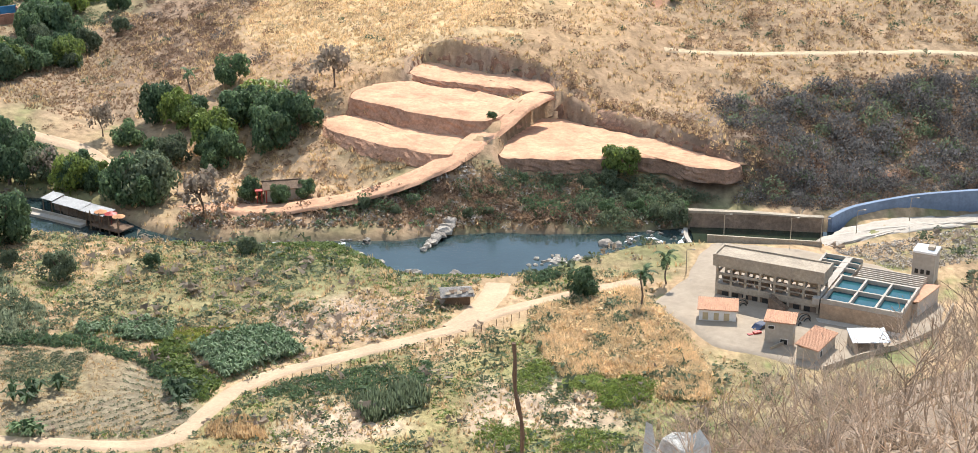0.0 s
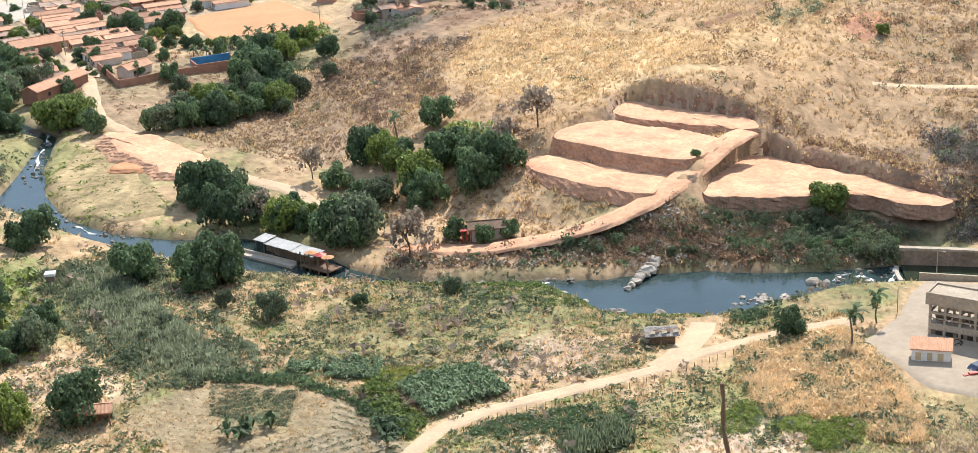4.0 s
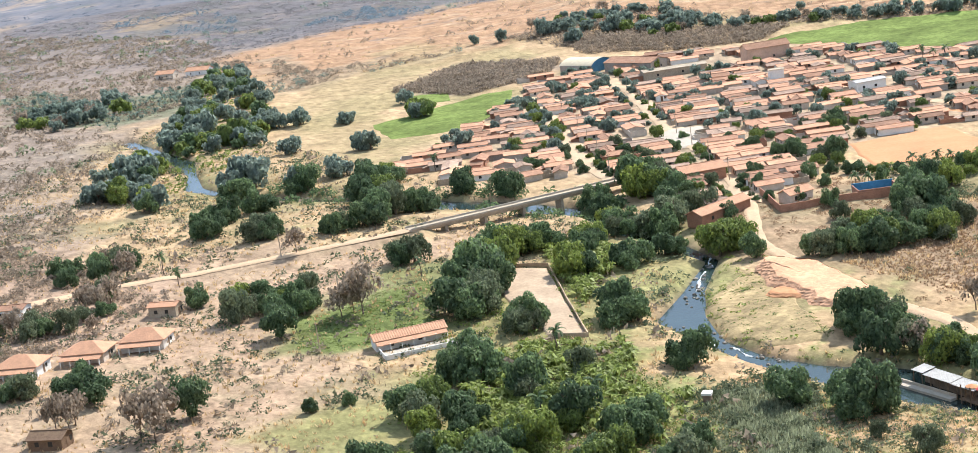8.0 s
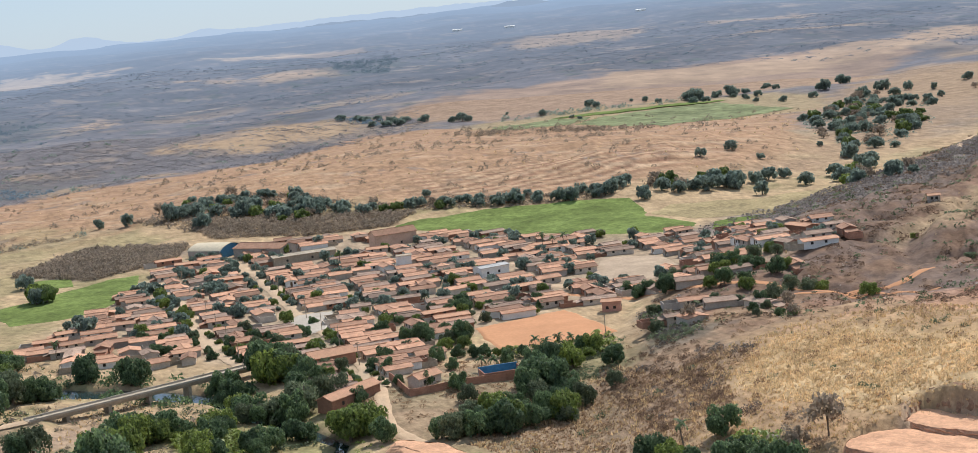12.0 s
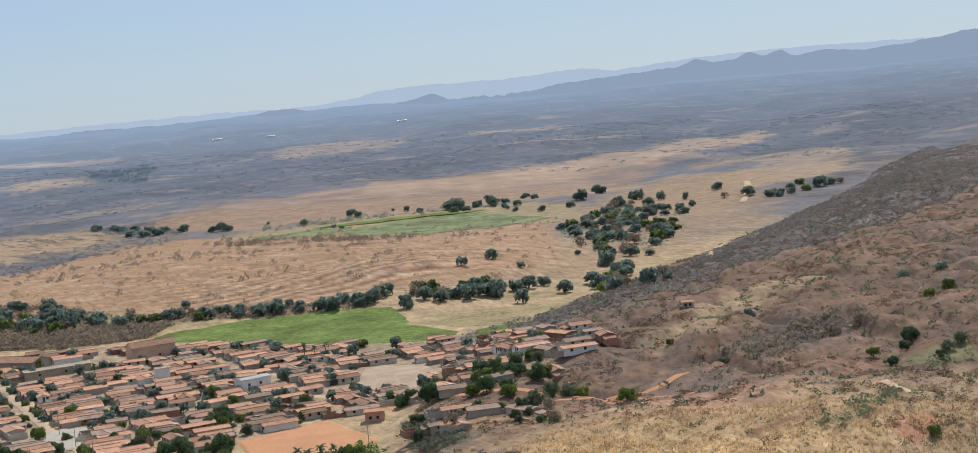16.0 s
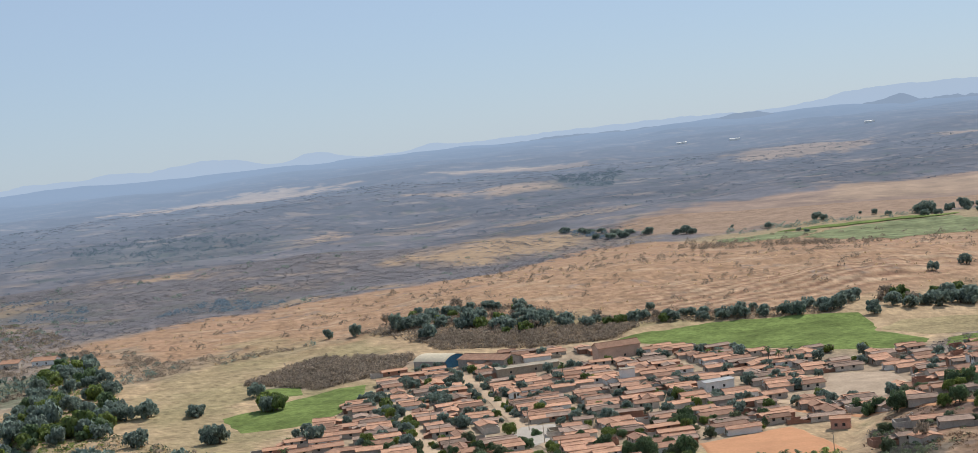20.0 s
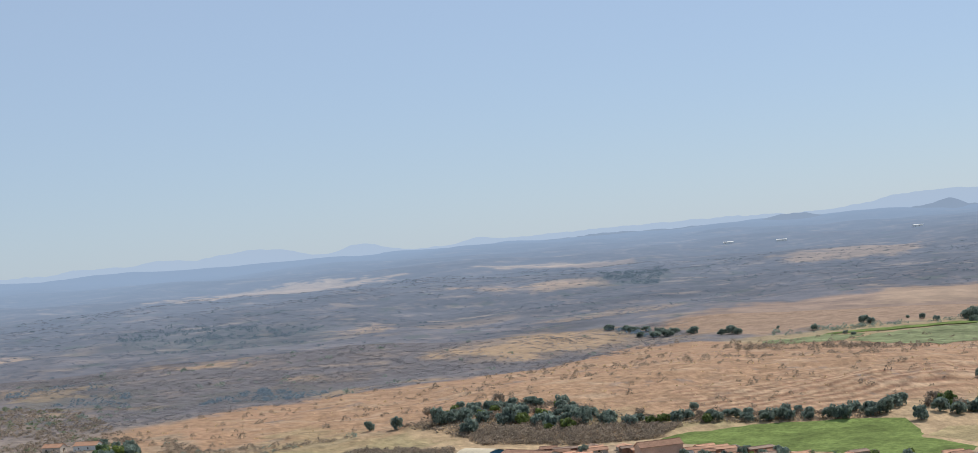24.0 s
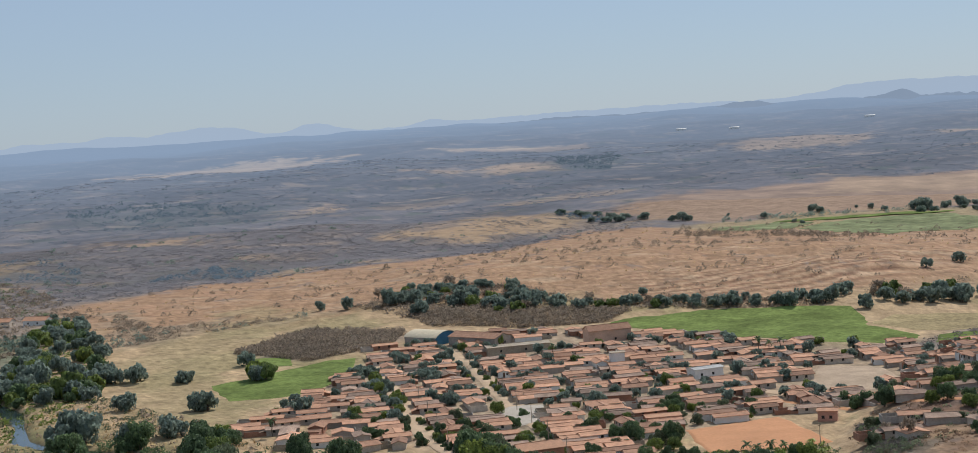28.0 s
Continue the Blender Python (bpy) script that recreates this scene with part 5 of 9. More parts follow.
GROVE_FARTHER = ((-393, 483, 10.9), (-359, 426, 6.5), (-325, 405, 6.6), (-332, 485, 5.7), (-430, 608, 5.1), (-303, 413, 5), (-287, 469, 4.8), (-268, 465, 5.3), (-214, 464, 8), (-204, 456, 5.9), (-488, 831, 3.3), (-469, 830, 4), (-423, 867, 5.6), (-439, 832, 7.3), (-408, 803, 6.1), (-394, 823, 7), (-368, 815, 6.9), (-346, 817, 6.8), (-334, 825, 5.2), (-253, 816, 3), (-293, 849, 2.8), (-233, 818, 5.7), (-203, 817, 6.5), (-186, 826, 6.5), (-163, 811, 4.8), (-123, 848, 7.4), (-105, 826, 4), (-134, 837, 4.9))
GROVE_VALLEY = ((-442, 1551, 3.1), (-222, 1607, 4.4), (-320, 1568, 3.1), (-120, 1619, 12.5), (-93, 1459, 11.2), (-78, 1511, 11.6), (-60, 1338, 10.3), (-77, 1267, 8.8), (-96, 1374, 10.6), (-133, 1539, 11.9), (-72, 1142, 7.9), (-54, 1486, 7.4), (-35, 1351, 7.8), (-50, 1185, 5.9), (-121, 952, 4.1), (-140, 974, 6.8), (-154, 941, 5.5), (-93, 1026, 3.6), (-32, 1473, 5.7), (-25, 1407, 5.4))

grove([(x, y, 0.72 * q) for x, y, q in GROVE_LANE], ("dark", "dusty", "dark", "light"), "by the village lane")
grove(GROVE_BANK, ("dark", "dark", "light", "dark", "dusty", "dark"), "on the river bank")
grove(GREY_BANK, ("grey",), "near the river bank")
grove(GROVE_BEND, ("dark", "dark", "dark", "light", "dusty"), "by the river bend")
grove(GROVE_FIELDS, ("dark", "dark", "light"), "beside the small fields")
grove(GREY_BEND, ("dusty", "dusty", "light"), "at the water's edge")
grove(GROVE_BRIDGE, ("dark", "dark", "dark", "dusty"), "in the dry pasture")
grove(GROVE_WEST, ("dark", "dark", "dusty", "light"), "along the western stream")
grove(GREY_WEST, ("grey", "grey", "dusty"), "on the dry western land")
grove(GROVE_FARTHER, ("dark", "dark", "dusty"), "at the edge of the village fields")
grove([(x, y, 0.62 * q) for x, y, q in GROVE_VALLEY], ("dusty", "dark", "dusty"), "far up the valley")


# ---- scattered plants that nobody could count ----
def clump_template(n, r, kind):
    """Loose triangles in a low dome (bush), upright blades (tuft) or a spray of long leaves (fronds)."""
    tris = []
    for _ in range(n):
        if kind == "bush":
            d = r.normal(size=3)
            d /= np.linalg.norm(d)
            d[2] = abs(d[2])
            c = d * r.uniform(0.6, 1.0)
            e1, e2 = r.normal(size=3), r.normal(size=3)
            s = r.uniform(0.22, 0.42) * min(1.15, math.sqrt(15.0 / n))
            e1, e2 = e1 / np.linalg.norm(e1) * s, e2 / np.linalg.norm(e2) * s
            tris.append([c + e1, c + e2, c - (e1 + e2) * 0.7])
        elif kind == "blades":
            a = r.uniform(0, math.tau)
            c = np.array([math.cos(a), math.sin(a), 0]) * r.uniform(0, 0.7)
            w = np.array([-math.sin(a), math.cos(a), 0]) * r.uniform(0.05, 0.10)
            tip = c + np.array([r.normal() * 0.45, r.normal() * 0.45, r.uniform(0.5, 1.1)])
            tris.append([c - w, c + w, tip])
        elif kind == "tuft":
            a = r.uniform(0, math.tau)
            c = np.array([math.cos(a), math.sin(a), 0]) * r.uniform(0, 0.5)
            w = np.array([-math.sin(a), math.cos(a), 0]) * r.uniform(0.10, 0.22)
            tip = c + np.array([math.cos(a) * r.uniform(-0.1, 0.5), math.sin(a) * r.uniform(-0.1, 0.5), r.uniform(0.6, 1.1)])
            tris.append([c - w, c + w, tip])
        else:
            a = r.uniform(0, math.tau)
            u = np.array([math.cos(a), math.sin(a), 0])
            w = np.array([-math.sin(a), math.cos(a), 0]) * 0.12
            mid = u * r.uniform(0.25, 0.45) + np.array([0, 0, r.uniform(0.7, 1.0)])
            tip = u * r.uniform(0.8, 1.05) + np.array([0, 0, r.uniform(0.45, 0.85)])
            tris += [[np.zeros(3), mid - w, mid + w], [mid - w, tip, mid + w]]
    return np.array(tris)


AVOID = []


def avoid_line(pts, width):
    AVOID.append(("line", np.array(pts, float), width))


def blocked(x, y):
    bad = (river_distance(x, y) < 0.6) & (np.hypot(x, y) < 900)
    for kind, pts, width in AVOID:
        if kind == "line":
            for (x0, y0), (x1, y1) in zip(pts, pts[1:]):
                dx, dy = x1 - x0, y1 - y0
                k = np.clip(((x - x0) * dx + (y - y0) * dy) / (dx * dx + dy * dy), 0, 1)
                bad |= np.hypot(x - x0 - k * dx, y - y0 - k * dy) < width / 2
        else:
            bad |= inside(x, y, pts)
    return bad


def scatter(name, pts, count, size, material, label, kind="bush", n=10, tall=0.8, seed=1, patchy=0.0, grain=25.0, category="plants", free=False, lift=-0.05, rows=0.0, turn=0.0):
    """Many small plants in an area as one mesh."""
    r = np.random.default_rng(seed)
    arr = np.array(pts, float)
    lo, hi = arr.min(0), arr.max(0)
    if rows:
        c, s = math.cos(radians(turn)), math.sin(radians(turn))
        span = np.hypot(*(hi - lo))
        u, v = np.meshgrid(np.arange(-span, span, size[1] * 1.1), np.arange(-span, span, rows))
        u, v = u.ravel() + r.normal(size=u.size) * 0.15, v.ravel() + r.normal(size=u.size) * 0.10
        mid = (lo + hi) / 2
        x, y = mid[0] + u * c - v * s, mid[1] + u * s + v * c
    else:
        x, y = r.uniform(lo[0], hi[0], count * 4), r.uniform(lo[1], hi[1], count * 4)
    keep = inside(x, y, pts)
    if patchy:
        keep &= waves(x, y, grain, seed) + 0.5 * waves(x, y, grain / 3, seed + 2) + r.normal(size=len(x)) * 0.35 > patchy - 0.6
    if not free:
        keep &= ~blocked(x, y)
    x, y = x[keep][:count], y[keep][:count]
    z = land(x, y) + lift
    m = len(x)
    temps = [clump_template(n, r, kind) for _ in range(12)]
    which = r.integers(0, 12, m)
    sz = r.uniform(*size, m) * r.choice([0.7, 1.0, 1.0, 1.3], m)
    a = r.uniform(0, math.tau, m)
    T = np.stack(temps)[which]
    ca, sa = np.cos(a)[:, None, None], np.sin(a)[:, None, None]
    X = (T[..., 0] * ca - T[..., 1] * sa) * sz[:, None, None] + x[:, None, None]
    Y = (T[..., 0] * sa + T[..., 1] * ca) * sz[:, None, None] + y[:, None, None]
    Z = T[..., 2] * (sz * tall * r.uniform(0.8, 1.2, m))[:, None, None] + z[:, None, None]
    v = np.stack([X, Y, Z], -1).reshape(-1, 3)
    ob = bulk(name, v, np.arange(len(v)).reshape(-1, 3), material)
    return tagged(ob, label, category, kind="stuff")


for line_pts, w in (([(-70, 203), (-49, 201), (-44, 204), (-38, 219), (-22, 230), (-5, 241), (8, 251), (30, 262)], 4.2), ([(-6, 240), (-2, 247), (1, 256), (2, 263)], 6),
                    ([(-193, 484), (-168, 429), (-145, 389), (-106, 348), (-70, 312)], 5), ([(-400, 290), (-342, 343), (-305, 371), (-261, 408)], 8.5), ([(-160, 590), (-92, 547), (-47, 524), (-15, 542)], 5),
                    ([(-48, 297), (-27, 303), (-10, 311), (2, 323), (10, 336)], 5.5), ([(-5, 366), (46, 369), (140, 370)], 3.5)):
    avoid_line(line_pts, w)
for area_pts in (*BENCHES, [(-168, 523), (-139, 547), (-116, 511), (-137, 499), (-152, 498)], [(-208, 350), (-217, 374), (-207, 375), (-167, 318), (-177, 318)],
                 [(27, 252), (41, 284), (60, 278), (84, 272), (82, 246), (64, 226), (46, 222), (33, 232)], TOWN, [(62, 278), (62, 292), (100, 312), (100, 296), (80, 284)], [(36, 292), (36, 299), (98, 312), (98, 300)], FALLOW):
    AVOID.append(("area", area_pts, 0))

VALLEY = [(-80, 150), (60, 150), (90, 230), (90, 300), (-10, 300), (-130, 320), (-190, 400), (-330, 500), (-560, 640), (-500, 420), (-330, 240), (-150, 160)]
NEAR_FIELD = [(-110, 180), (40, 180), (40, 262), (-5, 272), (-60, 284), (-120, 300), (-150, 240)]
HILL_FRONT = [(-120, 340), (-40, 300), (60, 300), (150, 320), (160, 480), (60, 480), (-50, 500), (-112, 480)]
HILL_BACK = [(-112, 480), (60, 450), (160, 460), (200, 900), (300, 1500), (110, 1400), (-20, 980), (-100, 727)]
scatter("dry_grass", NEAR_FIELD, 14000, (0.35, 0.8), STRAW, "straw-coloured dry grass in the valley fields", "tuft", 5, 0.8, 2, 0.35)
scatter("weeds", NEAR_FIELD, 9000, (0.3, 0.8), LEAF_LIGHT, "low green weeds in the fields", "bush", 12, 0.45, 3, 0.75, 18)
scatter("olive_weeds", NEAR_FIELD, 6500, (0.35, 1.0), LEAF_DUSTY, "dusty low bushes in the fields", "bush", 14, 0.6, 4, 0.7, 24)
scatter("valley_grass", VALLEY, 14000, (0.5, 1.3), STRAW, "dry grass tufts on the valley floor", "tuft", 5, 0.7, 5, 0.2, 40)
scatter("valley_bushes", VALLEY, 7500, (0.7, 1.9), LEAF_DUSTY, "dusty green bushes on the valley floor", "bush", 18, 0.8, 6, 0.75, 50)
scatter("valley_scrub", VALLEY, 3500, (0.7, 2.2), SCRUB, "leafless grey scrub on the valley floor", "bush", 12, 0.9, 7, 0.75, 60)
scatter("hill_straw", NOSE, 10000, (0.4, 1.1), STRAW, "dry yellow grass on the hill", "tuft", 7, 0.8, 8, 0.1, 20)
scatter("flank_scrub", NOSE_FLANK, 900, (0.5, 1.4), SLOPE_BROWN, "brown dry brush on the flank of the hill", "bush", 40, 0.9, 131, 0.5, 14, free=True)
scatter("flank_thicket", NOSE_FLANK, 60, (0.9, 2.0), THICKET, "grey leafless bushes on the flank of the hill", "bush", 120, 1.0, 132, 0.6, 18, free=True)
scatter("crest_grass", NOSE_CREST, 5000, (0.35, 0.9), GOLD_STRAW, "pale golden grass on the crest of the hill", "tuft", 9, 0.8, 133, 0.1, 16)
scatter("gully_bushes", HUT_GULLY, 90, (0.9, 2.2), LEAF_DUSTY, "dusty bushes in the gully by the huts", "bush", 60, 1.0, 134, 0.2, 10)
scatter("gully_brush", HUT_GULLY, 120, (0.8, 1.8), THICKET, "grey brush in the gully by the huts", "bush", 60, 1.0, 135, free=True)
scatter("hill_left_scrub", HILL_LEFT, 7000, (0.3, 0.75), BROWN_SCRUB, "brown dry grass and scrub on the hillside", "tuft", 9, 0.8, 92, 0.2, 30)
scatter("hill_left_straw", HILL_LEFT, 1500, (0.5, 1.2), STRAW, "dry grass on the hillside", "tuft", 5, 0.8, 93, 0.3, 30)
scatter("hill_scrub", HILL_FRONT, 900, (0.5, 1.4), BROWN_SCRUB, "leafless scrub on the hill", "bush", 36, 0.9, 9, 0.85, 45)
scatter("hill_bushes", HILL_FRONT, 260, (0.6, 1.4), LEAF_DUSTY, "dusty bushes on the hill", "bush", 36, 0.9, 10, 0.7, 35)
scatter("east_scrub", HILL_EAST, 1300, (0.6, 1.8), BROWN_SCRUB, "leafless scrub on the eastern hillside", "bush", 36, 0.9, 96, 0.45, 26)
scatter("east_bushes", HILL_EAST, 420, (0.6, 1.6), LEAF_DUSTY, "dusty bushes on the eastern hillside", "bush", 36, 0.9, 97, 0.7, 22)
scatter("east_straw", HILL_EAST, 2500, (0.4, 1.0), STRAW, "dry grass on the eastern hillside", "tuft", 6, 0.8, 98, 0.3, 20)
scatter("crest_straw", [(-22, 362), (12, 349), (20, 344), (40, 325), (56, 308), (52, 302), (34, 326), (17, 344), (-16, 364)], 1500, (0.35, 0.9), STRAW, "dry grass on the crest of the cut banks", "tuft", 8, 0.9, 73, free=True, lift=0.3)
scatter("crest_scrub", [(14, 344), (20, 348), (44, 326), (60, 308), (52, 304), (34, 326)], 220, (0.5, 1.2), BROWN_SCRUB, "dry scrub on the crest of the cut banks", "bush", 20, 0.9, 74, free=True, lift=0.2)
scatter("terrace_straw", [(-66, 335), (-36, 347), (-31, 320), (-5, 306), (-40, 300), (-64, 312)], 1500, (0.35, 0.9), STRAW, "dry grass beside the terraces", "tuft", 8, 0.8, 71, 0.2, 9)
scatter("terrace_scrub", [(-66, 335), (-36, 347), (-31, 320), (-5, 306), (-40, 300), (-64, 312)], 160, (0.5, 1.3), BROWN_SCRUB, "leafless scrub beside the terraces", "bush", 22, 0.9, 72, 0.6, 9)
scatter("slope_scrub", HILL_BACK, 9000, (0.7, 2.0), SLOPE_BROWN, "leafless scrub on the long slope", "bush", 24, 0.55, 11, 0.85, 40)
scatter("slope_bushes", HILL_BACK, 2200, (0.8, 2.2), LEAF_DUSTY, "dusty bushes on the long slope", "bush", 12, 0.9, 12, 0.75, 60)
scatter("slope_straw", HILL_BACK, 600, (0.7, 1.6), STRAW, "dry grass on the long slope", "tuft", 5, 0.7, 13, 0.3, 50)
DAM_SLOPE = [(50, 341), (72, 350), (130, 360), (130, 310), (97, 306), (80, 299), (62, 295), (50, 300)]
WALL_FOOT = [(47, 299.5), (49, 305), (58, 310), (67, 306), (80, 310), (98, 314), (110, 314), (97, 305), (80, 300.5), (66, 297.5), (52, 299.5)]
scatter("dam_thicket", DAM_SLOPE, 420, (1.2, 3.6), THICKET, "dark leafless thicket above the dam", "bush", 170, 1.15, 14, 0.5, 9)
scatter("dam_brush", DAM_SLOPE, 300, (0.8, 2.4), SLOPE_BROWN, "brown dry brush in the thicket above the dam", "bush", 90, 1.0, 19, 0.4, 8)
scatter("dam_bushes", DAM_SLOPE, 190, (1.0, 2.8), LEAF_DUSTY, "dusty bushes in the thicket above the dam", "bush", 130, 1.1, 15, 0.5, 8)
scatter("wall_thicket", WALL_FOOT, 130, (1.0, 2.3), THICKET, "grey thicket behind the dam wall", "bush", 150, 1.1, 123, 0.2, 6, free=True)
scatter("wall_brush", WALL_FOOT, 150, (0.7, 1.7), SLOPE_BROWN, "brown brush behind the dam wall", "bush", 90, 1.0, 124, free=True)
scatter("wall_greens", WALL_FOOT, 45, (0.8, 1.9), LEAF_DUSTY, "dusty green bushes behind the dam wall", "bush", 120, 1.0, 125, free=True)
scatter("bank_brush", [(-52, 298), (-38, 302), (-16, 302), (2, 305), (27, 303), (34, 293), (2, 292.5), (-22, 294)], 420, (0.7, 1.7), SLOPE_BROWN, "brown brush on the river bank", "bush", 70, 0.9, 126, 0.3, 7)
scatter("bank_shade_bushes", [(-30, 299), (-10, 303), (2, 306), (27, 304), (36, 297), (30, 292.5), (2, 292.5), (-20, 294)], 110, (0.9, 2.1), LEAF, "dark green bushes on the river bank", "bush", 120, 1.1, 127, 0.5, 8)
scatter("bank_thicket", [(19, 307), (39, 304), (39, 297), (31, 290), (21, 289), (17, 300)], 240, (0.8, 1.9), LEAF_DUSTY, "tangled bushes under the terraces", "bush", 90, 1.0, 16, 0.2, 8)
scatter("bank_hedge", [(1, 308.8), (14, 307.8), (27, 309.4), (33, 308.6), (39, 303), (48, 300), (47, 297), (37, 300), (32, 305), (20, 306), (1, 305.5)], 240, (0.7, 1.7), LEAF_DUSTY, "dark bushes along the foot of the wide bench", "bush", 90, 1.0, 105, 0.1, 8)
scatter("rapids_greens", [(-62, 288), (-46, 282.5), (-22, 283), (-17, 278), (-25, 268), (-41, 273), (-58, 280)], 900, (0.3, 0.8), LEAF_LIGHT, "bright green water plants below the rapids", "bush", 16, 0.6, 106, 0.5, 6)
scatter("bank_scrub", [(-60, 296), (-20, 303), (20, 309), (45, 303), (38, 291), (-8, 290), (-34, 289), (-60, 289)], 170, (0.7, 1.7), BROWN_SCRUB, "brown scrub along the far bank", "bush", 20, 1.0, 17, 0.3, 12)
scatter("bank_straw", ROCKY_BANK, 1500, (0.5, 1.1), BROWN_SCRUB, "dry grass on the rocky bank", "tuft", 9, 0.8, 94, 0.3, 9)
scatter("bank_rubble", ROCKY_BANK, 800, (0.4, 1.1), ROCK, "broken brown rock on the far bank", "bush", 12, 0.7, 95, 0.5, 9, category="stones")
scatter("bank_leaves", [(-60, 296), (-20, 299), (-8, 294), (-8, 290), (-34, 289), (-60, 289)], 50, (0.7, 1.5), LEAF, "dark green bushes at the water", "bush", 24, 1.0, 18, 0.9, 10)
scatter("dark_slope_scrub", DARK_SLOPE, 9000, (1.3, 3.0), SLOPE_SCRUB, "grey leafless wood on the valley side", "bush", 22, 0.6, 19, free=True)
scatter("west_wood_scrub", WEST_SCRUB, 1700, (1.3, 2.8), SCRUB, "grey leafless wood beside the village", "bush", 34, 1.0, 20, free=True)
NEAR_PLAIN = [(-1200, 800), (-1250, 1220), (-900, 1500), (-700, 1600), (-560, 1640), (-500, 1480), (-620, 1180), (-740, 900), (-1100, 700)]
FAR_PLAIN = [(-1900, 1300), (-1900, 2600), (-1300, 3000), (300, 2900), (420, 2000), (240, 1800), (-60, 1960), (-330, 2000), (-600, 1850), (-740, 1620), (-1250, 1240)]
scatter("plain_wood", NEAR_PLAIN, 9000, (1.6, 3.4), PLAIN_SCRUB, "grey leafless woods covering the plain", "bush", 20, 0.26, 21, 0.3, 220, free=True)
scatter("plain_trees", NEAR_PLAIN, 260, (2.0, 4.2), LEAF_FAR, "haze-paled green trees scattered over the plain", "bush", 24, 0.9, 22, 1.1, 200, free=True)
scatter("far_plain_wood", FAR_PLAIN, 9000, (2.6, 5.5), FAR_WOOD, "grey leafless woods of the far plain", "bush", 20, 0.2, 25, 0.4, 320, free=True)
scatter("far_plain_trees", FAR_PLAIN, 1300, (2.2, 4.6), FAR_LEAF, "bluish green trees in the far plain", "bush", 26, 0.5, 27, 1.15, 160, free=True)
for k, lot in enumerate(([(-1445, 1780), (-1469, 1939), (-1296, 1924), (-1161, 1887), (-1108, 1725), (-1272, 1742), (-1299, 1671)], [(-1134, 2805), (-1011, 2807), (-899, 2519), (-960, 2422)], [(-1005, 2517), (-940, 2610), (-867, 2400), (-932, 2410)])):
    scatter("far_grove", lot, (260, 90, 70)[k], (2.6, 5.2), FAR_LEAF, "bluish green groves round far farms", "bush", 22, 0.8, 107 + k, 0.5, 90, free=True)
scatter("ridge_bushes", DRY_RIDGE, 620, (1.0, 2.9), SCRUB, "lone leafless bushes on the dry ridge", "bush", 60, 1.2, 23, 0.7, 60, free=True)
scatter("ridge_straw", DRY_RIDGE, 1200, (0.9, 2.0), STRAW, "dry grass on the ridge", "tuft", 5, 0.6, 24, 0.3, 60, free=True)
scatter("strip_scrub", [(-420, 812), (-341, 809), (-285, 806), (-287, 771), (-314, 763), (-384, 765)], 1500, (1.4, 2.8), SCRUB, "grey scrub behind the village", "bush", 34, 0.9, 26, free=True)
REEDS = [(-122, 283), (-113, 291), (-94, 264), (-78, 245), (-75, 236), (-86, 238), (-103, 255)]
REED_EDGE = [(-128, 286), (-110, 297), (-88, 266), (-72, 246), (-70, 233), (-88, 233), (-108, 252)]
scatter("reeds", REEDS, 5200, (0.5, 1.2), CANE, "grey-green tall reeds", "tuft", 12, 1.1, 29, 0.25, 9)
scatter("reed_fringe", REED_EDGE, 2600, (0.4, 1.0), CANE, "grey-green reeds thinning into the field", "tuft", 12, 1.0, 75, 0.65, 10)
scatter("reed_bushes", REED_EDGE, 800, (0.8, 1.7), LEAF_DUSTY, "dusty bushes among the reeds", "bush", 24, 0.9, 42, 0.6, 12)
for k, area_pts in enumerate(([(-218, 394), (-207, 405), (-187, 382), (-185, 362), (-180, 343), (-201, 369)], [(-180, 310), (-154, 312), (-135, 280), (-140, 258), (-165, 265)], [(-56, 358), (-44, 353), (-39, 335), (-47, 329), (-55, 340)])):
    scatter("banana_plants", area_pts, (300, 300, 90)[k], (1.4, 2.6), BANANA, "bright green banana plants with long leaves", "fronds", 15, 1.0, 30 + k, category="banana plants")
scatter("bean_rows", ROW_CROP, 6000, (0.26, 0.42), LEAF_DUSTY, "thin rows of young crops", "bush", 16, 0.9, 35, rows=1.9, turn=35, category="crop", free=True)
scatter("bean_rows", ROW_CROP_SMALL, 3000, (0.26, 0.4), LEAF_DUSTY, "thin rows of young crops", "bush", 16, 0.9, 36, rows=1.8, turn=-30, category="crop", free=True)
scatter("garden_rows", [(-35, 216), (-14, 228), (2, 240), (9, 230), (6, 219), (-8, 215), (-20, 212)], 5000, (0.4, 0.6), LEAF, "rows of low green garden plants", "bush", 9, 0.7, 37, rows=1.8, turn=25, category="crop")
scatter("cassava_plot", [(-47, 233), (-40, 239), (-35, 240), (-29, 231), (-34, 228), (-40, 222)], 1400, (0.6, 1.1), CASSAVA, "dense blue-green crop plot beside the road", "fronds", 11, 1.4, 38, category="crop")
scatter("fallow_weeds", OLIVE_PLOT, 1400, (0.25, 0.6), LEAF_DUSTY, "low dusty weeds in the fallow field", "bush", 12, 0.45, 68, 0.2, 7, free=True)
scatter("fallow_straw", FALLOW, 1500, (0.25, 0.55), STRAW, "dry grass in the fallow field", "tuft", 8, 0.6, 69, 0.5, 9, free=True)
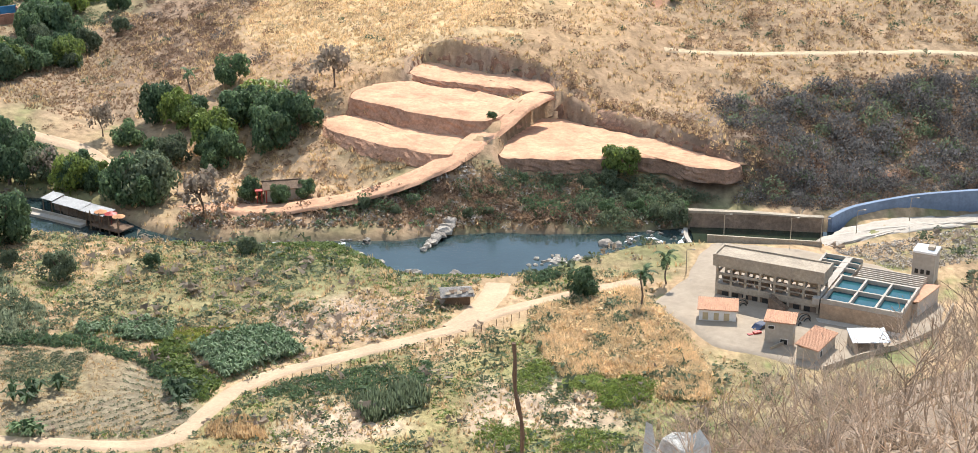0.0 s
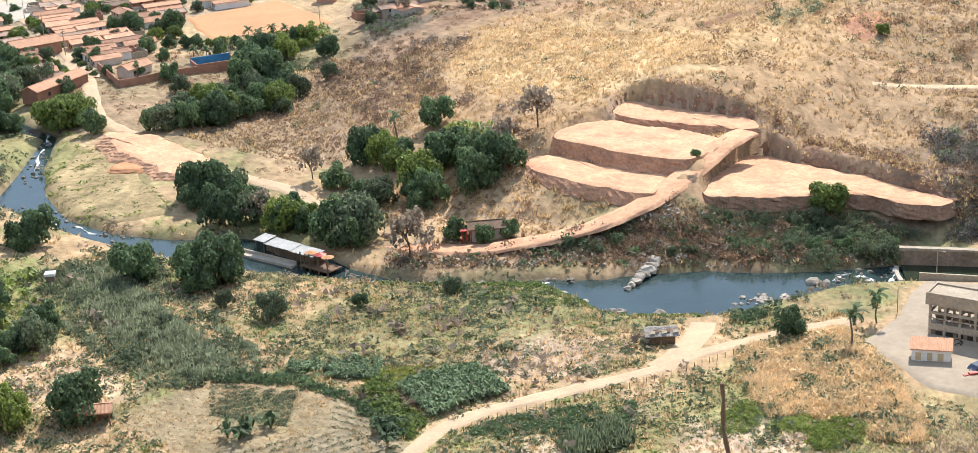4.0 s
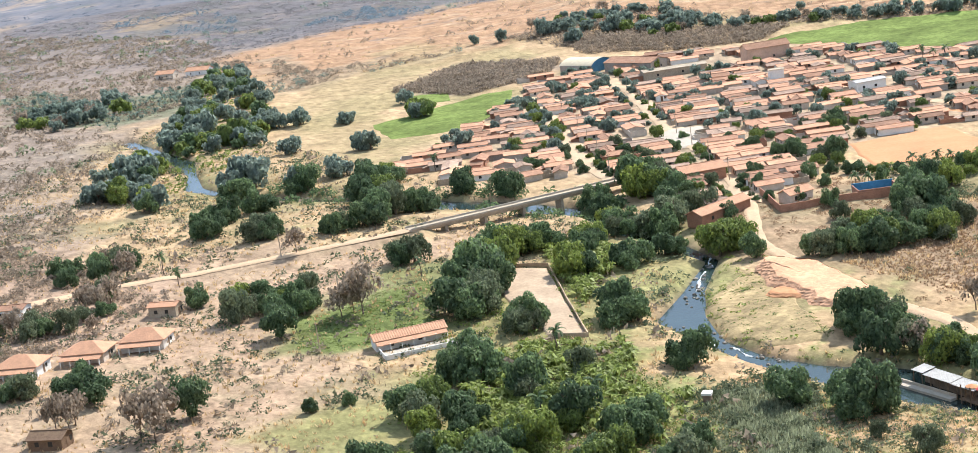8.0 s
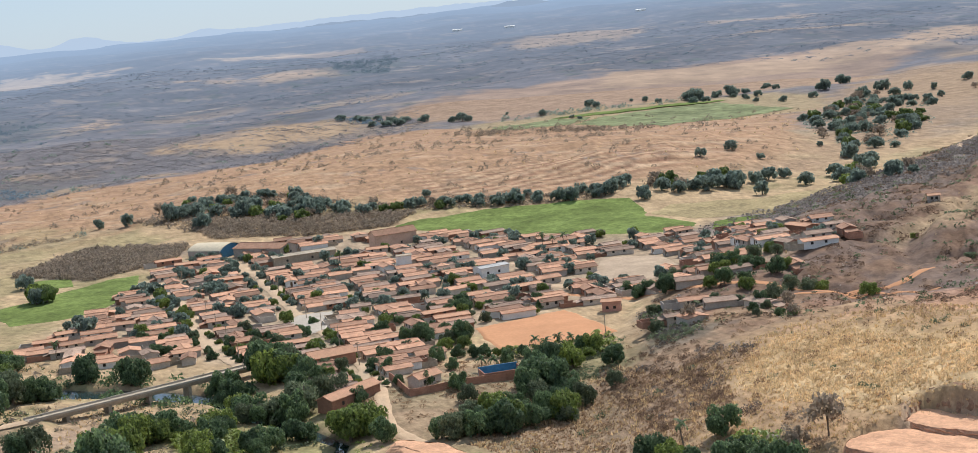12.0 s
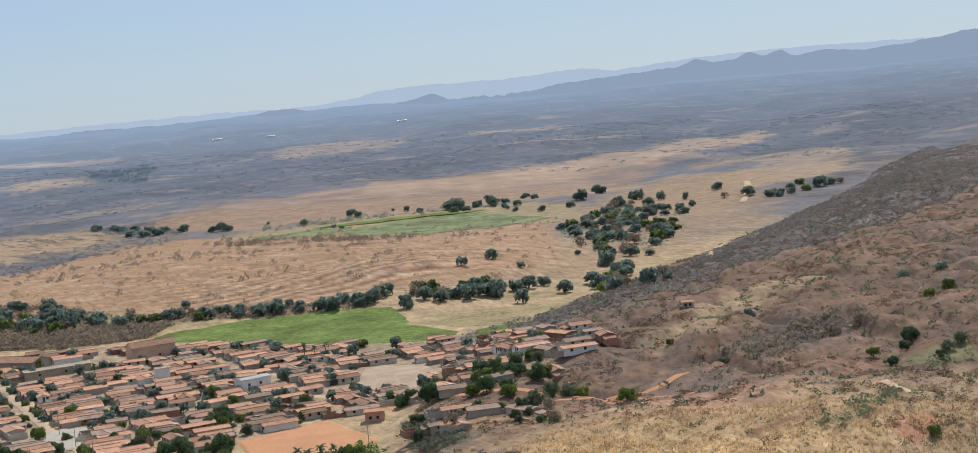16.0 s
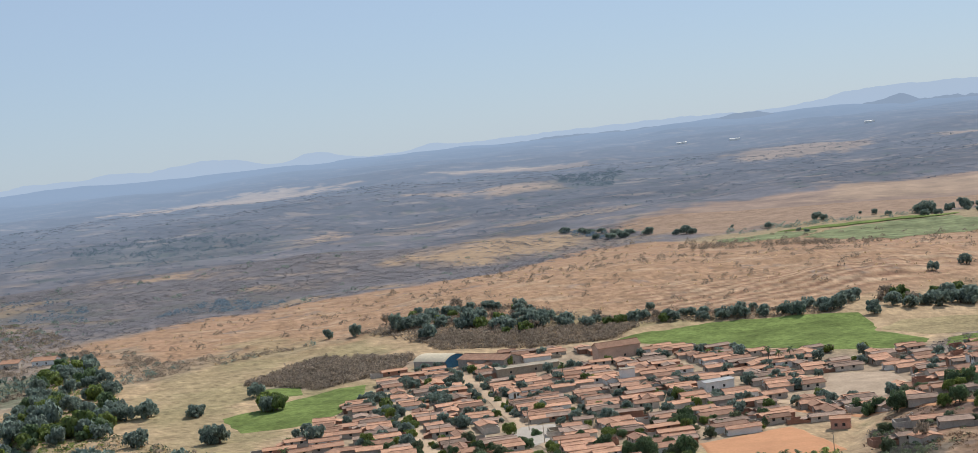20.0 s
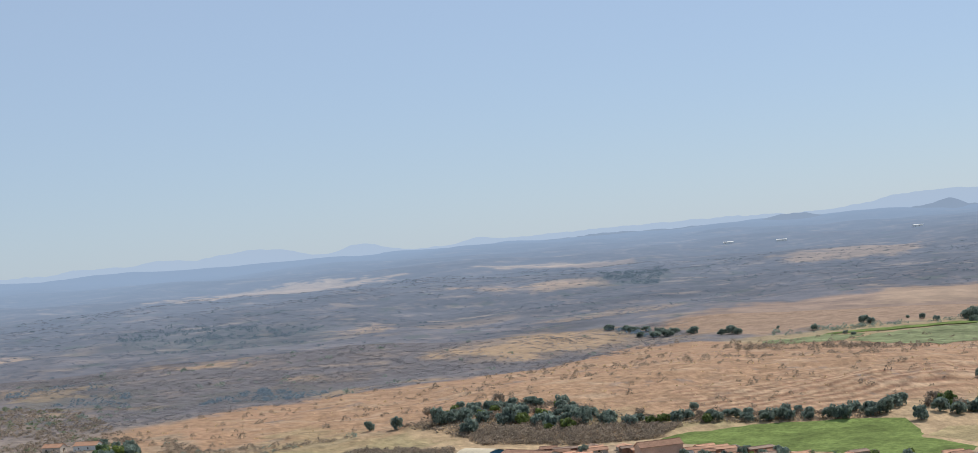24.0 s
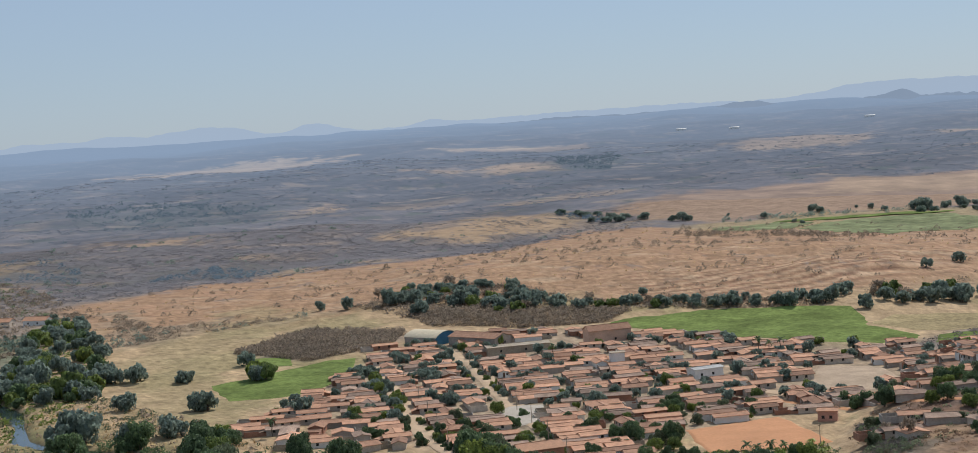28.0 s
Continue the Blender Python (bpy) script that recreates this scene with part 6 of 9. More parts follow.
scatter("cassava_strip", [(-67, 241), (-57, 244), (-51, 243), (-51, 236), (-59, 237), (-65, 238)], 420, (0.6, 1.0), CASSAVA, "blue-green crop beside the hedge", "fronds", 10, 1.2, 50, 0.3, 8, category="crop")
scatter("yellow_weeds", [(-54, 237), (-50, 241), (-42, 241), (-48, 234), (-48, 229)], 700, (0.4, 0.9), mat("yellow_weeds", (0.27, 0.28, 0.06), 0.6, 0.2, 0.3, 0.0, 2.0, island=0.4, through_light=0.45), "yellow-green weeds beside the crop", "bush", 16, 0.6, 51)
scatter("row_bananas", [(-72, 221), (-64, 221), (-64, 215), (-70, 213)], 12, (1.6, 2.4), LEAF, "dark banana plants in the crop field", "fronds", 12, 1.0, 52, free=True, category="banana plants")
scatter("row_bananas", [(-48, 219), (-45, 221), (-44, 212), (-47, 213)], 9, (1.5, 2.3), LEAF, "dark banana plants in the crop field", "fronds", 12, 1.0, 53, free=True, category="banana plants")
scatter("row_bananas", [(-68, 207), (-64, 208), (-63, 204), (-67, 204)], 7, (1.5, 2.3), LEAF, "dark banana plants in the crop field", "fronds", 12, 1.0, 54, free=True, category="banana plants")
scatter("hedge_greens", [(-53, 232), (-49, 238), (-47, 229), (-41, 221), (-42, 214), (-49, 225)], 420, (0.6, 1.3), LEAF_LIGHT, "bright green bushes beside the road", "bush", 26, 0.9, 55)
scatter("garden_bushes", [(-34, 221), (-18, 226), (-9, 229), (-9, 220), (-18, 217), (-33, 216)], 900, (0.4, 0.9), LEAF, "dark green low garden bushes", "bush", 18, 0.7, 56, 0.35, 7)
scatter("green_reeds", [(-20, 214), (-11, 220), (-9, 214), (-17, 208)], 700, (0.7, 1.4), LEAF_DUSTY, "tall green reeds in the garden", "tuft", 12, 1.2, 57, 0.2, 8)
scatter("hollow_bushes", [(16, 219), (21, 222), (25, 219), (24, 214), (18, 211), (16, 214)], 130, (0.7, 1.3), LEAF_LIGHT, "bright green bushes in the hollow", "bush", 60, 0.9, 61, free=True)
scatter("yellow_mound", [(11, 221), (17, 223), (17, 218), (11, 218)], 90, (0.6, 1.1), BANANA, "yellow-green creeper over a mound", "bush", 50, 0.7, 62, free=True)
scatter("ditch_greens", [(4, 223), (8, 229), (10, 223), (7, 217), (4, 217)], 160, (0.5, 1.0), LEAF_LIGHT, "green weeds in the ditch", "bush", 36, 0.7, 63, free=True)
scatter("foot_weeds", [(-2, 207), (6, 205), (19, 205), (18, 199), (-2, 199)], 900, (0.3, 0.7), LEAF_LIGHT, "green weeds at the foot of the hill", "bush", 16, 0.7, 58, 0.55, 8, free=True)
scatter("road_straw", [(-40, 208), (-35, 210), (-31, 203), (-40, 204)], 500, (0.4, 0.9), STRAW, "dry grass beside the road", "tuft", 10, 0.9, 59, free=True)
tree(-75, 263, 3.4, "dusty", "in the dry field")
tree(-44, 276, 2.2, "dusty", "in the dry field")
tree(-60, 268, 1.8, "dark", "in the dry field")
tree(-85, 268, 2.0, "dusty", "in the dry field")
scatter("hedge_low", [(-78, 238), (-63, 237), (-52, 228), (-43, 220), (-40, 215), (-46, 215), (-53, 226), (-77, 233)], 700, (0.6, 1.2), LEAF, "low green hedge round the field", "bush", 22, 0.9, 39)
STRAW_FIELD = [(7, 247), (18, 255), (24, 258), (28, 247), (33, 225), (32, 214), (25, 215), (24, 223), (11, 223), (8, 232)]
scatter("tall_straw", STRAW_FIELD, 7000, (0.5, 1.2), GOLD_STRAW, "tall straw-coloured grass", "blades", 20, 1.0, 40, 0.2, 13)
scatter("straw_bushes", STRAW_FIELD, 420, (0.6, 1.5), LEAF_DUSTY, "dusty bushes among the tall grass", "bush", 30, 0.9, 43, 0.8, 10)
scatter("straw_scrub", STRAW_FIELD, 500, (0.7, 1.6), GOLD_STRAW, "dry golden brush", "bush", 34, 0.9, 44, 0.5, 10)
scatter("fallow_ridges", FALLOW, 9000, (0.3, 0.42), mat("turned_soil", (0.30, 0.215, 0.14), 0.95, 0.2, 0.5, 0.0, 3.0, island=0.25), "low turned ridges of the fallow field", "bush", 6, 0.5, 42, rows=1.25, turn=-14, category="soil", free=True)
for k, lot in enumerate(WOODLOTS):
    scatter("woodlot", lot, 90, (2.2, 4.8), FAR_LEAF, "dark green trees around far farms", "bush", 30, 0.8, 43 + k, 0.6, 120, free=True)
scatter("west_scrub", WEST_WOOD, 5200, (1.4, 3.4), SCRUB, "grey leafless scrub on the western land", "bush", 20, 0.85, 48, 0.3, 90, free=True)
scatter("west_bushes", WEST_WOOD, 500, (1.8, 4.0), LEAF_DUSTY, "dusty trees on the western land", "bush", 24, 0.9, 49, 0.6, 120, free=True)
scatter("west_brown_scrub", WEST_BROWN, 1200, (0.8, 2.2), SCRUB, "brown scrub round the farmhouses", "bush", 34, 0.9, 50, 0.3, 40)
scatter("palm_plantation", [(-782, 735), (-783, 769), (-683, 719), (-659, 741), (-650, 779), (-615, 729), (-590, 661), (-594, 630), (-667, 641)], 420, (1.6, 3.2), LEAF_FAR, "haze-paled grey-green young palms in a plantation", "fronds", 12, 0.9, 112, 0.2, 40, free=True, category="palms")
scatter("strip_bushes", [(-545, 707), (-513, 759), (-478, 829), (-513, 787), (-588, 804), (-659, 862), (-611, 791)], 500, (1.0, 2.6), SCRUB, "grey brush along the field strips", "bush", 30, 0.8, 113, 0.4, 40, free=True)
scatter("strip_trees", [(-545, 707), (-513, 759), (-478, 829), (-513, 787), (-588, 804), (-659, 862), (-611, 791)], 60, (1.8, 3.4), LEAF_FAR, "haze-paled grey-green bushes along the field strips", "bush", 50, 0.9, 114, 0.6, 50, free=True)
scatter("bend_bushes", [(-60, 278), (-80, 287), (-110, 298), (-128, 305), (-150, 330), (-152, 360), (-170, 395), (-200, 428), (-192, 410), (-170, 360), (-166, 335), (-145, 315), (-120, 296), (-90, 284)], 380, (0.7, 1.8), LEAF_DUSTY, "green bushes along the river", "bush", 22, 0.9, 51, 0.3, 12)
scatter("upper_river_trees", [(-200, 428), (-225, 455), (-262, 470), (-300, 474), (-400, 490), (-400, 468), (-340, 452), (-290, 446), (-240, 430), (-205, 405)], 260, (1.5, 3.2), LEAF, "dark green trees over the narrow river", "bush", 36, 1.0, 52, 0.4, 30)


def wood(pts, count, radius, kinds, where, seed, tall=1.0, joined=False):
    """Trees standing close together in an area, each its own thing, or joined where they are too far off to tell apart."""
    r = np.random.default_rng(seed)
    arr = np.array(pts, float)
    lo, hi = arr.min(0), arr.max(0)
    spots = []
    for _ in range(count * 40):
        x, y = r.uniform(lo[0], hi[0]), r.uniform(lo[1], hi[1])
        q = float(r.uniform(*radius))
        if len(spots) < count and inside(x, y, pts) and (math.hypot(x, y) > 900 or river_distance(np.array(x), np.array(y)) > 1) and all(math.hypot(x - a, y - b) > 0.62 * (q + c) for a, b, c in spots):
            spots.append((x, y, q))
            if not joined:
                tree(x, y, q, kinds[len(spots) % len(kinds)], where, tall)
    if joined:
        for kind in sorted(set(kinds)):
            crowns, look_of, name = KINDS[kind]
            vs, ts, total = [], [], 0
            for k, (x, y, q) in enumerate(spots):
                if kinds[(k + 1) % len(kinds)] == kind:
                    for me in (crowns[k % len(crowns)], TRUNKS[k % 3]):
                        co = np.empty(len(me.vertices) * 3)
                        me.vertices.foreach_get("co", co)
                        me.calc_loop_triangles()
                        tri = np.empty(len(me.loop_triangles) * 3, np.int32)
                        me.loop_triangles.foreach_get("vertices", tri)
                        vs.append(co.reshape(-1, 3) * (q, q, q * tall * r.uniform(1.1, 1.45)) + (x, y, ground_z(x, y) - 0.1))
                        ts.append(tri.reshape(-1, 3) + total)
                        total += len(me.vertices)
            ob = bulk("far_" + kind + "_trees", np.concatenate(vs), np.concatenate(ts), crowns[0].materials[0])
            tagged(ob, look_of.replace("tree", "trees") + " " + where, "trees", kind="stuff")


MIX = ("far", "far", "grey", "far", "far", "light", "far")
wood([(-456, 844), (-475, 881), (-440, 885), (-426, 898), (-386, 887), (-357, 854), (-323, 815), (-345, 797)], 70, (2.8, 5.2), MIX, "in the belt behind the village", 1, joined=True)
wood([(-321, 805), (-288, 810), (-234, 814), (-188, 818), (-188, 838), (-238, 835), (-292, 829), (-328, 828)], 34, (2.5, 4.5), MIX, "along the irrigated field", 2, joined=True)
wood([(-189, 834), (-168, 840), (-150, 829), (-135, 842), (-112, 867), (-103, 881), (-124, 884), (-154, 858), (-191, 855)], 20, (3, 6), MIX, "along the irrigated field", 3, joined=True)
wood([(-102, 873), (-51, 798), (-23, 776), (-31, 832), (-60, 896), (-104, 887)], 16, (3, 5.5), MIX, "where the valley narrows", 4, joined=True)
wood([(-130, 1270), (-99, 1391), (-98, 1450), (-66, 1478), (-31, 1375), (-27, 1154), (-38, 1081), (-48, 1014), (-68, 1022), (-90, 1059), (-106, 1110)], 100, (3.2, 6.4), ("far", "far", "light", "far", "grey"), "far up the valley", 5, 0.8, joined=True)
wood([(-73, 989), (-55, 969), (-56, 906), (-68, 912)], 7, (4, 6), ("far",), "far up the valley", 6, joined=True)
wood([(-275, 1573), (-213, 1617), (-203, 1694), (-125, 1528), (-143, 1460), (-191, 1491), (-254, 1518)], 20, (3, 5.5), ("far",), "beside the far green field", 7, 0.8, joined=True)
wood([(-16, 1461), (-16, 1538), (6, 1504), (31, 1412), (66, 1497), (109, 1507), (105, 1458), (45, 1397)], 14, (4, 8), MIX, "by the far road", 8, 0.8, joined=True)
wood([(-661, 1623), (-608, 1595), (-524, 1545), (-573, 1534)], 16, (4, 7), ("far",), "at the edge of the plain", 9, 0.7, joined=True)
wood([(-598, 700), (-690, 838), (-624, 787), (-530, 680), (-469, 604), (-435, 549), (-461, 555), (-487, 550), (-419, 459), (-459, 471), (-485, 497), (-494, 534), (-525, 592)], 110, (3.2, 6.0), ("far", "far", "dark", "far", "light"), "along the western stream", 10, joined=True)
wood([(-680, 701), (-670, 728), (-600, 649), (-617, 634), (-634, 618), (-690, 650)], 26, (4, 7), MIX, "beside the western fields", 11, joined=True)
wood([(-340, 476), (-334, 492), (-313, 475), (-295, 447), (-291, 417), (-313, 435)], 9, (4, 6.5), ("dark", "dark", "light"), "near the bridge", 12)
wood([(-280, 326), (-284, 343), (-270, 353), (-252, 334), (-264, 322)], 11, (2.5, 4.2), ("dark", "light", "dark", "dusty"), "behind the farmhouses", 13)
wood([(-372, 313), (-328, 295), (-338, 346), (-367, 344), (-380, 374), (-347, 376), (-300, 299)], 18, (2.5, 4.5), ("dark", "grey", "dusty", "dark"), "round the farmhouses", 14)
wood([(-130, 395), (-110, 440), (-95, 430), (-110, 385)], 8, (3.0, 4.5), ("dark", "dusty"), "at the foot of the hill", 16)
scatter("field_hedge", [(-430, 1335), (-330, 1330), (-255, 1270), (-230, 1235), (-290, 1260), (-400, 1290)], 170, (1.6, 3.6), SCRUB, "grey leafless bushes below the far field", "bush", 50, 1.1, 121, 0.4, 40, free=True)
scatter("field_bushes", [(-440, 1520), (-330, 1545), (-250, 1560), (-250, 1535), (-330, 1515), (-430, 1480)], 70, (1.6, 3.6), LEAF_FAR, "haze-paled grey-green bushes along the far field", "bush", 60, 1.1, 122, 0.4, 40, free=True)
for x, y, q in ((-480, 1523, 6.5), (-472, 1515, 5.0), (-490, 1520, 4.6), (-397, 1518, 4.4), (-358, 1550, 6.2), (-350, 1544, 4.5), (-254, 1552, 8.5), (-262, 1560, 7.0), (-223, 1574, 7.2), (-235, 1570, 5.5), (-305, 1565, 3.6), (-290, 1550, 3.8), (-352, 1452, 2.6), (-338, 1420, 2.6)):
    tree(x, y, q, "far", "beside the far field", 0.85)
scatter("valley_undergrowth", [(-130, 1270), (-99, 1391), (-98, 1450), (-66, 1478), (-31, 1375), (-27, 1154), (-38, 1081), (-48, 1014), (-68, 1022), (-90, 1059), (-106, 1110)], 200, (1.4, 2.8), LEAF_FAR, "haze-paled bushes under the valley trees", "bush", 16, 0.7, 45, free=True)
scatter("belt_undergrowth", [(-475, 840), (-440, 895), (-386, 890), (-320, 830), (-188, 840), (-188, 816), (-320, 803), (-400, 784)], 1100, (1.4, 3.0), SCRUB, "grey leafless brush in the tree belt", "bush", 18, 0.8, 46, free=True)
scatter("stream_undergrowth", [(-598, 700), (-690, 838), (-624, 787), (-530, 680), (-435, 549), (-419, 459), (-459, 471), (-494, 534), (-525, 592)], 1500, (1.2, 2.8), LEAF_LIGHT, "green bushes along the western stream", "bush", 18, 0.8, 47, 0.3, 40, free=True)
scatter("bend_weeds", [(-152, 345), (-150, 370), (-141, 371), (-126, 345), (-111, 325), (-123, 318), (-140, 328)], 700, (0.3, 0.9), LEAF_LIGHT, "green grass inside the river bend", "bush", 14, 0.5, 48, 0.5, 12, free=True)
scatter("river_edge_weeds", [(-230, 430), (-160, 385), (-150, 330), (-100, 300), (-70, 285), (-78, 300), (-130, 330), (-146, 366), (-150, 395), (-215, 450)], 900, (0.5, 1.3), LEAF_LIGHT, "green weeds along the water", "bush", 16, 0.7, 49, 0.5, 14)
scatter("meadow_grass", [(-239, 302), (-254, 324), (-245, 338), (-243, 350), (-232, 363), (-218, 338), (-211, 323), (-220, 309), (-228, 301)], 2600, (0.3, 0.8), LEAF_LIGHT, "green meadow grass beside the long house", "bush", 10, 0.35, 64, 0.3, 16)
scatter("orchard_bananas", [(-174, 277), (-155, 279), (-141, 265), (-145, 253), (-161, 252)], 230, (1.4, 2.5), BANANA, "bright green banana plants among mango trees", "fronds", 15, 1.0, 65, category="banana plants")
scatter("orchard_bushes", [(-205, 400), (-180, 340), (-150, 300), (-110, 240), (-150, 210), (-190, 270), (-215, 350)], 1300, (0.6, 1.6), LEAF_LIGHT, "green undergrowth in the orchard", "bush", 18, 0.8, 66, 0.55, 22)
scatter("hill_rubble", HILL_BACK, 1500, (0.4, 1.3), ROCK, "loose brown stones on the long slope", "bush", 8, 0.6, 67, 0.7, 40, category="stones")
for x, y, q in ((7, 307, 1.1), (14, 307, 1.3), (20, 306, 1.5), (24, 307, 2.4), (26, 305, 1.8), (29, 296, 1.9), (23, 296, 2.1), (18, 296, 1.6), (0, 295, 1.4), (-4, 294, 1.3), (32, 294, 1.7), (37, 296, 2.0), (-24, 296, 1.5), (-18, 294, 1.3), (28, 300, 2.2)):
    tree(x, y, q, ("dusty", "dark")[int(x) % 2], "on the rocky bank", 1.0, name="bank_bush")
scatter("slope_clumps", HILL_BACK, 1900, (1.1, 2.6), SLOPE_BROWN, "thick brown scrub in the folds of the slope", "bush", 40, 0.75, 77, 0.95, 34)
scatter("slope_dark_clumps", HILL_BACK, 700, (1.0, 2.4), LEAF_DUSTY, "dusty green bushes in the folds of the slope", "bush", 26, 0.9, 78, 1.0, 30)
scatter("nose_clumps", HILL_FRONT, 200, (0.7, 1.7), BROWN_SCRUB, "brown bushes on the hill's nose", "bush", 44, 0.9, 79, 0.9, 22)
for x, y, q in ((-35, 518, 3.6), (-64, 512, 4.2), (-75, 530, 3.4), (-55, 529, 3.2), (-50, 529, 3.0), (59, 554, 3.4), (56, 549, 2.4), (72, 603, 2.4), (71, 678, 3.0), (87, 681, 3.0), (83, 636, 3.2), (7, 617, 2.6),
                (-52, 605, 3.0), (-58, 618, 3.4), (-23, 594, 1.8), (44, 527, 2.2), (49, 516, 2.4), (67, 525, 2.6), (72, 532, 2.8), (64, 518, 2.2), (47, 404, 2.0), (-4, 558, 2.4)):
    tree(x, y, q, ("dusty", "dark", "dusty", "light")[(x + y) % 4], "on the long slope", 0.95, name="slope_bush")
scatter("gully_scrub", [(3, 560), (13, 546), (33, 570), (50, 583), (47, 596), (29, 593)], 260, (1.0, 2.2), SCRUB, "grey leafless scrub in the gully", "bush", 20, 1.0, 101)
scatter("gully_bushes", [(18, 414), (25, 408), (38, 433), (45, 460), (40, 462), (27, 433)], 150, (0.7, 1.6), LEAF_DUSTY, "dusty bushes along the cutting", "bush", 22, 0.9, 102, 0.5, 10)
for x, y, q in ((-172, 232, 5.0), (-166, 226, 4.6), (-161, 241, 4.8), (-155, 238, 5.4), (-149, 231, 4.6), (-143, 229, 4.4), (-158, 229, 4.2), (-152, 246, 3.4), (-146, 241, 3.6), (-165, 243, 3.8), (-182, 262, 4.2), (-177, 259, 4.6), (-172, 253, 4.0), (-174, 244, 1.4), (-206, 262, 2.0), (-200, 268, 1.8)):
    tree(x, y, q, ("dark", "light", "dusty", "light")[(x + y) % 4], "in the orchard below the long house", 1.0)
scatter("orchard_palms", [(-178, 228), (-168, 246), (-152, 252), (-138, 240), (-140, 226)], 130, (1.4, 2.6), BANANA, "banana plants and young palms among fruit trees", "fronds", 15, 1.0, 103, category="banana plants")
scatter("orchard_floor", [(-182, 226), (-170, 250), (-150, 256), (-134, 240), (-138, 224)], 420, (0.6, 1.6), LEAF_LIGHT, "green undergrowth below the fruit trees", "bush", 18, 0.8, 104, 0.5, 12)
ORCHARD = [(-194, 306), (-169, 301), (-141, 296), (-122, 279), (-111, 248), (-130, 248), (-132, 237), (-149, 226)]
wood(ORCHARD, 11, (2.2, 4.2), ("dark", "dark", "dusty", "light"), "in the riverside orchard", 19)
scatter("orchard_thicket", ORCHARD, 300, (0.7, 1.7), LEAF_LIGHT, "green bushes crowding the orchard", "bush", 60, 0.9, 110, 0.5, 14)
scatter("orchard_greens", ORCHARD, 240, (1.3, 2.3), BANANA, "bright green banana plants in the orchard", "fronds", 15, 1.0, 111, 0.4, 16, category="banana plants")
# ---- buildings ----
def box(bm, x0, x1, y0, y1, z0, z1):
    v = [bm.verts.new(p) for p in ((x0, y0, z0), (x1, y0, z0), (x1, y1, z0), (x0, y1, z0), (x0, y0, z1), (x1, y0, z1), (x1, y1, z1), (x0, y1, z1))]
    for f in ((0, 3, 2, 1), (4, 5, 6, 7), (0, 1, 5, 4), (1, 2, 6, 5), (2, 3, 7, 6), (3, 0, 4, 7)):
        bm.faces.new([v[k] for k in f])


def slab(bm, corners, thick):
    """A thin sloping plate from four corners of its upper side."""
    top = [bm.verts.new(c) for c in corners]
    low = [bm.verts.new((c[0], c[1], c[2] - thick)) for c in corners]
    bm.faces.new(top)
    bm.faces.new(low[::-1])
    n = len(corners)
    for k in range(n):
        bm.faces.new((top[k], low[k], low[(k + 1) % n], top[(k + 1) % n]))


def finish(bm, name, material, parent, label=""):
    bmesh.ops.recalc_face_normals(bm, faces=bm.faces[:])
    return part(name, bm, material, parent, label)


def boxes(name, material, parent, *sizes, label=""):
    bm = bmesh.new()
    for s in sizes:
        box(bm, *s)
    return finish(bm, name, material, parent, label)


def thing(name, x, y, turn, label, category, group="", z=None, scale=1.0):
    ob = new(name)
    ob.empty_display_size = 0.5
    ob.matrix_world = pose(x, y, ground_z(x, y) + 0.05 if z is None else z, 0, 0, turn) @ Matrix.Scale(scale, 4)
    return tagged(ob, label, category, group)


def gable_wall(bm, lx, ly, h, rise):
    """Walls with gable ends; the ridge runs along x."""
    x, y = lx / 2, ly / 2
    ring = [[bm.verts.new((sx * x, sy * y, z)) for sx, sy in ((-1, -1), (1, -1), (1, 1), (-1, 1))] for z in (-0.6, h)]
    apex = [bm.verts.new((-x, 0, h + rise)), bm.verts.new((x, 0, h + rise))]
    a, b = ring
    bm.faces.new((a[0], a[1], b[1], b[0]))
    bm.faces.new((a[2], a[3], b[3], b[2]))
    bm.faces.new((a[1], a[2], b[2], apex[1], b[1]))
    bm.faces.new((a[3], a[0], b[0], apex[0], b[3]))


def gable_roof(bm, lx, ly, h, rise, over=0.45, thick=0.14, strips=0):
    x, y, drop = lx / 2 + over, ly / 2 + over, rise * over / (ly / 2)
    slab(bm, [(-x, 0, h + rise + thick), (x, 0, h + rise + thick), (x, -y, h - drop + thick), (-x, -y, h - drop + thick)], thick)
    slab(bm, [(x, 0, h + rise + thick), (-x, 0, h + rise + thick), (-x, y, h - drop + thick), (x, y, h - drop + thick)], thick)
    box(bm, -x, x, -0.14, 0.14, h + rise + thick - 0.02, h + rise + thick + 0.12)
    if strips:
        # one rippled sheet of tile courses on each slope
        for sy in (-1, 1):
            rows = []
            for k in range(4 * strips + 1):
                px, up = -x + k * 2 * x / (4 * strips), 0.05 + 0.05 * (k % 4 in (1, 2))
                rows.append([bm.verts.new((px, 0, h + rise + thick + up)), bm.verts.new((px, sy * y, h - drop + thick + up))])
            for p, q in zip(rows, rows[1:]):
                bm.faces.new((p[0], q[0], q[1], p[1]))


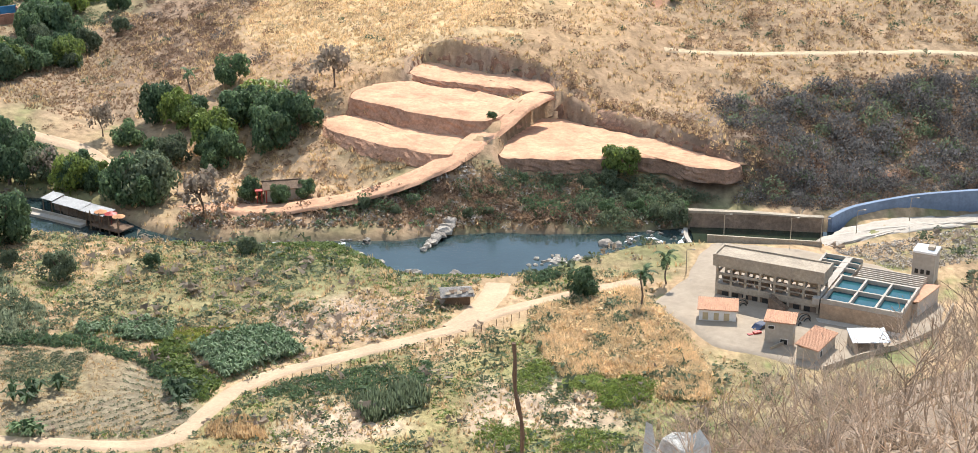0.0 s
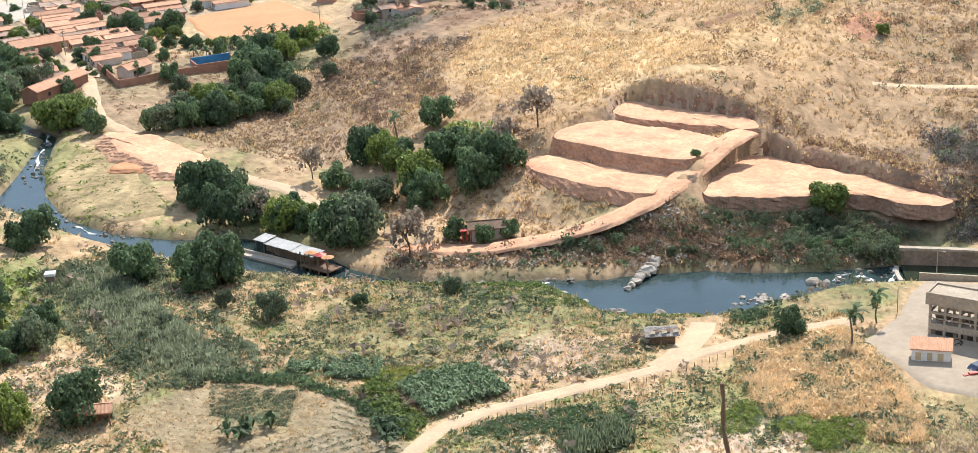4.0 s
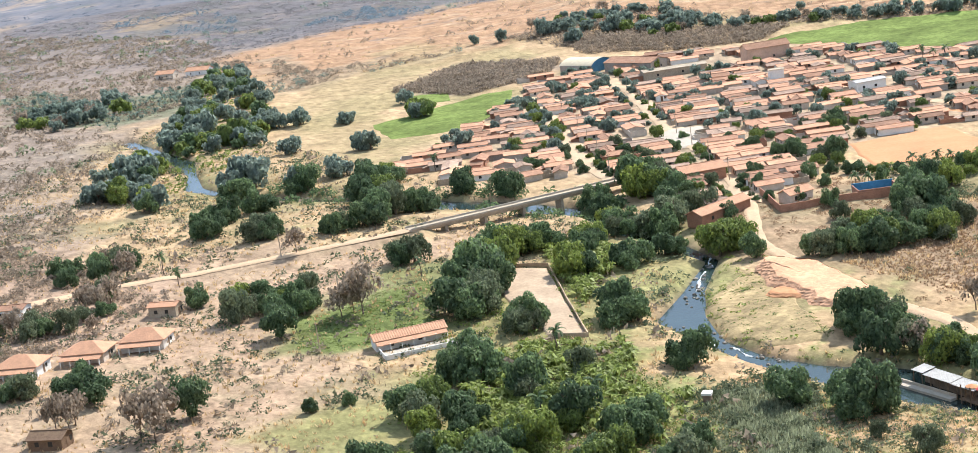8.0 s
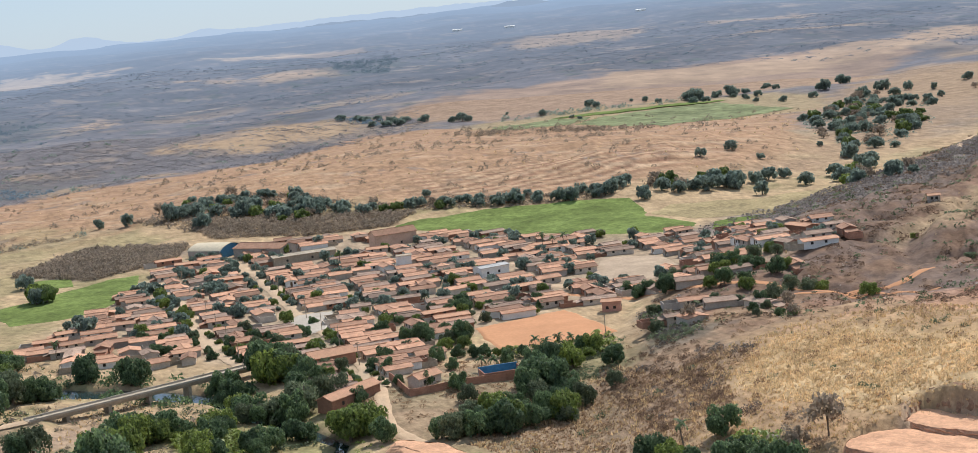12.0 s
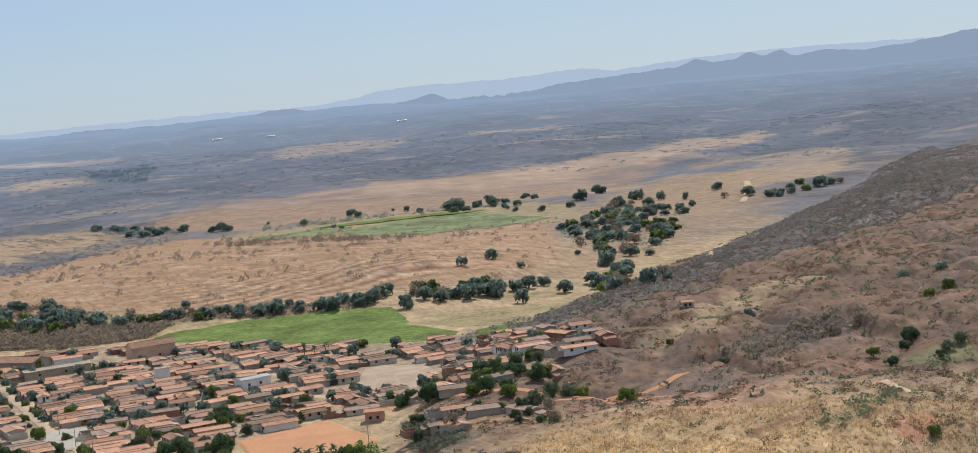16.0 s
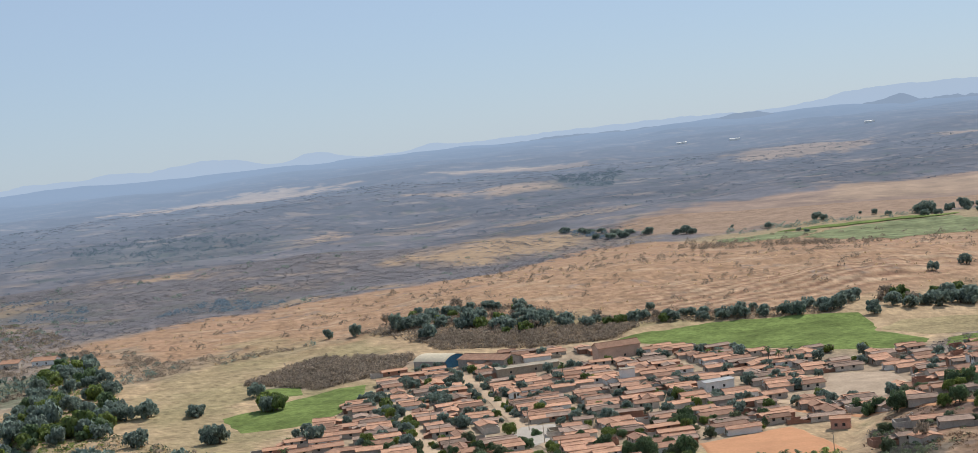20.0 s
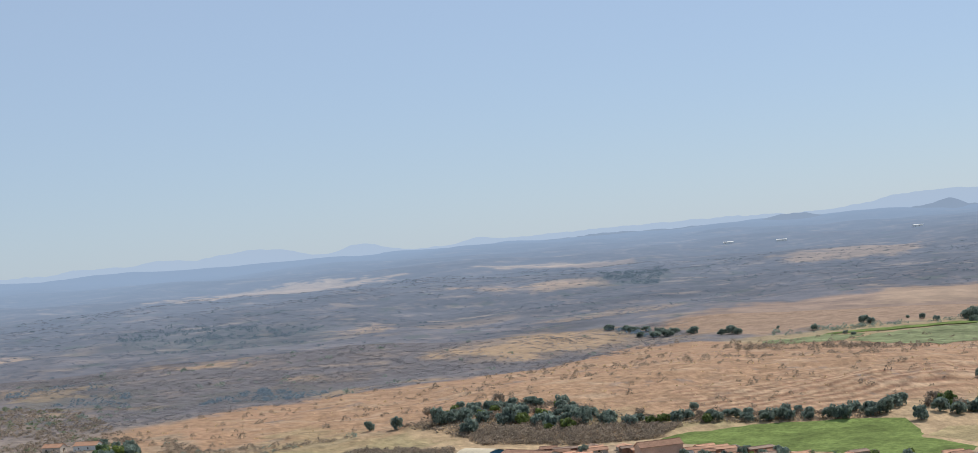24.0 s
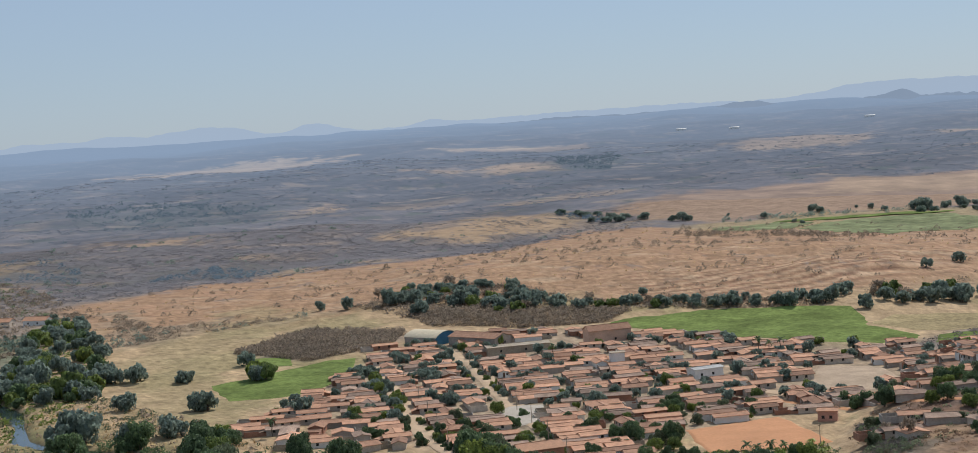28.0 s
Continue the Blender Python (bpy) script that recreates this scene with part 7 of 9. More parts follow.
def hip_roof(bm, lx, ly, h, rise, over=0.7, thick=0.15):
    x, y, r = lx / 2 + over, ly / 2 + over, max(lx - ly, 0.6) / 2
    t = h + rise
    slab(bm, [(-r, 0, t), (r, 0, t), (x, -y, h), (-x, -y, h)], thick)
    slab(bm, [(r, 0, t), (-r, 0, t), (-x, y, h), (x, y, h)], thick)
    slab(bm, [(r, 0, t), (x, y, h), (x, -y, h)], thick)
    slab(bm, [(-r, 0, t), (-x, -y, h), (-x, y, h)], thick)


def openings(ob, lx, ly, h):
    """A door and windows on the street end and the long side."""
    x, y = lx / 2 + 0.03, ly / 2 + 0.03
    boxes("door", WOOD, ob, (x - 0.06, x + 0.03, -0.5, 0.45, 0, 2.1))
    boxes("window", GLASS_DARK, ob, (x - 0.06, x + 0.025, 1.0, 2.0, 0.95, 2.0))
    boxes("window", GLASS_DARK, ob, (-x + lx * 0.2, -x + lx * 0.2 + 1.0, -y - 0.02, -y + 0.06, 0.95, 2.0))
    boxes("window", GLASS_DARK, ob, (-x + lx * 0.6, -x + lx * 0.6 + 1.0, -y - 0.02, -y + 0.06, 0.95, 2.0))


def house_template(k):
    r = random.Random(400 + k)
    lx, ly, h, rise = r.uniform(6.6, 13.5), r.uniform(4.6, 7.4), r.uniform(1.95, 2.4), r.uniform(0.5, 0.95)
    name, look_of = (("house", "low plastered village house with a dusty clay tile roof"), ("house", "low plastered village house with a faded tile roof"), ("whitewashed_house", "low whitewashed village house with a clay tile roof"),
                     ("brick_house", "low bare brick village house with a clay tile roof"), ("cottage", "small plastered cottage under a clay tile roof"))[k % 5]
    ob = thing(name, 0, 0, 0, look_of, "house", "houses of the village", 0)
    bm = bmesh.new()
    gable_wall(bm, lx, ly, h, rise)
    finish(bm, "wall", (PLASTER, PLASTER, WHITE, BRICKWALL, PLASTER)[k % 5], ob)
    bm = bmesh.new()
    gable_roof(bm, lx, ly, h, rise)
    if k % 3 == 0:
        # lean-to at the back
        slab(bm, [(-lx / 2 - 0.3, -ly / 2 + 0.3, h - 0.2), (-lx / 2 - 0.3, ly / 2 - 0.3, h - 0.2), (-lx / 2 - 3.2, ly / 2 - 0.3, h - 0.9), (-lx / 2 - 3.2, -ly / 2 + 0.3, h - 0.9)], 0.12)
        boxes("back_wall", BRICKWALL, ob, (-lx / 2 - 3.0, -lx / 2, -ly / 2 + 0.5, ly / 2 - 0.5, -0.5, h - 1.0))
    finish(bm, "roof", (ROOF, ROOF_OLD, ROOF, ROOF, ROOF_OLD, ROOF, ROOF_NEW)[k % 7], ob)
    openings(ob, lx, ly, h)
    if k % 2:
        # walled yard behind
        y0, y1, x0 = -ly / 2 + 0.2, ly / 2 - 0.1, -lx / 2 - (3.0 if k % 3 == 0 else 0)
        yard = bmesh.new()
        box(yard, x0 - 5.0, x0 + 0.3, y0, y0 + 0.18, -0.5, 1.7)
        box(yard, x0 - 5.0, x0 + 0.3, y1 - 0.18, y1, -0.5, 1.7)
        box(yard, x0 - 5.2, x0 - 5.0, y0, y1, -0.5, 1.75)
        finish(yard, "yard_wall", (BRICKWALL, PLASTER, CONCRETE)[k % 3], ob)
    return ob, lx, ly


TEMPLATES = [house_template(k) for k in range(20)]
used = set()
ORIGIN, U, V = np.array((-172.0, 438.0)), np.array((0.84, 0.54)), np.array((-0.54, 0.84))
TURN_U = math.degrees(math.atan2(U[1], U[0]))
FREE = ([(-172, 523), (-139, 551), (-112, 511), (-137, 495), (-154, 494)], [(-156, 664), (-127, 668), (-100, 600), (-148, 609)],
        [(-250, 540), (-246, 562), (-228, 558), (-216, 518), (-226, 506)], [(-392, 735), (-360, 757), (-340, 730), (-362, 705)], [(-325, 700), (-300, 690), (-262, 705), (-256, 735), (-300, 735)],
        [(-204, 620), (-186, 640), (-178, 630), (-196, 612)])
HOUSES = []


def put_house(x, y, turn, k):
    ob, lx, ly = TEMPLATES[k]
    m = pose(float(x), float(y), ground_z(x, y), 0, 0, turn)
    if k in used:
        made = copy_thing(ob, m)
    else:
        used.add(k)
        ob.matrix_world = m
    HOUSES.append((x, y))


pick = random.Random(11)
STREETS = (-34.0, 0.0, 29.0, 61.0, 95.0, 127.0, 160.0, 192.0, 222.0, -66.0)
for s, p0 in enumerate(STREETS):
    for flank in (-1, 1):
        q = -30.0
        while q < 385:
            k = pick.randrange(20)
            lx, ly = TEMPLATES[k][1:]
            q += ly / 2
            bend = -0.054 * (q - 67) if p0 == -34.0 else 0
            p = p0 + bend + flank * ((5.2 if p0 in (0.0, -34.0) else 2.8) + lx / 2 + pick.uniform(0, 0.8 if p0 in (0.0, -34.0) else 3.0))
            c = ORIGIN + U * (p + (0 if p0 in (0.0, -34.0) else pick.uniform(-1.8, 1.8) + 4.0 * math.sin(q / 41 + s))) + V * (q + pick.uniform(-0.6, 0.6))
            cross = any(abs(q - g) < 5 + ly / 2 for g in (58, 142, 214, 276) if p0 > 20 or g != 58)
            ok = inside(c[0], c[1], TOWN) and edge_distance(c[0], c[1], TOWN) > 3
            ok = ok and not any(inside(c[0], c[1], f) for f in FREE) and not cross and pick.random() > 0.12
            if ok and all(math.hypot(c[0] - hx, c[1] - hy) > 5.2 for hx, hy in HOUSES):
                put_house(c[0], c[1], TURN_U + (180 if flank > 0 else 0) + pick.uniform(-7, 7) + (90 if pick.random() < 0.12 else 0), k)
            q += ly / 2 + pick.choice((0.15, 0.15, 0.3, 1.6))
# single houses between the rows
for _ in range(900):
    c = np.array([pick.uniform(-376, -75), pick.uniform(430, 750)])
    p = float((c - ORIGIN) @ U)
    q = float((c - ORIGIN) @ V)
    clear = min(abs(p), abs(p + 34 + 0.054 * (q - 67))) > 9.5
    if len(HOUSES) < 400 and clear and inside(c[0], c[1], TOWN) and not any(inside(c[0], c[1], f) for f in FREE) and all(math.hypot(c[0] - hx, c[1] - hy) > 8.0 for hx, hy in HOUSES):
        put_house(c[0], c[1], TURN_U + pick.choice((0, 0, 180, 90)) + pick.uniform(-12, 12), pick.randrange(20))
WEST_END = [(-345, 500), (-312, 556), (-286, 520), (-262, 492), (-250, 482), (-300, 488)]
HILL_FOOT = [(-78, 640), (-108, 570), (-150, 585), (-95, 548), (-60, 560), (-40, 600), (-66, 660), (-92, 700), (-110, 690)]
for area_pts, tries, most in ((WEST_END, 260, 26), (HILL_FOOT, 160, 16), ([(-103, 489), (-108, 537), (-66, 510), (-48, 495), (-60, 480), (-80, 478)], 160, 5)):
    got, arr = 0, np.array(area_pts, float)
    for _ in range(tries):
        c = np.array([pick.uniform(arr[:, 0].min(), arr[:, 0].max()), pick.uniform(arr[:, 1].min(), arr[:, 1].max())])
        if got < most and inside(c[0], c[1], area_pts) and all(math.hypot(c[0] - hx, c[1] - hy) > 8.5 for hx, hy in HOUSES):
            put_house(c[0], c[1], TURN_U + pick.choice((0, 90, 180)) + pick.uniform(-14, 14), pick.randrange(20))
            got += 1

wood([(-120, 560), (-110, 545), (-60, 515), (-50, 525), (-75, 600), (-105, 610)], 22, (2.0, 4.2), ("dark", "dusty", "dark", "light"), "among the last houses", 17)
wood([(-105, 485), (-106, 535), (-50, 500), (-50, 470)], 18, (1.6, 3.2), ("dark", "dusty", "grey"), "among the hillside huts", 18)
# trees in the back gardens and clipped trees along the streets
taken = 0
for _ in range(22000):
    c = np.array([rng.uniform(-380, -70), rng.uniform(425, 740)])
    if taken < 430 and waves(c[0], c[1], 42, 31.0) > -0.25 and inside(c[0], c[1], TOWN) and not any(inside(c[0], c[1], f) for f in FREE) and all(math.hypot(c[0] - hx, c[1] - hy) > 3.5 for hx, hy in HOUSES):
        pq = (c - ORIGIN) @ U
        if min(abs(pq - p0) for p0 in STREETS) > 3.2:
            tree(c[0], c[1], float(rng.uniform(1.3, 3.4)), ("dark", "dusty", "dusty", "dark", "light", "dark")[taken % 6], "in a village back garden", name=("garden_tree", "garden_tree", "fruit_tree", "fruit_tree")[taken % 4])
            taken += 1
for p0, q0, q1 in ((0.0, 5, 130), (-34.0, 75, 200), (33.0, 90, 200), (66.0, 100, 210), (0.0, 165, 270)):
    q = q0
    while q < q1:
        for flank in (-1, 1):
            if rng.random() < 0.62:
                c = ORIGIN + U * (p0 + (-0.054 * (q - 67) if p0 == -34 else 0) + flank * 3.3) + V * q
                tree(c[0], c[1], float(rng.uniform(1.3, 2.5)), "dark" if rng.random() < 0.7 else "light", "clipped small along the street", 0.9, name="street_tree")
        q += float(rng.uniform(5, 9))


def big_house(x, y, turn, lx, ly, h, rise, label, wall=PLASTER, roof=ROOF, hip=False, porch=False, name="house", tiles=0, z=None):
    ob = thing(name, x, y, turn, label, "house", z=z)
    bm = bmesh.new()
    if hip:
        box(bm, -lx / 2, lx / 2, -ly / 2, ly / 2, -0.6, h)
    else:
        gable_wall(bm, lx, ly, h, rise)
    finish(bm, "wall", wall, ob)
    bm = bmesh.new()
    if hip:
        hip_roof(bm, lx, ly, h, rise)
    else:
        gable_roof(bm, lx, ly, h, rise, strips=tiles)
    finish(bm, "roof", roof, ob)
    openings(ob, lx, ly, h)
    if porch:
        bm = bmesh.new()
        slab(bm, [(-lx / 2, -ly / 2, h - 0.1), (lx / 2, -ly / 2, h - 0.1), (lx / 2, -ly / 2 - 2.6, h - 0.9), (-lx / 2, -ly / 2 - 2.6, h - 0.9)], 0.13)
        finish(bm, "porch_roof", roof, ob)
        for k in range(5):
            px = -lx / 2 + 0.3 + k * (lx - 0.6) / 4
            boxes("post", WHITE, ob, (px - 0.12, px + 0.12, -ly / 2 - 2.4, -ly / 2 - 2.15, -0.3, h - 0.85))
    return ob


big_house(-304, 276, 20, 11, 8, 2.9, 2.2, "country house with a hipped clay roof and a porch", WHITE, ROOF_NEW, True, True)
big_house(-294, 289, 20, 11, 8, 2.9, 2.2, "country house with a hipped clay roof beside its neighbours", PLASTER, ROOF_NEW, True, True)
big_house(-284, 300, 20, 11.5, 8, 2.9, 2.3, "country house with a hipped roof and white porch posts", WHITE, ROOF_NEW, True, True)
big_house(-299, 325, 15, 8, 4.5, 3.0, 0.6, "grey rendered farm store with a low tile roof", CONCRETE, ROOF_NEW)
big_house(-358, 372, 25, 9, 6, 2.8, 1.3, "small farmhouse under a bare tree", PLASTER, ROOF_NEW)
big_house(-350, 318, 20, 9, 6, 2.8, 0.7, "white farm building by the road", WHITE, ROOF)
big_house(-254, 234, 15, 8, 5, 2.6, 1.0, "dark brown tiled farm shed", WOOD, WOOD)
big_house(-682, 812, 10, 16, 8, 3.2, 1.8, "large far farmhouse among trees", WHITE, ROOF_NEW)
big_house(-704, 806, 10, 13, 8, 3.2, 1.8, "far farmhouse among trees", PLASTER, ROOF_NEW)
long_house = big_house(-211.5, 311, 46, 17.5, 5.0, 2.8, 1.0, "long white farm building with a red tile veranda", WHITE, ROOF_NEW, tiles=30)
bm = bmesh.new()
slab(bm, [(-8.7, -2.5, 2.75), (8.7, -2.5, 2.75), (8.7, -4.6, 2.15), (-8.7, -4.6, 2.15)], 0.13)
finish(bm, "veranda_roof", ROOF_NEW, long_house)
for k in range(7):
    boxes("post", WHITE, long_house, (-8.4 + k * 2.8, -8.2 + k * 2.8, -4.5, -4.3, -0.3, 2.2))
court = thing("courtyard_wall", -205.5, 306, 46, "low white wall round a paved court", "wall")
boxes("wall", WHITE, court, (-9, 9, -3.2, -3.0, -0.4, 1.0))
boxes("wall", WHITE, court, (-9, -8.8, -3.2, 3.5, -0.4, 1.0))
boxes("paving", CONCRETE_PALE, court, (-8.8, 9, -3.0, 3.0, -0.4, 0.12))
big_house(-137, 220, -15, 8, 6.2, 3.0, 1.9, "small house with blue-grey walls and a steep clay roof", BLUEWALL, ROOF_NEW, tiles=16)
shelter = thing("tile_shelter", -92.5, 220, 12, "open shelter with a red tile roof", "shelter")
bm = bmesh.new()
gable_roof(bm, 5.2, 3.2, 2.2, 0.7, 0.3, strips=10)
finish(bm, "roof", ROOF_NEW, shelter)
for sx in (-2.4, 2.4):
    for sy in (-1.4, 1.4):
        boxes("post", WOOD, shelter, (sx - 0.1, sx + 0.1, sy - 0.1, sy + 0.1, -0.4, 2.3))
boxes("back_wall", BRICKWALL, shelter, (-2.4, 2.4, 1.3, 1.5, -0.4, 2.2))
tank = thing("water_tank", -123, 281, 10, "small white water tank on a dark block stand", "tank")
boxes("stand", STAINED, tank, (-0.8, 0.8, -0.8, 0.8, -0.3, 1.5))
boxes("tank_body", WHITE, tank, (-1.0, 1.0, -1.0, 1.0, 1.5, 2.0))

# hall with an arched roof
gym = thing("sports_hall", -361, 721, 166, "sports hall with a pale arched metal roof and blue ends", "hall")
bm = bmesh.new()
n, w, l = 16, 8.6, 10.5
rows = []
for k in range(n + 1):
    a = math.pi * (0.24 + 0.52 * k / n)
    rows.append([bm.verts.new((sx * l, -math.cos(a) / math.cos(math.pi * 0.24) * w, 3.4 + (math.sin(a) - math.sin(math.pi * 0.24)) * 8.5 + dz)) for sx, dz in ((-1, 0), (1, 0), (1, -0.25), (-1, -0.25))])
for p, q in zip(rows, rows[1:]):
    for k in range(4):
        bm.faces.new((p[k], p[(k + 1) % 4], q[(k + 1) % 4], q[k]))
arch = [(v[0].co.y, v[0].co.z) for v in rows]
finish(bm, "arched_roof", mat("pale_metal", (0.60, 0.51, 0.37), 0.8, 0.1, 0.1, 0.1, 0.8, spec=0.1), gym)
for sx in (-1, 1):
    bm = bmesh.new()
    ring = [bm.verts.new((sx * (l - 0.6), vy * 0.98, vz - 0.3)) for vy, vz in arch]
    base = [bm.verts.new((sx * (l - 0.6), w * 0.98, -0.5)), bm.verts.new((sx * (l - 0.6), -w * 0.98, -0.5))]
    bm.faces.new(ring + base)
    finish(bm, "end_wall", BLUE, gym)
boxes("side_wall", PLASTER, gym, (-l + 0.6, l - 0.6, -w, -w + 0.3, -0.5, 3.3))
boxes("side_wall", PLASTER, gym, (-l + 0.6, l - 0.6, w - 0.3, w, -0.5, 3.3))
big_house(-182, 229, 35, 9, 5.5, 2.8, 0.9, "low farm shed with a grey sheet roof", PLASTER, CONCRETE, name="farm_shed")
big_house(-332, 716, -17, 30, 12, 4.0, 1.8, "long low hall with a wide brown roof", PLASTER, ROOF, name="school_hall")
big_house(-303, 694, 38, 30, 8, 3.4, 0.7, "grey roofed market building", CONCRETE, CONCRETE, name="market_hall")
big_house(-268, 722, 40, 21, 9, 6.0, 2.0, "large pinkish building with a tile roof", mat("pink_plaster", (0.58, 0.38, 0.28), 0.9, 0.15, 0.3, 0.2, 2.0), ROOF, name="large_building")
big_house(-193, 631, 46, 13, 7, 3.6, 0.5, "white building with a flat grey roof and a dark door", WHITE, TIN, name="store")
big_house(-240, 657, 30, 6, 5, 6.0, 0.3, "narrow two-storey white house", WHITE, CONCRETE, name="tall_house")
big_house(-124.5, 546, 8, 6.5, 5, 3.6, 0.6, "pink brick house beside the football field", mat("pink_brick", (0.50, 0.27, 0.2), 0.9, 0.15, 0.4, 0.2, 2.0), ROOF_NEW)
big_house(-203, 477, 42, 15, 8, 3.6, 1.6, "house with a wide orange tile roof near the river", BRICKWALL, ROOF_NEW)
big_house(-177, 427, 72, 22, 5.5, 3.2, 1.2, "long brick building with a clay roof by the lane", BRICKWALL, ROOF_NEW, tiles=26)
for fx, fy in ((-1097, 3510), (-697, 3608), (-970, 3490)):
    big_house(fx, fy, 20, 22, 9, 4.0, 1.0, "white far farm hall on the plain", WHITE, WHITE, name="farm_hall")
big_house(-17, 655, 10, 4.5, 3.2, 2.6, 0.5, "lone pale hut on the slope", PLASTER, ROOF_NEW, name="hut")


def wall_run(name, pts, height, thick, material, label):
    """A wall from corner to corner, one mesh a length."""
    ob = thing(name, 0, 0, 0, label, "wall", z=0)
    for (x0, y0), (x1, y1) in zip(pts, pts[1:]):
        d = Vector((x1 - x0, y1 - y0, 0))
        steps = max(2, int(d.length / 4))
        s = Vector((-d.y, d.x, 0)).normalized() * thick / 2
        bm = bmesh.new()
        last = None
        for k in range(steps + 1):
            p = Vector((x0, y0, 0)) + d * k / steps
            z = ground_z(p.x, p.y)
            row = [bm.verts.new((p.x + s.x * a, p.y + s.y * a, z + b)) for a, b in ((-1, -0.5), (-1, height), (1, height), (1, -0.5))]
            if last:
                for e in range(4):
                    bm.faces.new((last[e], last[(e + 1) % 4], row[(e + 1) % 4], row[e]))
            else:
                bm.faces.new(row[::-1])
            last = row
        bm.faces.new(last)
        finish(bm, "wall_length", material, ob)
    return ob


wall_run("brick_wall", [(-174, 453), (-160, 431.5), (-134, 449)], 2.2, 0.25, BRICKWALL, "long bare brick wall beside the lane")
wall_run("paddock_wall", [(-208, 351), (-217, 375), (-207, 376), (-167, 318), (-177, 317)], 1.15, 0.25, TRODDEN, "low dusty earth wall round a bare paddock")
big_house(-160, 445, 62, 9, 5, 2.8, 1.2, "small house with a clay tile roof by the walled yard", PLASTER, ROOF_NEW)
for x, y, q in ((-182, 506, 4.0), (-188, 508, 3.0), (-166, 476, 3.0), (-153, 483, 3.0), (-164, 497, 2.8), (-177, 519, 2.6), (-142, 472, 2.7), (-156, 483, 2.4), (-180, 511, 2.6), (-162, 484, 2.6), (-139, 481, 2.2), (-130, 481, 2.6), (-126, 484, 2.4), (-122, 489, 2.8), (-120, 471, 2.6), (-157, 464, 2.2), (-168, 445, 2.0), (-136, 486, 1.8), (-148, 481, 2.0), (-122, 467, 2.8), (-117, 475, 2.4)):
    tree(x, y, q, ("dark", "dusty", "dark", "light", "dark")[(x + y) % 5], "between the football field and the lane")
scatter("field_edge_bushes", [(-150, 487), (-127, 501), (-116, 508), (-101, 458), (-109, 447), (-120, 446), (-140, 470)], 260, (0.7, 1.8), LEAF_DUSTY, "dusty bushes below the football field", "bush", 40, 0.9, 141, 0.4, 14, free=True)
scatter("field_edge_bananas", [(-150, 487), (-127, 501), (-116, 508), (-108, 480), (-130, 474)], 60, (1.2, 2.2), BANANA, "banana plants below the football field", "fronds", 14, 1.0, 142, category="banana plants", free=True)
scatter("lane_brush", [(-178, 420), (-185, 475), (-150, 480), (-125, 455), (-120, 410), (-150, 385)], 380, (0.5, 1.4), BROWN_SCRUB, "brown brush beside the lane", "bush", 34, 0.8, 143, 0.5, 14)
pool_house = thing("pool_building", -138, 451, 30, "roofless brick building with bright blue inner walls", "building")
boxes("wall", BRICKWALL, pool_house, (-6, 6, -4, -3.7, -0.5, 2.8), (-6, -5.7, -3.7, 4, -0.5, 2.8), (5.7, 6, -3.7, 4, -0.5, 2.8))
boxes("inner_wall", BLUE, pool_house, (-6, 6, 4, 4.3, -0.5, 3.2), (-5.68, 5.68, -3.68, 3.98, -0.5, 0.3))

# ---- bridge ----
a, b = Vector((-267, 407.5, 4.2)), Vector((-227, 465, 4.2))
d = (b - a).normalized()
bridge = thing("bridge", a.x, a.y, math.degrees(math.atan2(d.y, d.x)), "long concrete road bridge over the river", "bridge", z=a.z)
length = (b - a).length
boxes("deck", CONCRETE, bridge, (-4, length + 4, -2.3, 2.3, -0.55, 0.0))
for s in (-1, 1):
    boxes("parapet", CONCRETE_PALE, bridge, (-4, length + 4, s * 2.3 - 0.12, s * 2.3 + 0.12, 0.004, 0.55))
    boxes("girder", CONCRETE, bridge, (-3, length + 3, s * 1.5 - 0.2, s * 1.5 + 0.2, -1.3, -0.55))
for k in range(5):
    p = 8 + k * (length - 16) / 4
    boxes("pier", CONCRETE, bridge, (p - 0.5, p + 0.5, -1.9, 1.9, -9, -1.3))

# ---- riverside bar with tin roofs ----
bar = thing("riverside_bar", -79.5, 297.8, -34, "open riverside bar with white tin roofs on dark posts", "bar", z=-0.9)
for k, (x0, x1, dz) in enumerate(((-9.5, -6.2, 0.3), (-6.4, 1.5, 0.0), (1.3, 8.0, -0.1))):
    bm = bmesh.new()
    m = int((x1 - x0) / 0.2)
    ridges = []
    for j in range(m + 1):
        px, wave = x0 + j * (x1 - x0) / m, 0.06 * (j % 2)
        ridges.append([bm.verts.new((px, py, pz + dz + wave)) for py, pz in ((1.7, 2.95), (-1.7, 2.55), (-1.7, 2.52), (1.7, 2.92))])
    for p, q in zip(ridges, ridges[1:]):
        for e in range(4):
            bm.faces.new((p[e], p[(e + 1) % 4], q[(e + 1) % 4], q[e]))
    finish(bm, "tin_sheet", TIN, bar)
for k in range(8):
    boxes("post", WOOD, bar, (-9 + k * 2.4, -8.85 + k * 2.4, -1.6, -1.45, -0.6, 2.6))
boxes("back_wall", STAINED, bar, (-9.2, 8, 1.4, 1.6, -0.5, 2.75))
boxes("counter", STAINED, bar, (-6, 6, 0.6, 1.1, -0.4, 1.1))
terrace = thing("bar_deck", -72.5, 292.5, -34, "wooden deck over the water with orange parasols", "deck", z=-0.6)
boxes("platform", WOOD, terrace, (-4, 4, -2, 2, 0, 0.25))
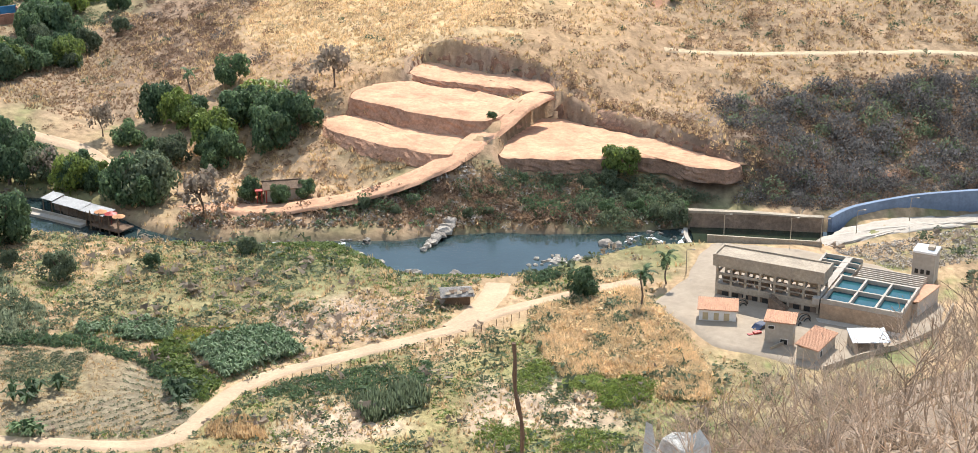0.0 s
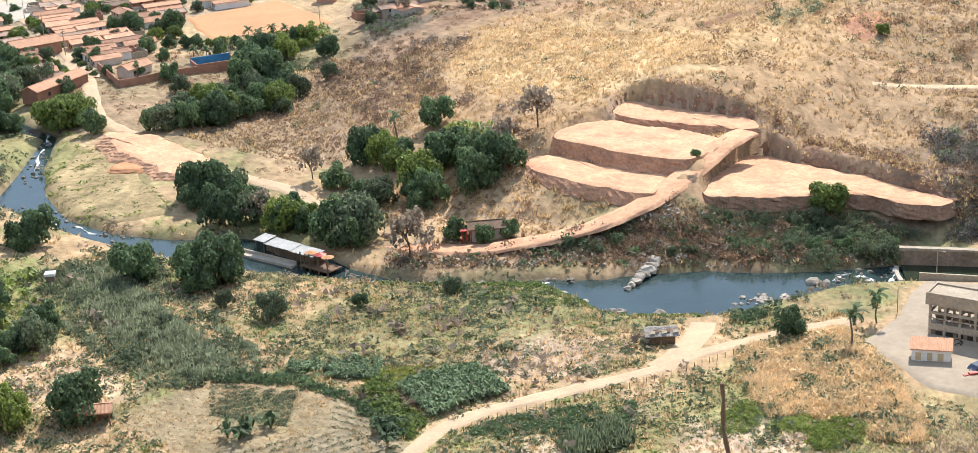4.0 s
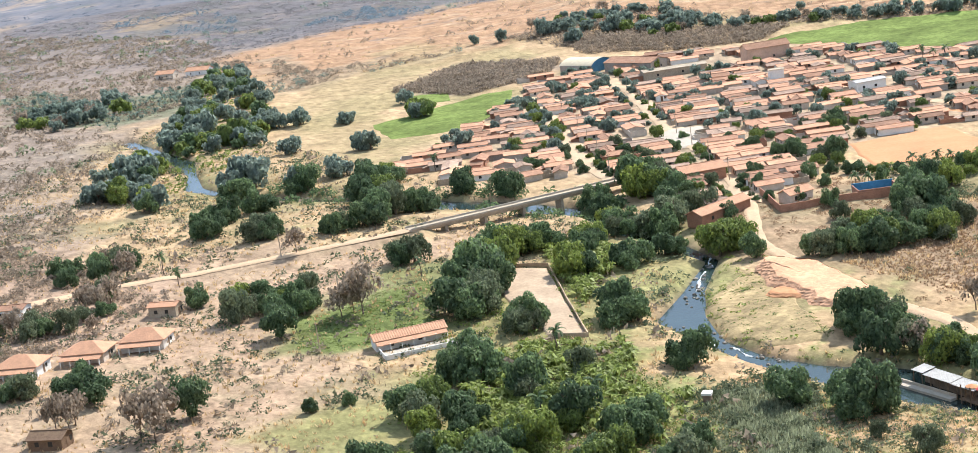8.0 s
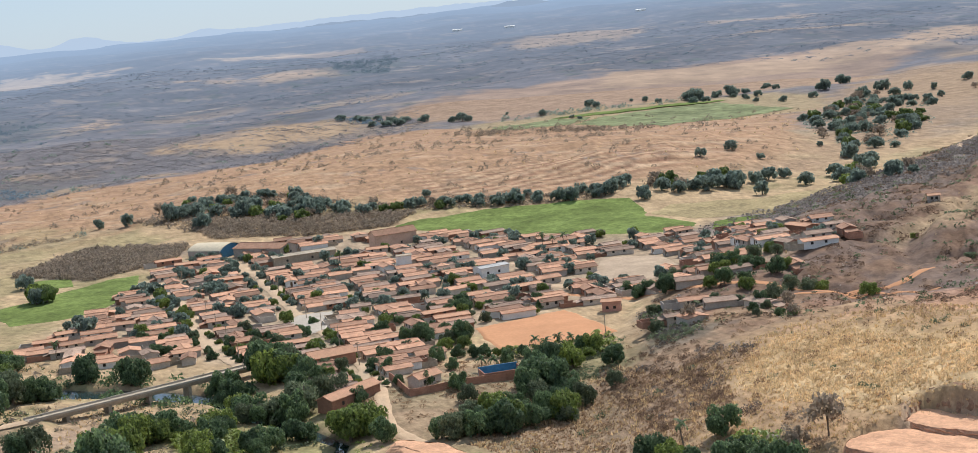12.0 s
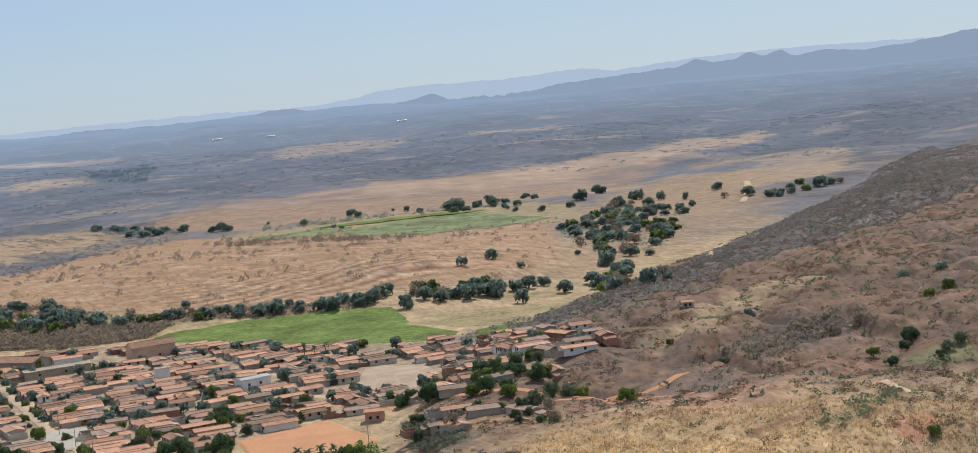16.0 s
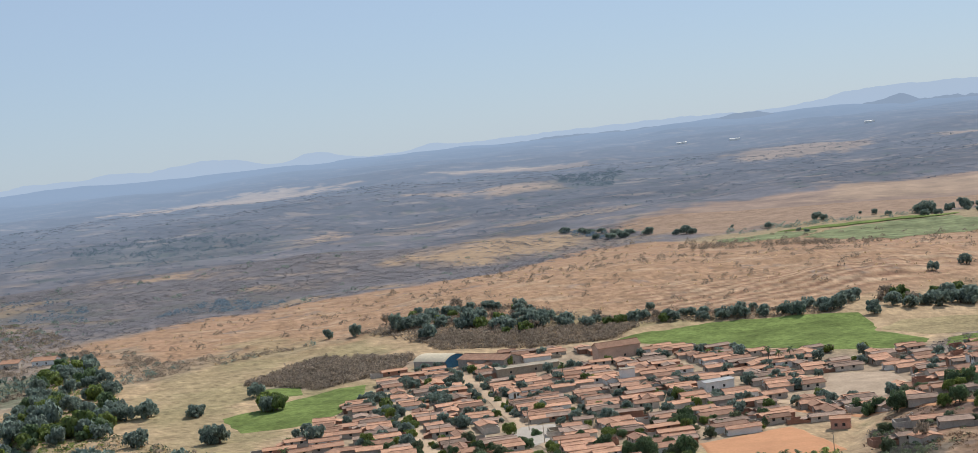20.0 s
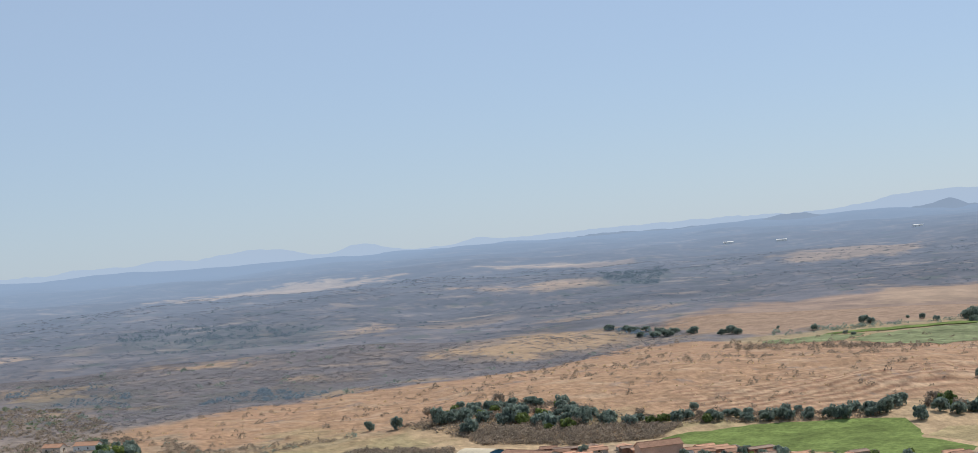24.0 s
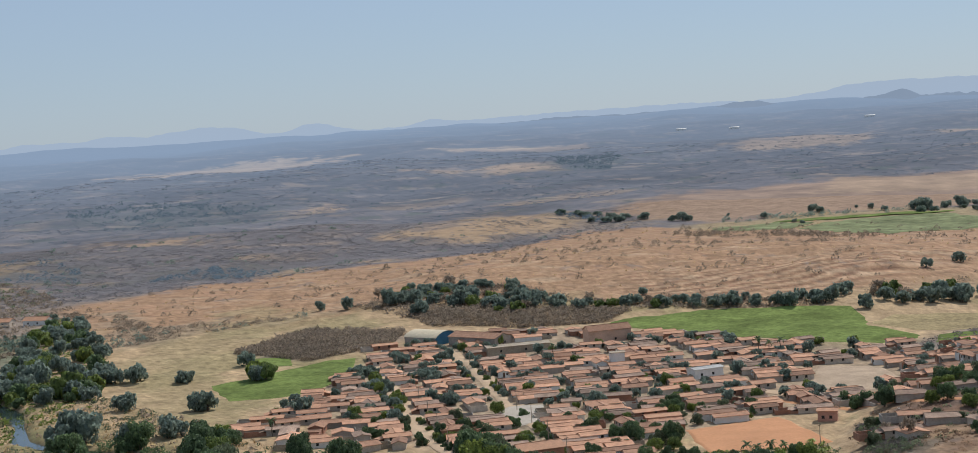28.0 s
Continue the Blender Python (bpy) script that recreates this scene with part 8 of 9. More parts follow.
for k in range(4):
    boxes("post", WOOD, terrace, (-3.8 + k * 2.5, -3.6 + k * 2.5, -1.9, -1.7, -2.2, 3.0))
for k in range(3):
    bm = bmesh.new()
    bmesh.ops.create_cone(bm, cap_ends=True, segments=10, radius1=1.3, radius2=0.05, depth=0.5, matrix=Matrix.Translation((-2.6 + 2.4 * k, 0.3 * (k % 2), 2.7)))
    tube(bm, (-2.6 + 2.4 * k, 0.3 * (k % 2), 0.2), (-2.6 + 2.4 * k, 0.3 * (k % 2), 2.6), 0.04, 0.04, 6)
    finish(bm, "parasol", (CLAY, RED, CLAY)[k], terrace)
quay = thing("quay", -84, 300.3, -31, "pale concrete landing at the water's edge", "quay", z=-1.2)
boxes("landing", CONCRETE_PALE, quay, (-9, 8, -3.1, -1.6, -1.5, 0.35), (-9, 8, -1.6, -1.3, -1.5, 0.9))
cafe = thing("cafe", -41, 304.5, 12, "small brown house with red painted posts", "house")
bm = bmesh.new()
gable_roof(bm, 7, 4.5, 2.5, 0.8)
finish(bm, "roof", WOOD, cafe)
bm = bmesh.new()
gable_wall(bm, 7, 4.5, 2.5, 0.8)
finish(bm, "wall", PLASTER, cafe)
for k in range(3):
    boxes("post", RED, cafe, (-5.2 + k * 0.9, -5.0 + k * 0.9, -2.6, -2.4, -0.3, 2.3))
boxes("awning", RED, cafe, (-5.5, -3.3, -2.7, -1.0, 2.3, 2.42))
shack = thing("shack", -5.6, 251.5, 10, "low shack with a patched grey roof by the road", "shack")
boxes("wall", WOOD, shack, (-2.2, 2.2, -1.5, 1.6, -0.4, 1.9))
bm = bmesh.new()
slab(bm, [(-2.8, 0.2, 2.6), (2.7, 0.1, 2.5), (2.9, -2.2, 1.75), (-2.9, -2.1, 1.8)][::-1], 0.12)
slab(bm, [(2.7, 0.1, 2.5), (-2.8, 0.2, 2.6), (-2.7, 2.2, 1.9), (2.8, 2.1, 1.8)][::-1], 0.12)
finish(bm, "thatch_roof", mat("old_thatch", (0.30, 0.27, 0.24), 0.95, 0.4, 1.2, 0.9, 5.0), shack)
for k in range(7):
    bm = bmesh.new()
    px, py = -2.0 + 0.65 * k, -1.2 + 0.4 * (k % 3)
    slab(bm, [(px, py, 2.42 + 0.1 * (k % 2)), (px + 0.9, py + 0.1, 2.4), (px + 0.85, py - 0.6, 2.2), (px, py - 0.55, 2.22)][::-1], 0.05)
    finish(bm, "roof_sheet", (CONCRETE, WOOD, STAINED)[k % 3], shack)
# ---- dam walls, weir and spillway ----
def band(name, pts, z0, z1, thick, material, label, category="wall", lean=0.0):
    """An upright wall along a line; pts are x, y with the top height."""
    line = smooth_line(pts, 1.5)
    d = np.gradient(line[:, :2], axis=0)
    d /= np.linalg.norm(d, axis=1)[:, None] + 1e-9
    side = np.stack([-d[:, 1], d[:, 0]], 1)
    verts = []
    for s, z in ((0, z0), (0, None), (1, None), (1, z0)):
        top = line[:, 2] if z is None else np.full(len(line), z)
        verts.append(np.column_stack([line[:, :2] + side * s * thick, top]))
    verts = np.stack(verts, 1).reshape(-1, 3)
    m = len(line)
    faces = [[k * 4 + e, k * 4 + (e + 1) % 4, k * 4 + 4 + (e + 1) % 4, k * 4 + 4 + e] for k in range(m - 1) for e in range(4)]
    faces += [[0, 1, 2, 3], [m * 4 - 1, m * 4 - 2, m * 4 - 3, m * 4 - 4]]
    return tagged(mesh_object(name, verts, faces, material), label, category, kind="structure")


band("dam_wall", [(37.4, 291.6, 2.35), (49.5, 290.5, 2.2), (61, 288.4, 2.0), (64.9, 288.2, 1.95)], -4, 0, 1.0, STAINED, "long stained brick-brown retaining wall")
band("dam_coping", [(37.4, 291.5, 2.55), (49.5, 290.4, 2.4), (61, 288.3, 2.2), (64.9, 288.1, 2.15)], 2.0, 0, 1.25, CONCRETE, "thin concrete coping on the wall")
band("spillway_wall", [(64.9, 288.6, 2.0), (67.5, 291.6, 2.1), (70.5, 294, 2.25), (77.1, 296.6, 2.6), (83.1, 297.2, 3.4), (90.5, 297.8, 3.8), (104, 299, 4.2)], -3, 0, 0.9, BLUEWALL, "curved blue-grey spillway wall")
bench("spillway_floor", [(59.9, 280.3), (64, 279.9), (71.9, 284), (78.3, 286.7), (84.7, 288.7), (92.6, 291.2), (104, 293.5), (104, 297.2), (91, 295.9), (83, 295.2), (77, 294.4), (70.5, 291.6), (65.5, 287.2), (62, 284.4)], -0.15, 1.3, 0.35, "pale sloping concrete spillway apron", CONCRETE_PALE, CONCRETE)
band("weir_sill", [(38, 283.2, -0.75), (37.6, 287, -0.8), (38, 291.6, -0.75)], -4, 0, 0.8, CONCRETE_PALE, "low concrete weir with spilling water")
pool = bulk("water_upstream", np.array([(38.4, 283.5, -0.9), (60.5, 280.4, -0.9), (66, 288.4, -0.9), (38.4, 291.8, -0.9)]), np.array([[0, 1, 2, 3]]), water("pool_water", (0.025, 0.036, 0.022), 0.06, 0.1))
tagged(pool, "still green-black pool above the weir", "water", kind="structure")
band("yard_wall", [(40, 282.8, 0.9), (52, 280.5, 0.9), (62, 279, 0.8)], -3, 0, 0.4, CONCRETE, "low concrete bank wall of the yard")

# ---- water treatment plant ----
A, B = Vector((38.3, 253.6, 0)), Vector((54.2, 245.4, 0))
ax = (B - A).normalized()
TURN_P = math.degrees(math.atan2(ax.y, ax.x))
works = thing("filter_building", A.x, A.y, TURN_P, "two-storey open concrete filter building with exposed basins", "building", z=1.1)
L = (B - A).length
# flat roof slab with a parapet over the front, columns and beams below
boxes("roof_slab", CONCRETE, works, (-0.3, L + 0.3, -0.2, 4.6, 7.0, 7.35))
boxes("parapet", CONCRETE, works, (-0.35, L + 0.35, -0.45, -0.2, 5.6, 7.7))
boxes("parapet", CONCRETE, works, (-0.35, L + 0.35, 4.6, 4.8, 6.9, 7.6))
boxes("parapet", CONCRETE, works, (-0.6, -0.35, -0.45, 4.8, 5.6, 7.65))
boxes("parapet", CONCRETE, works, (L + 0.35, L + 0.6, -0.45, 4.8, 5.6, 7.65))
for k in range(8):
    px = k * (L - 0.4) / 7
    boxes("column", CONCRETE, works, (px, px + 0.4, -0.4, 0.0, -0.4, 5.6))
    boxes("column", CONCRETE, works, (px, px + 0.4, 4.2, 4.6, -0.4, 7.0))
    boxes("beam", CONCRETE, works, (px + 0.05, px + 0.35, 0.0, 4.2, 4.3, 4.7))
boxes("floor_slab", CONCRETE_PALE, works, (0, L, -0.2, 4.6, 2.15, 2.45))
boxes("front_beam", CONCRETE, works, (0, L, -0.42, -0.15, 1.4, 2.5))
boxes("front_beam", CONCRETE, works, (0, L, -0.42, -0.2, 4.1, 4.55))
boxes("rail", CONCRETE, works, (0, L, -0.40, -0.3, 3.25, 3.45))
for k in range(6):
    px = 1.0 + k * (L - 3) / 5.2
    bm = bmesh.new()
    slab(bm, [(px, -0.1, 3.9), (px + 2.2, -0.1, 3.9), (px + 1.9, -0.1, 2.95), (px + 0.3, -0.1, 2.95)], 0.02)
    box(bm, px + 0.3, px + 1.9, -0.1, 1.4, 2.75, 2.95)
    box(bm, px, px + 2.2, 1.4, 1.6, 2.75, 3.9)
    slab(bm, [(px, -0.15, 3.95), (px + 0.25, -0.15, 2.9), (px + 0.25, 1.5, 2.9), (px, 1.5, 3.95)], 0.1)
    slab(bm, [(px + 2.2, 1.5, 3.95), (px + 1.95, 1.5, 2.9), (px + 1.95, -0.15, 2.9), (px + 2.2, -0.15, 3.95)], 0.1)
    finish(bm, "filter_trough", STAINED, works)
boxes("back_wall", CONCRETE, works, (0, L, 4.3, 4.55, -0.4, 2.6))
boxes("back_rail", CONCRETE, works, (0, L, 4.3, 4.5, 3.2, 3.6))
for k in range(9):
    px = 1.2 + k * (L - 2) / 9
    boxes("basement_opening", GLASS_DARK, works, (px, px + 1.1, -0.30, -0.10, 0.3, 1.2))
boxes("base_wall", STAINED, works, (0, L, -0.25, 0.1, -0.5, 1.4))
for k in range(12):
    # outside stair down to the yard
    boxes("step", STAINED, works, (L * 0.55 + k * 0.32, L * 0.55 + k * 0.32 + 0.32, -2.0, -0.5, -0.4, 2.4 - k * 0.2))

# open settling basins beside it
basins = thing("settling_basins", 54.2, 244.2, TURN_P, "open concrete settling basins with teal water", "water tanks", z=0.9)
def cell(x0, x1, y0, y1, top, level):
    boxes("basin_water", TANK_WATER, basins, (x0, x1, y0, y1, level - 0.3, level))
boxes("basin_body", mat("earthy_concrete", (0.40, 0.28, 0.185), 0.95, 0.25, 0.4, 0.3, 2.0), basins, (0, 13.3, -0.6, 11.5, -0.6, 3.0))
for j in range(2):
    for k in range(3):
        cell(0.6 + k * 4.25, 4.5 + k * 4.25, 0.1 + j * 5.6, 5.2 + j * 5.6, 3.6, 3.12)
for k in range(4):
    boxes("divider", CONCRETE_PALE, basins, (k * 4.25 + 0.2, k * 4.25 + 0.55, -0.4, 11.3, 3.0, 3.85))
for j in range(3):
    boxes("divider", CONCRETE_PALE, basins, (0.0, 13.4, -0.45 + j * 5.6, -0.05 + j * 5.6, 3.0, 3.8))
boxes("walkway", CONCRETE_PALE, basins, (-1.4, -0.2, -0.6, 20, 2.6, 3.7))
boxes("basin_body", CONCRETE, basins, (-5.0, 1.5, 11.6, 20, -0.6, 3.0))
for j in range(3):
    cell(-4.6, -1.6, 12.0 + j * 2.6, 14.2 + j * 2.6, 3.6, 3.1)
    cell(-0.1, 1.3, 12.0 + j * 2.6, 14.2 + j * 2.6, 3.6, 3.1)
    boxes("divider", CONCRETE_PALE, basins, (-5, 1.6, 14.25 + j * 2.6, 14.55 + j * 2.6, 3.0, 3.75))
boxes("divider", CONCRETE_PALE, basins, (-5.2, -4.8, 11.6, 20, 3.0, 3.75))
boxes("flocculator", STAINED, basins, (2.0, 13.3, 11.6, 17.5, -0.6, 2.6))
for k in range(7):
    boxes("baffle", CONCRETE_PALE, basins, (2.2, 13.2, 11.8 + k * 0.85, 12.0 + k * 0.85, 2.6, 3.5))
boxes("apron", CONCRETE_PALE, basins, (-1, 13.6, -2.4, -0.9, -0.6, 0.5))
tower = thing("pump_tower", 75.3, 260.3, TURN_P, "grey two-storey control tower with small windows", "tower", z=0.9)
boxes("wall", CONCRETE_PALE, tower, (-1.9, 1.9, -1.8, 1.8, -0.6, 5.6))
boxes("parapet", WHITE, tower, (-2.0, 2.0, -1.9, 1.9, 5.604, 6.0))
for k in range(3):
    boxes("window", GLASS_DARK, tower, (-1.4 + k * 1.0, -0.8 + k * 1.0, -1.85, -1.7, 1.9, 2.7))
boxes("hatch", CONCRETE, tower, (0.3, 1.4, -0.7, 0.7, 6.0, 6.6))
store = thing("chemical_store", 71.2, 248.0, 52, "long shed with an orange tile roof beside the basins", "shed", z=0.9)
bm = bmesh.new()
slab(bm, [(-4.5, -1.8, 3.3), (4.5, -1.8, 3.3), (4.5, 1.9, 2.6), (-4.5, 1.9, 2.6)][::-1], 0.14)
finish(bm, "roof", ROOF_NEW, store)
boxes("wall", PLASTER, store, (-4.2, 4.2, -1.6, -1.4, -0.6, 3.0), (-4.2, -4.0, -1.4, 1.6, -0.6, 2.6), (4.0, 4.2, -1.4, 1.6, -0.6, 2.6))
for k in range(4):
    boxes("post", CONCRETE, store, (-4.1 + k * 2.7, -3.9 + k * 2.7, 1.5, 1.7, -0.6, 2.5))


def ripple_sheet(bm, x0, x1, y0, z0, y1, z1, step, deep=0.06):
    """One rippled sheet laid on a slope: tile courses or metal folds."""
    n = int((x1 - x0) / step)
    rows = []
    for k in range(n + 1):
        px, up = x0 + k * (x1 - x0) / n, 0.02 + deep * (k % 4 in (1, 2))
        rows.append([bm.verts.new((px, y0, z0 + up)), bm.verts.new((px, y1, z1 + up))])
    for p, q in zip(rows, rows[1:]):
        bm.faces.new((p[0], q[0], q[1], p[1]))


def annex(x, y, turn, lx, ly, h, rise, wall, roof, label, windows):
    ob = thing("annex", x, y, turn, label, "building", z=0.9)
    boxes("wall", wall, ob, (-lx / 2, lx / 2, -ly / 2, ly / 2, -0.6, h))
    bm = bmesh.new()
    slab(bm, [(-lx / 2 - 0.3, ly / 2 + 0.3, h + rise), (lx / 2 + 0.3, ly / 2 + 0.3, h + rise), (lx / 2 + 0.3, -ly / 2 - 0.35, h + 0.12), (-lx / 2 - 0.3, -ly / 2 - 0.35, h + 0.12)][::-1], 0.13)
    ripple_sheet(bm, -lx / 2 - 0.3, lx / 2 + 0.3, ly / 2 + 0.3, h + rise, -ly / 2 - 0.35, h + 0.12, 0.085)
    finish(bm, "roof", roof, ob)
    boxes("gable_fill", wall, ob, (-lx / 2 + 0.05, lx / 2 - 0.05, ly / 2 - 0.2, ly / 2 - 0.02, h, h + rise - 0.15))
    for px, w, z0, z1, material in windows:
        win = boxes("window", material, ob, (px, px + w, -ly / 2 - 0.04, -ly / 2 + 0.05, z0, z1))
        boxes("window_frame", WHITE, win, (px - 0.07, px, -ly / 2 - 0.06, -ly / 2 + 0.02, z0 - 0.07, z1 + 0.07), (px + w, px + w + 0.07, -ly / 2 - 0.06, -ly / 2 + 0.02, z0 - 0.07, z1 + 0.07), (px, px + w, -ly / 2 - 0.06, -ly / 2 + 0.02, z1, z1 + 0.07))
    return ob


CREAM = mat("cream_shutter", (0.50, 0.40, 0.24), 0.7, 0.1, 0.5, 0.1, 3.0)
annex(37.3, 243.6, TURN_P + 18, 6.0, 3.6, 2.7, 0.55, WHITE, ROOF_NEW, "small white office with an orange tile roof", [(-2.4, 0.9, 0.9, 2.2, CREAM), (-0.6, 0.8, 0.9, 2.2, CREAM), (1.0, 0.9, 0.9, 2.2, CREAM)])
annex(46.0, 235.0, TURN_P + 10, 4.4, 3.2, 4.2, 0.5, CONCRETE_PALE, ROOF_NEW, "grey two-storey pump house with a small tile roof", [(-1.7, 0.9, 3.0, 3.5, GLASS_DARK), (0.3, 1.1, 0.3, 1.4, GLASS_DARK)])
annex(50.9, 230.6, 57, 7.6, 3.3, 2.5, 0.5, CONCRETE_PALE, ROOF_NEW, "low store with an orange tile roof", [(-2.5, 0.8, 0.9, 1.9, GLASS_DARK)])
roof_shed = thing("metal_roof_shed", 59.4, 232.3, TURN_P + 28, "low open shed with a white metal roof", "shed", z=0.9)
bm = bmesh.new()
slab(bm, [(-3.0, 2.2, 2.7), (3.0, 2.2, 2.7), (3.0, -2.2, 2.2), (-3.0, -2.2, 2.2)][::-1], 0.08)
ripple_sheet(bm, -3.0, 3.0, 2.2, 2.7, -2.2, 2.2, 0.17)
finish(bm, "roof", mat("white_metal", (0.50, 0.545, 0.60), 0.4, 0.1, 0.4, 0.1, 3.0, spec=0.5), roof_shed)
boxes("wall", CONCRETE, roof_shed, (-2.8, 2.8, 1.9, 2.1, -0.6, 2.5), (-2.8, -2.6, -2.0, 1.9, -0.6, 2.2))
for sx in (-2.7, 2.5):
    boxes("post", CONCRETE, roof_shed, (sx, sx + 0.15, -2.1, -1.95, -0.6, 2.2))
machine = thing("red_pump", 42.3, 236.8, 20, "red pump set lying beside dark pipes", "machine", z=1.0)
boxes("frame", RED, machine, (-1.4, 1.4, -0.5, 0.5, 0, 0.35))
boxes("motor", RED, machine, (-0.2, 1.1, -0.35, 0.35, 0.35, 1.0))
boxes("guard", RED, machine, (-1.2, -0.4, -0.3, 0.3, 0.35, 0.8))
bm = bmesh.new()
for k in range(4):
    tube(bm, (-1.5 + 0.5 * k, 1.0, -0.1 + 0.2 * k), (2.5 + 0.3 * k, 1.6 + 0.4 * k, 0.5 + 0.25 * k), 0.16, 0.16, 8)
finish(bm, "pipe", STAINED, machine)
car = thing("car", 44.0, 239.6, 40, "small dark blue car parked in the yard", "car", z=0.95)
bm = bmesh.new()
prof = [(-1.9, 0.3), (-1.95, 0.75), (-1.5, 0.95), (-1.0, 1.4), (0.5, 1.42), (1.05, 0.98), (1.85, 0.82), (1.95, 0.35)]
l0 = [bm.verts.new((x, -0.8, z)) for x, z in prof]
l1 = [bm.verts.new((x, 0.8, z)) for x, z in prof]
bm.faces.new(l0)
bm.faces.new(l1[::-1])
for k in range(len(prof)):
    bm.faces.new((l0[k], l0[(k + 1) % len(prof)], l1[(k + 1) % len(prof)], l1[k]))
bmesh.ops.bevel(bm, geom=bm.edges[:], offset=0.07, segments=2, affect="EDGES")
finish(bm, "body", mat("dark_blue_car_paint", (0.03, 0.045, 0.09), 0.25, 0.05, 0.5, 0.0, 3.0, spec=0.6), car)
for sx in (-1.2, 1.2):
    for sy in (-0.78, 0.78):
        bm = bmesh.new()
        bmesh.ops.create_cone(bm, cap_ends=True, segments=14, radius1=0.3, radius2=0.3, depth=0.2, matrix=Matrix.Translation((sx, sy, 0.3)) @ Matrix.Rotation(radians(90), 4, "X"))
        finish(bm, "wheel", GLASS_DARK, car)
boxes("side_window", GLASS_DARK, car, (-0.9, 0.5, -0.815, -0.79, 0.98, 1.3))
boxes("side_window", GLASS_DARK, car, (-0.9, 0.5, 0.79, 0.815, 0.98, 1.3))


def lamp_post(x, y, z, high=6.0):
    ob = thing("street_lamp", x, y, 0, "thin grey lamp post at the water works", "street lamp", "lamp posts of the works", z)
    bm = bmesh.new()
    tube(bm, (0, 0, -0.3), (0, 0, high), 0.09, 0.06, 8)
    tube(bm, (0, 0, high), (1.0, -0.4, high + 0.3), 0.045, 0.04, 6)
    finish(bm, "pole", CONCRETE, ob)
    boxes("lamp_head", CONCRETE_PALE, ob, (0.9, 1.4, -0.55, -0.3, high + 0.2, high + 0.34))


for x, y in ((34.5, 264), (43.5, 281.5), (55.5, 279.5), (61.0, 279.0), (68.5, 283.5), (80, 290)):
    lamp_post(x, y, 1.1, 4.2)


def pipe_coil(x, y, turn, label):
    """A heap of bent pipes on a skid."""
    ob = thing("pipe_rack", x, y, turn, label, "pipes", "pipe racks of the works", z=1.15)
    boxes("skid", WOOD, ob, (-1.4, 1.4, -0.9, 0.9, -0.3, 0.15))
    for k in range(4):
        bm = bmesh.new()
        last = None
        for i in range(15):
            a = math.pi * i / 14
            c = Vector((-math.cos(a) * (0.6 + 0.22 * k), -0.6 + 0.38 * k, 0.2 + math.sin(a) * (0.7 + 0.16 * k)))
            ring = [bm.verts.new(c + Vector((math.cos(a) * -0.09 * math.cos(e), 0.09 * math.sin(e), math.sin(a) * 0.09 * math.cos(e)))) for e in (0, 1.047, 2.094, 3.1416, 4.189, 5.236)]
            if last:
                for e in range(6):
                    bm.faces.new((last[e], last[(e + 1) % 6], ring[(e + 1) % 6], ring[e]))
            last = ring
        finish(bm, "pipe", STAINED if k % 2 else GLASS_DARK, ob)
    return ob


pipe_coil(42.0, 248.6, 10, "dark bent pipes stacked before the filter hall")
pipe_coil(49.6, 240.6, 60, "dark bent pipes beside the pump house")
pipe_coil(51.4, 242.4, 20, "dark bent pipes beside the pump house")
crate = thing("valve_box", 64.7, 240.0, 20, "small pale concrete valve box in the yard", "box", z=0.95)
boxes("body", CONCRETE_PALE, crate, (-0.8, 0.8, -0.6, 0.6, -0.3, 0.8))
boxes("lid", WHITE, crate, (-0.9, 0.9, -0.7, 0.7, 0.8, 0.92))
slab_pad = thing("concrete_pad", 47.0, 231.6, 40, "broken concrete pad with a low edge wall", "slab", z=0.95)
boxes("pad", CONCRETE_PALE, slab_pad, (-2.6, 2.6, -1.6, 1.6, -0.4, 0.2))
boxes("edge_wall", CONCRETE, slab_pad, (-2.6, 2.6, 1.6, 1.85, -0.4, 1.0))
wall_run("yard_edge_wall", [(50.8, 223.8), (57, 228), (64.2, 232.1), (72.9, 239.1), (77, 248)], 0.9, 0.3, CONCRETE, "low concrete wall round the yard of the works")
# ---- palms ----
def frond_mesh(seed):
    r = random.Random(seed)
    bm = bmesh.new()
    n, spine = 9, []
    for k in range(n + 1):
        f = k / n
        spine.append(Vector((2.3 * f, 0, 0.75 * math.sin(f * 1.9) - 0.95 * f * f)))
    for p, q in zip(spine, spine[1:]):
        w = 0.72 * (1 - abs((p.x / 2.3) - 0.4))
        for s in (-1, 1):
            for j in range(2):
                o = p.lerp(q, j / 2)
                tip = o + Vector((0.28, s * (w + r.uniform(-0.05, 0.08)), -0.22 + r.uniform(-0.1, 0.05)))
                bm.faces.new([bm.verts.new(v) for v in (o, o.lerp(q, 0.5) + Vector((0.12, 0, 0)), tip)])
    me = bpy.data.meshes.new("frond")
    bm.to_mesh(me)
    bm.free()
    me.materials.append(LEAF)
    return me


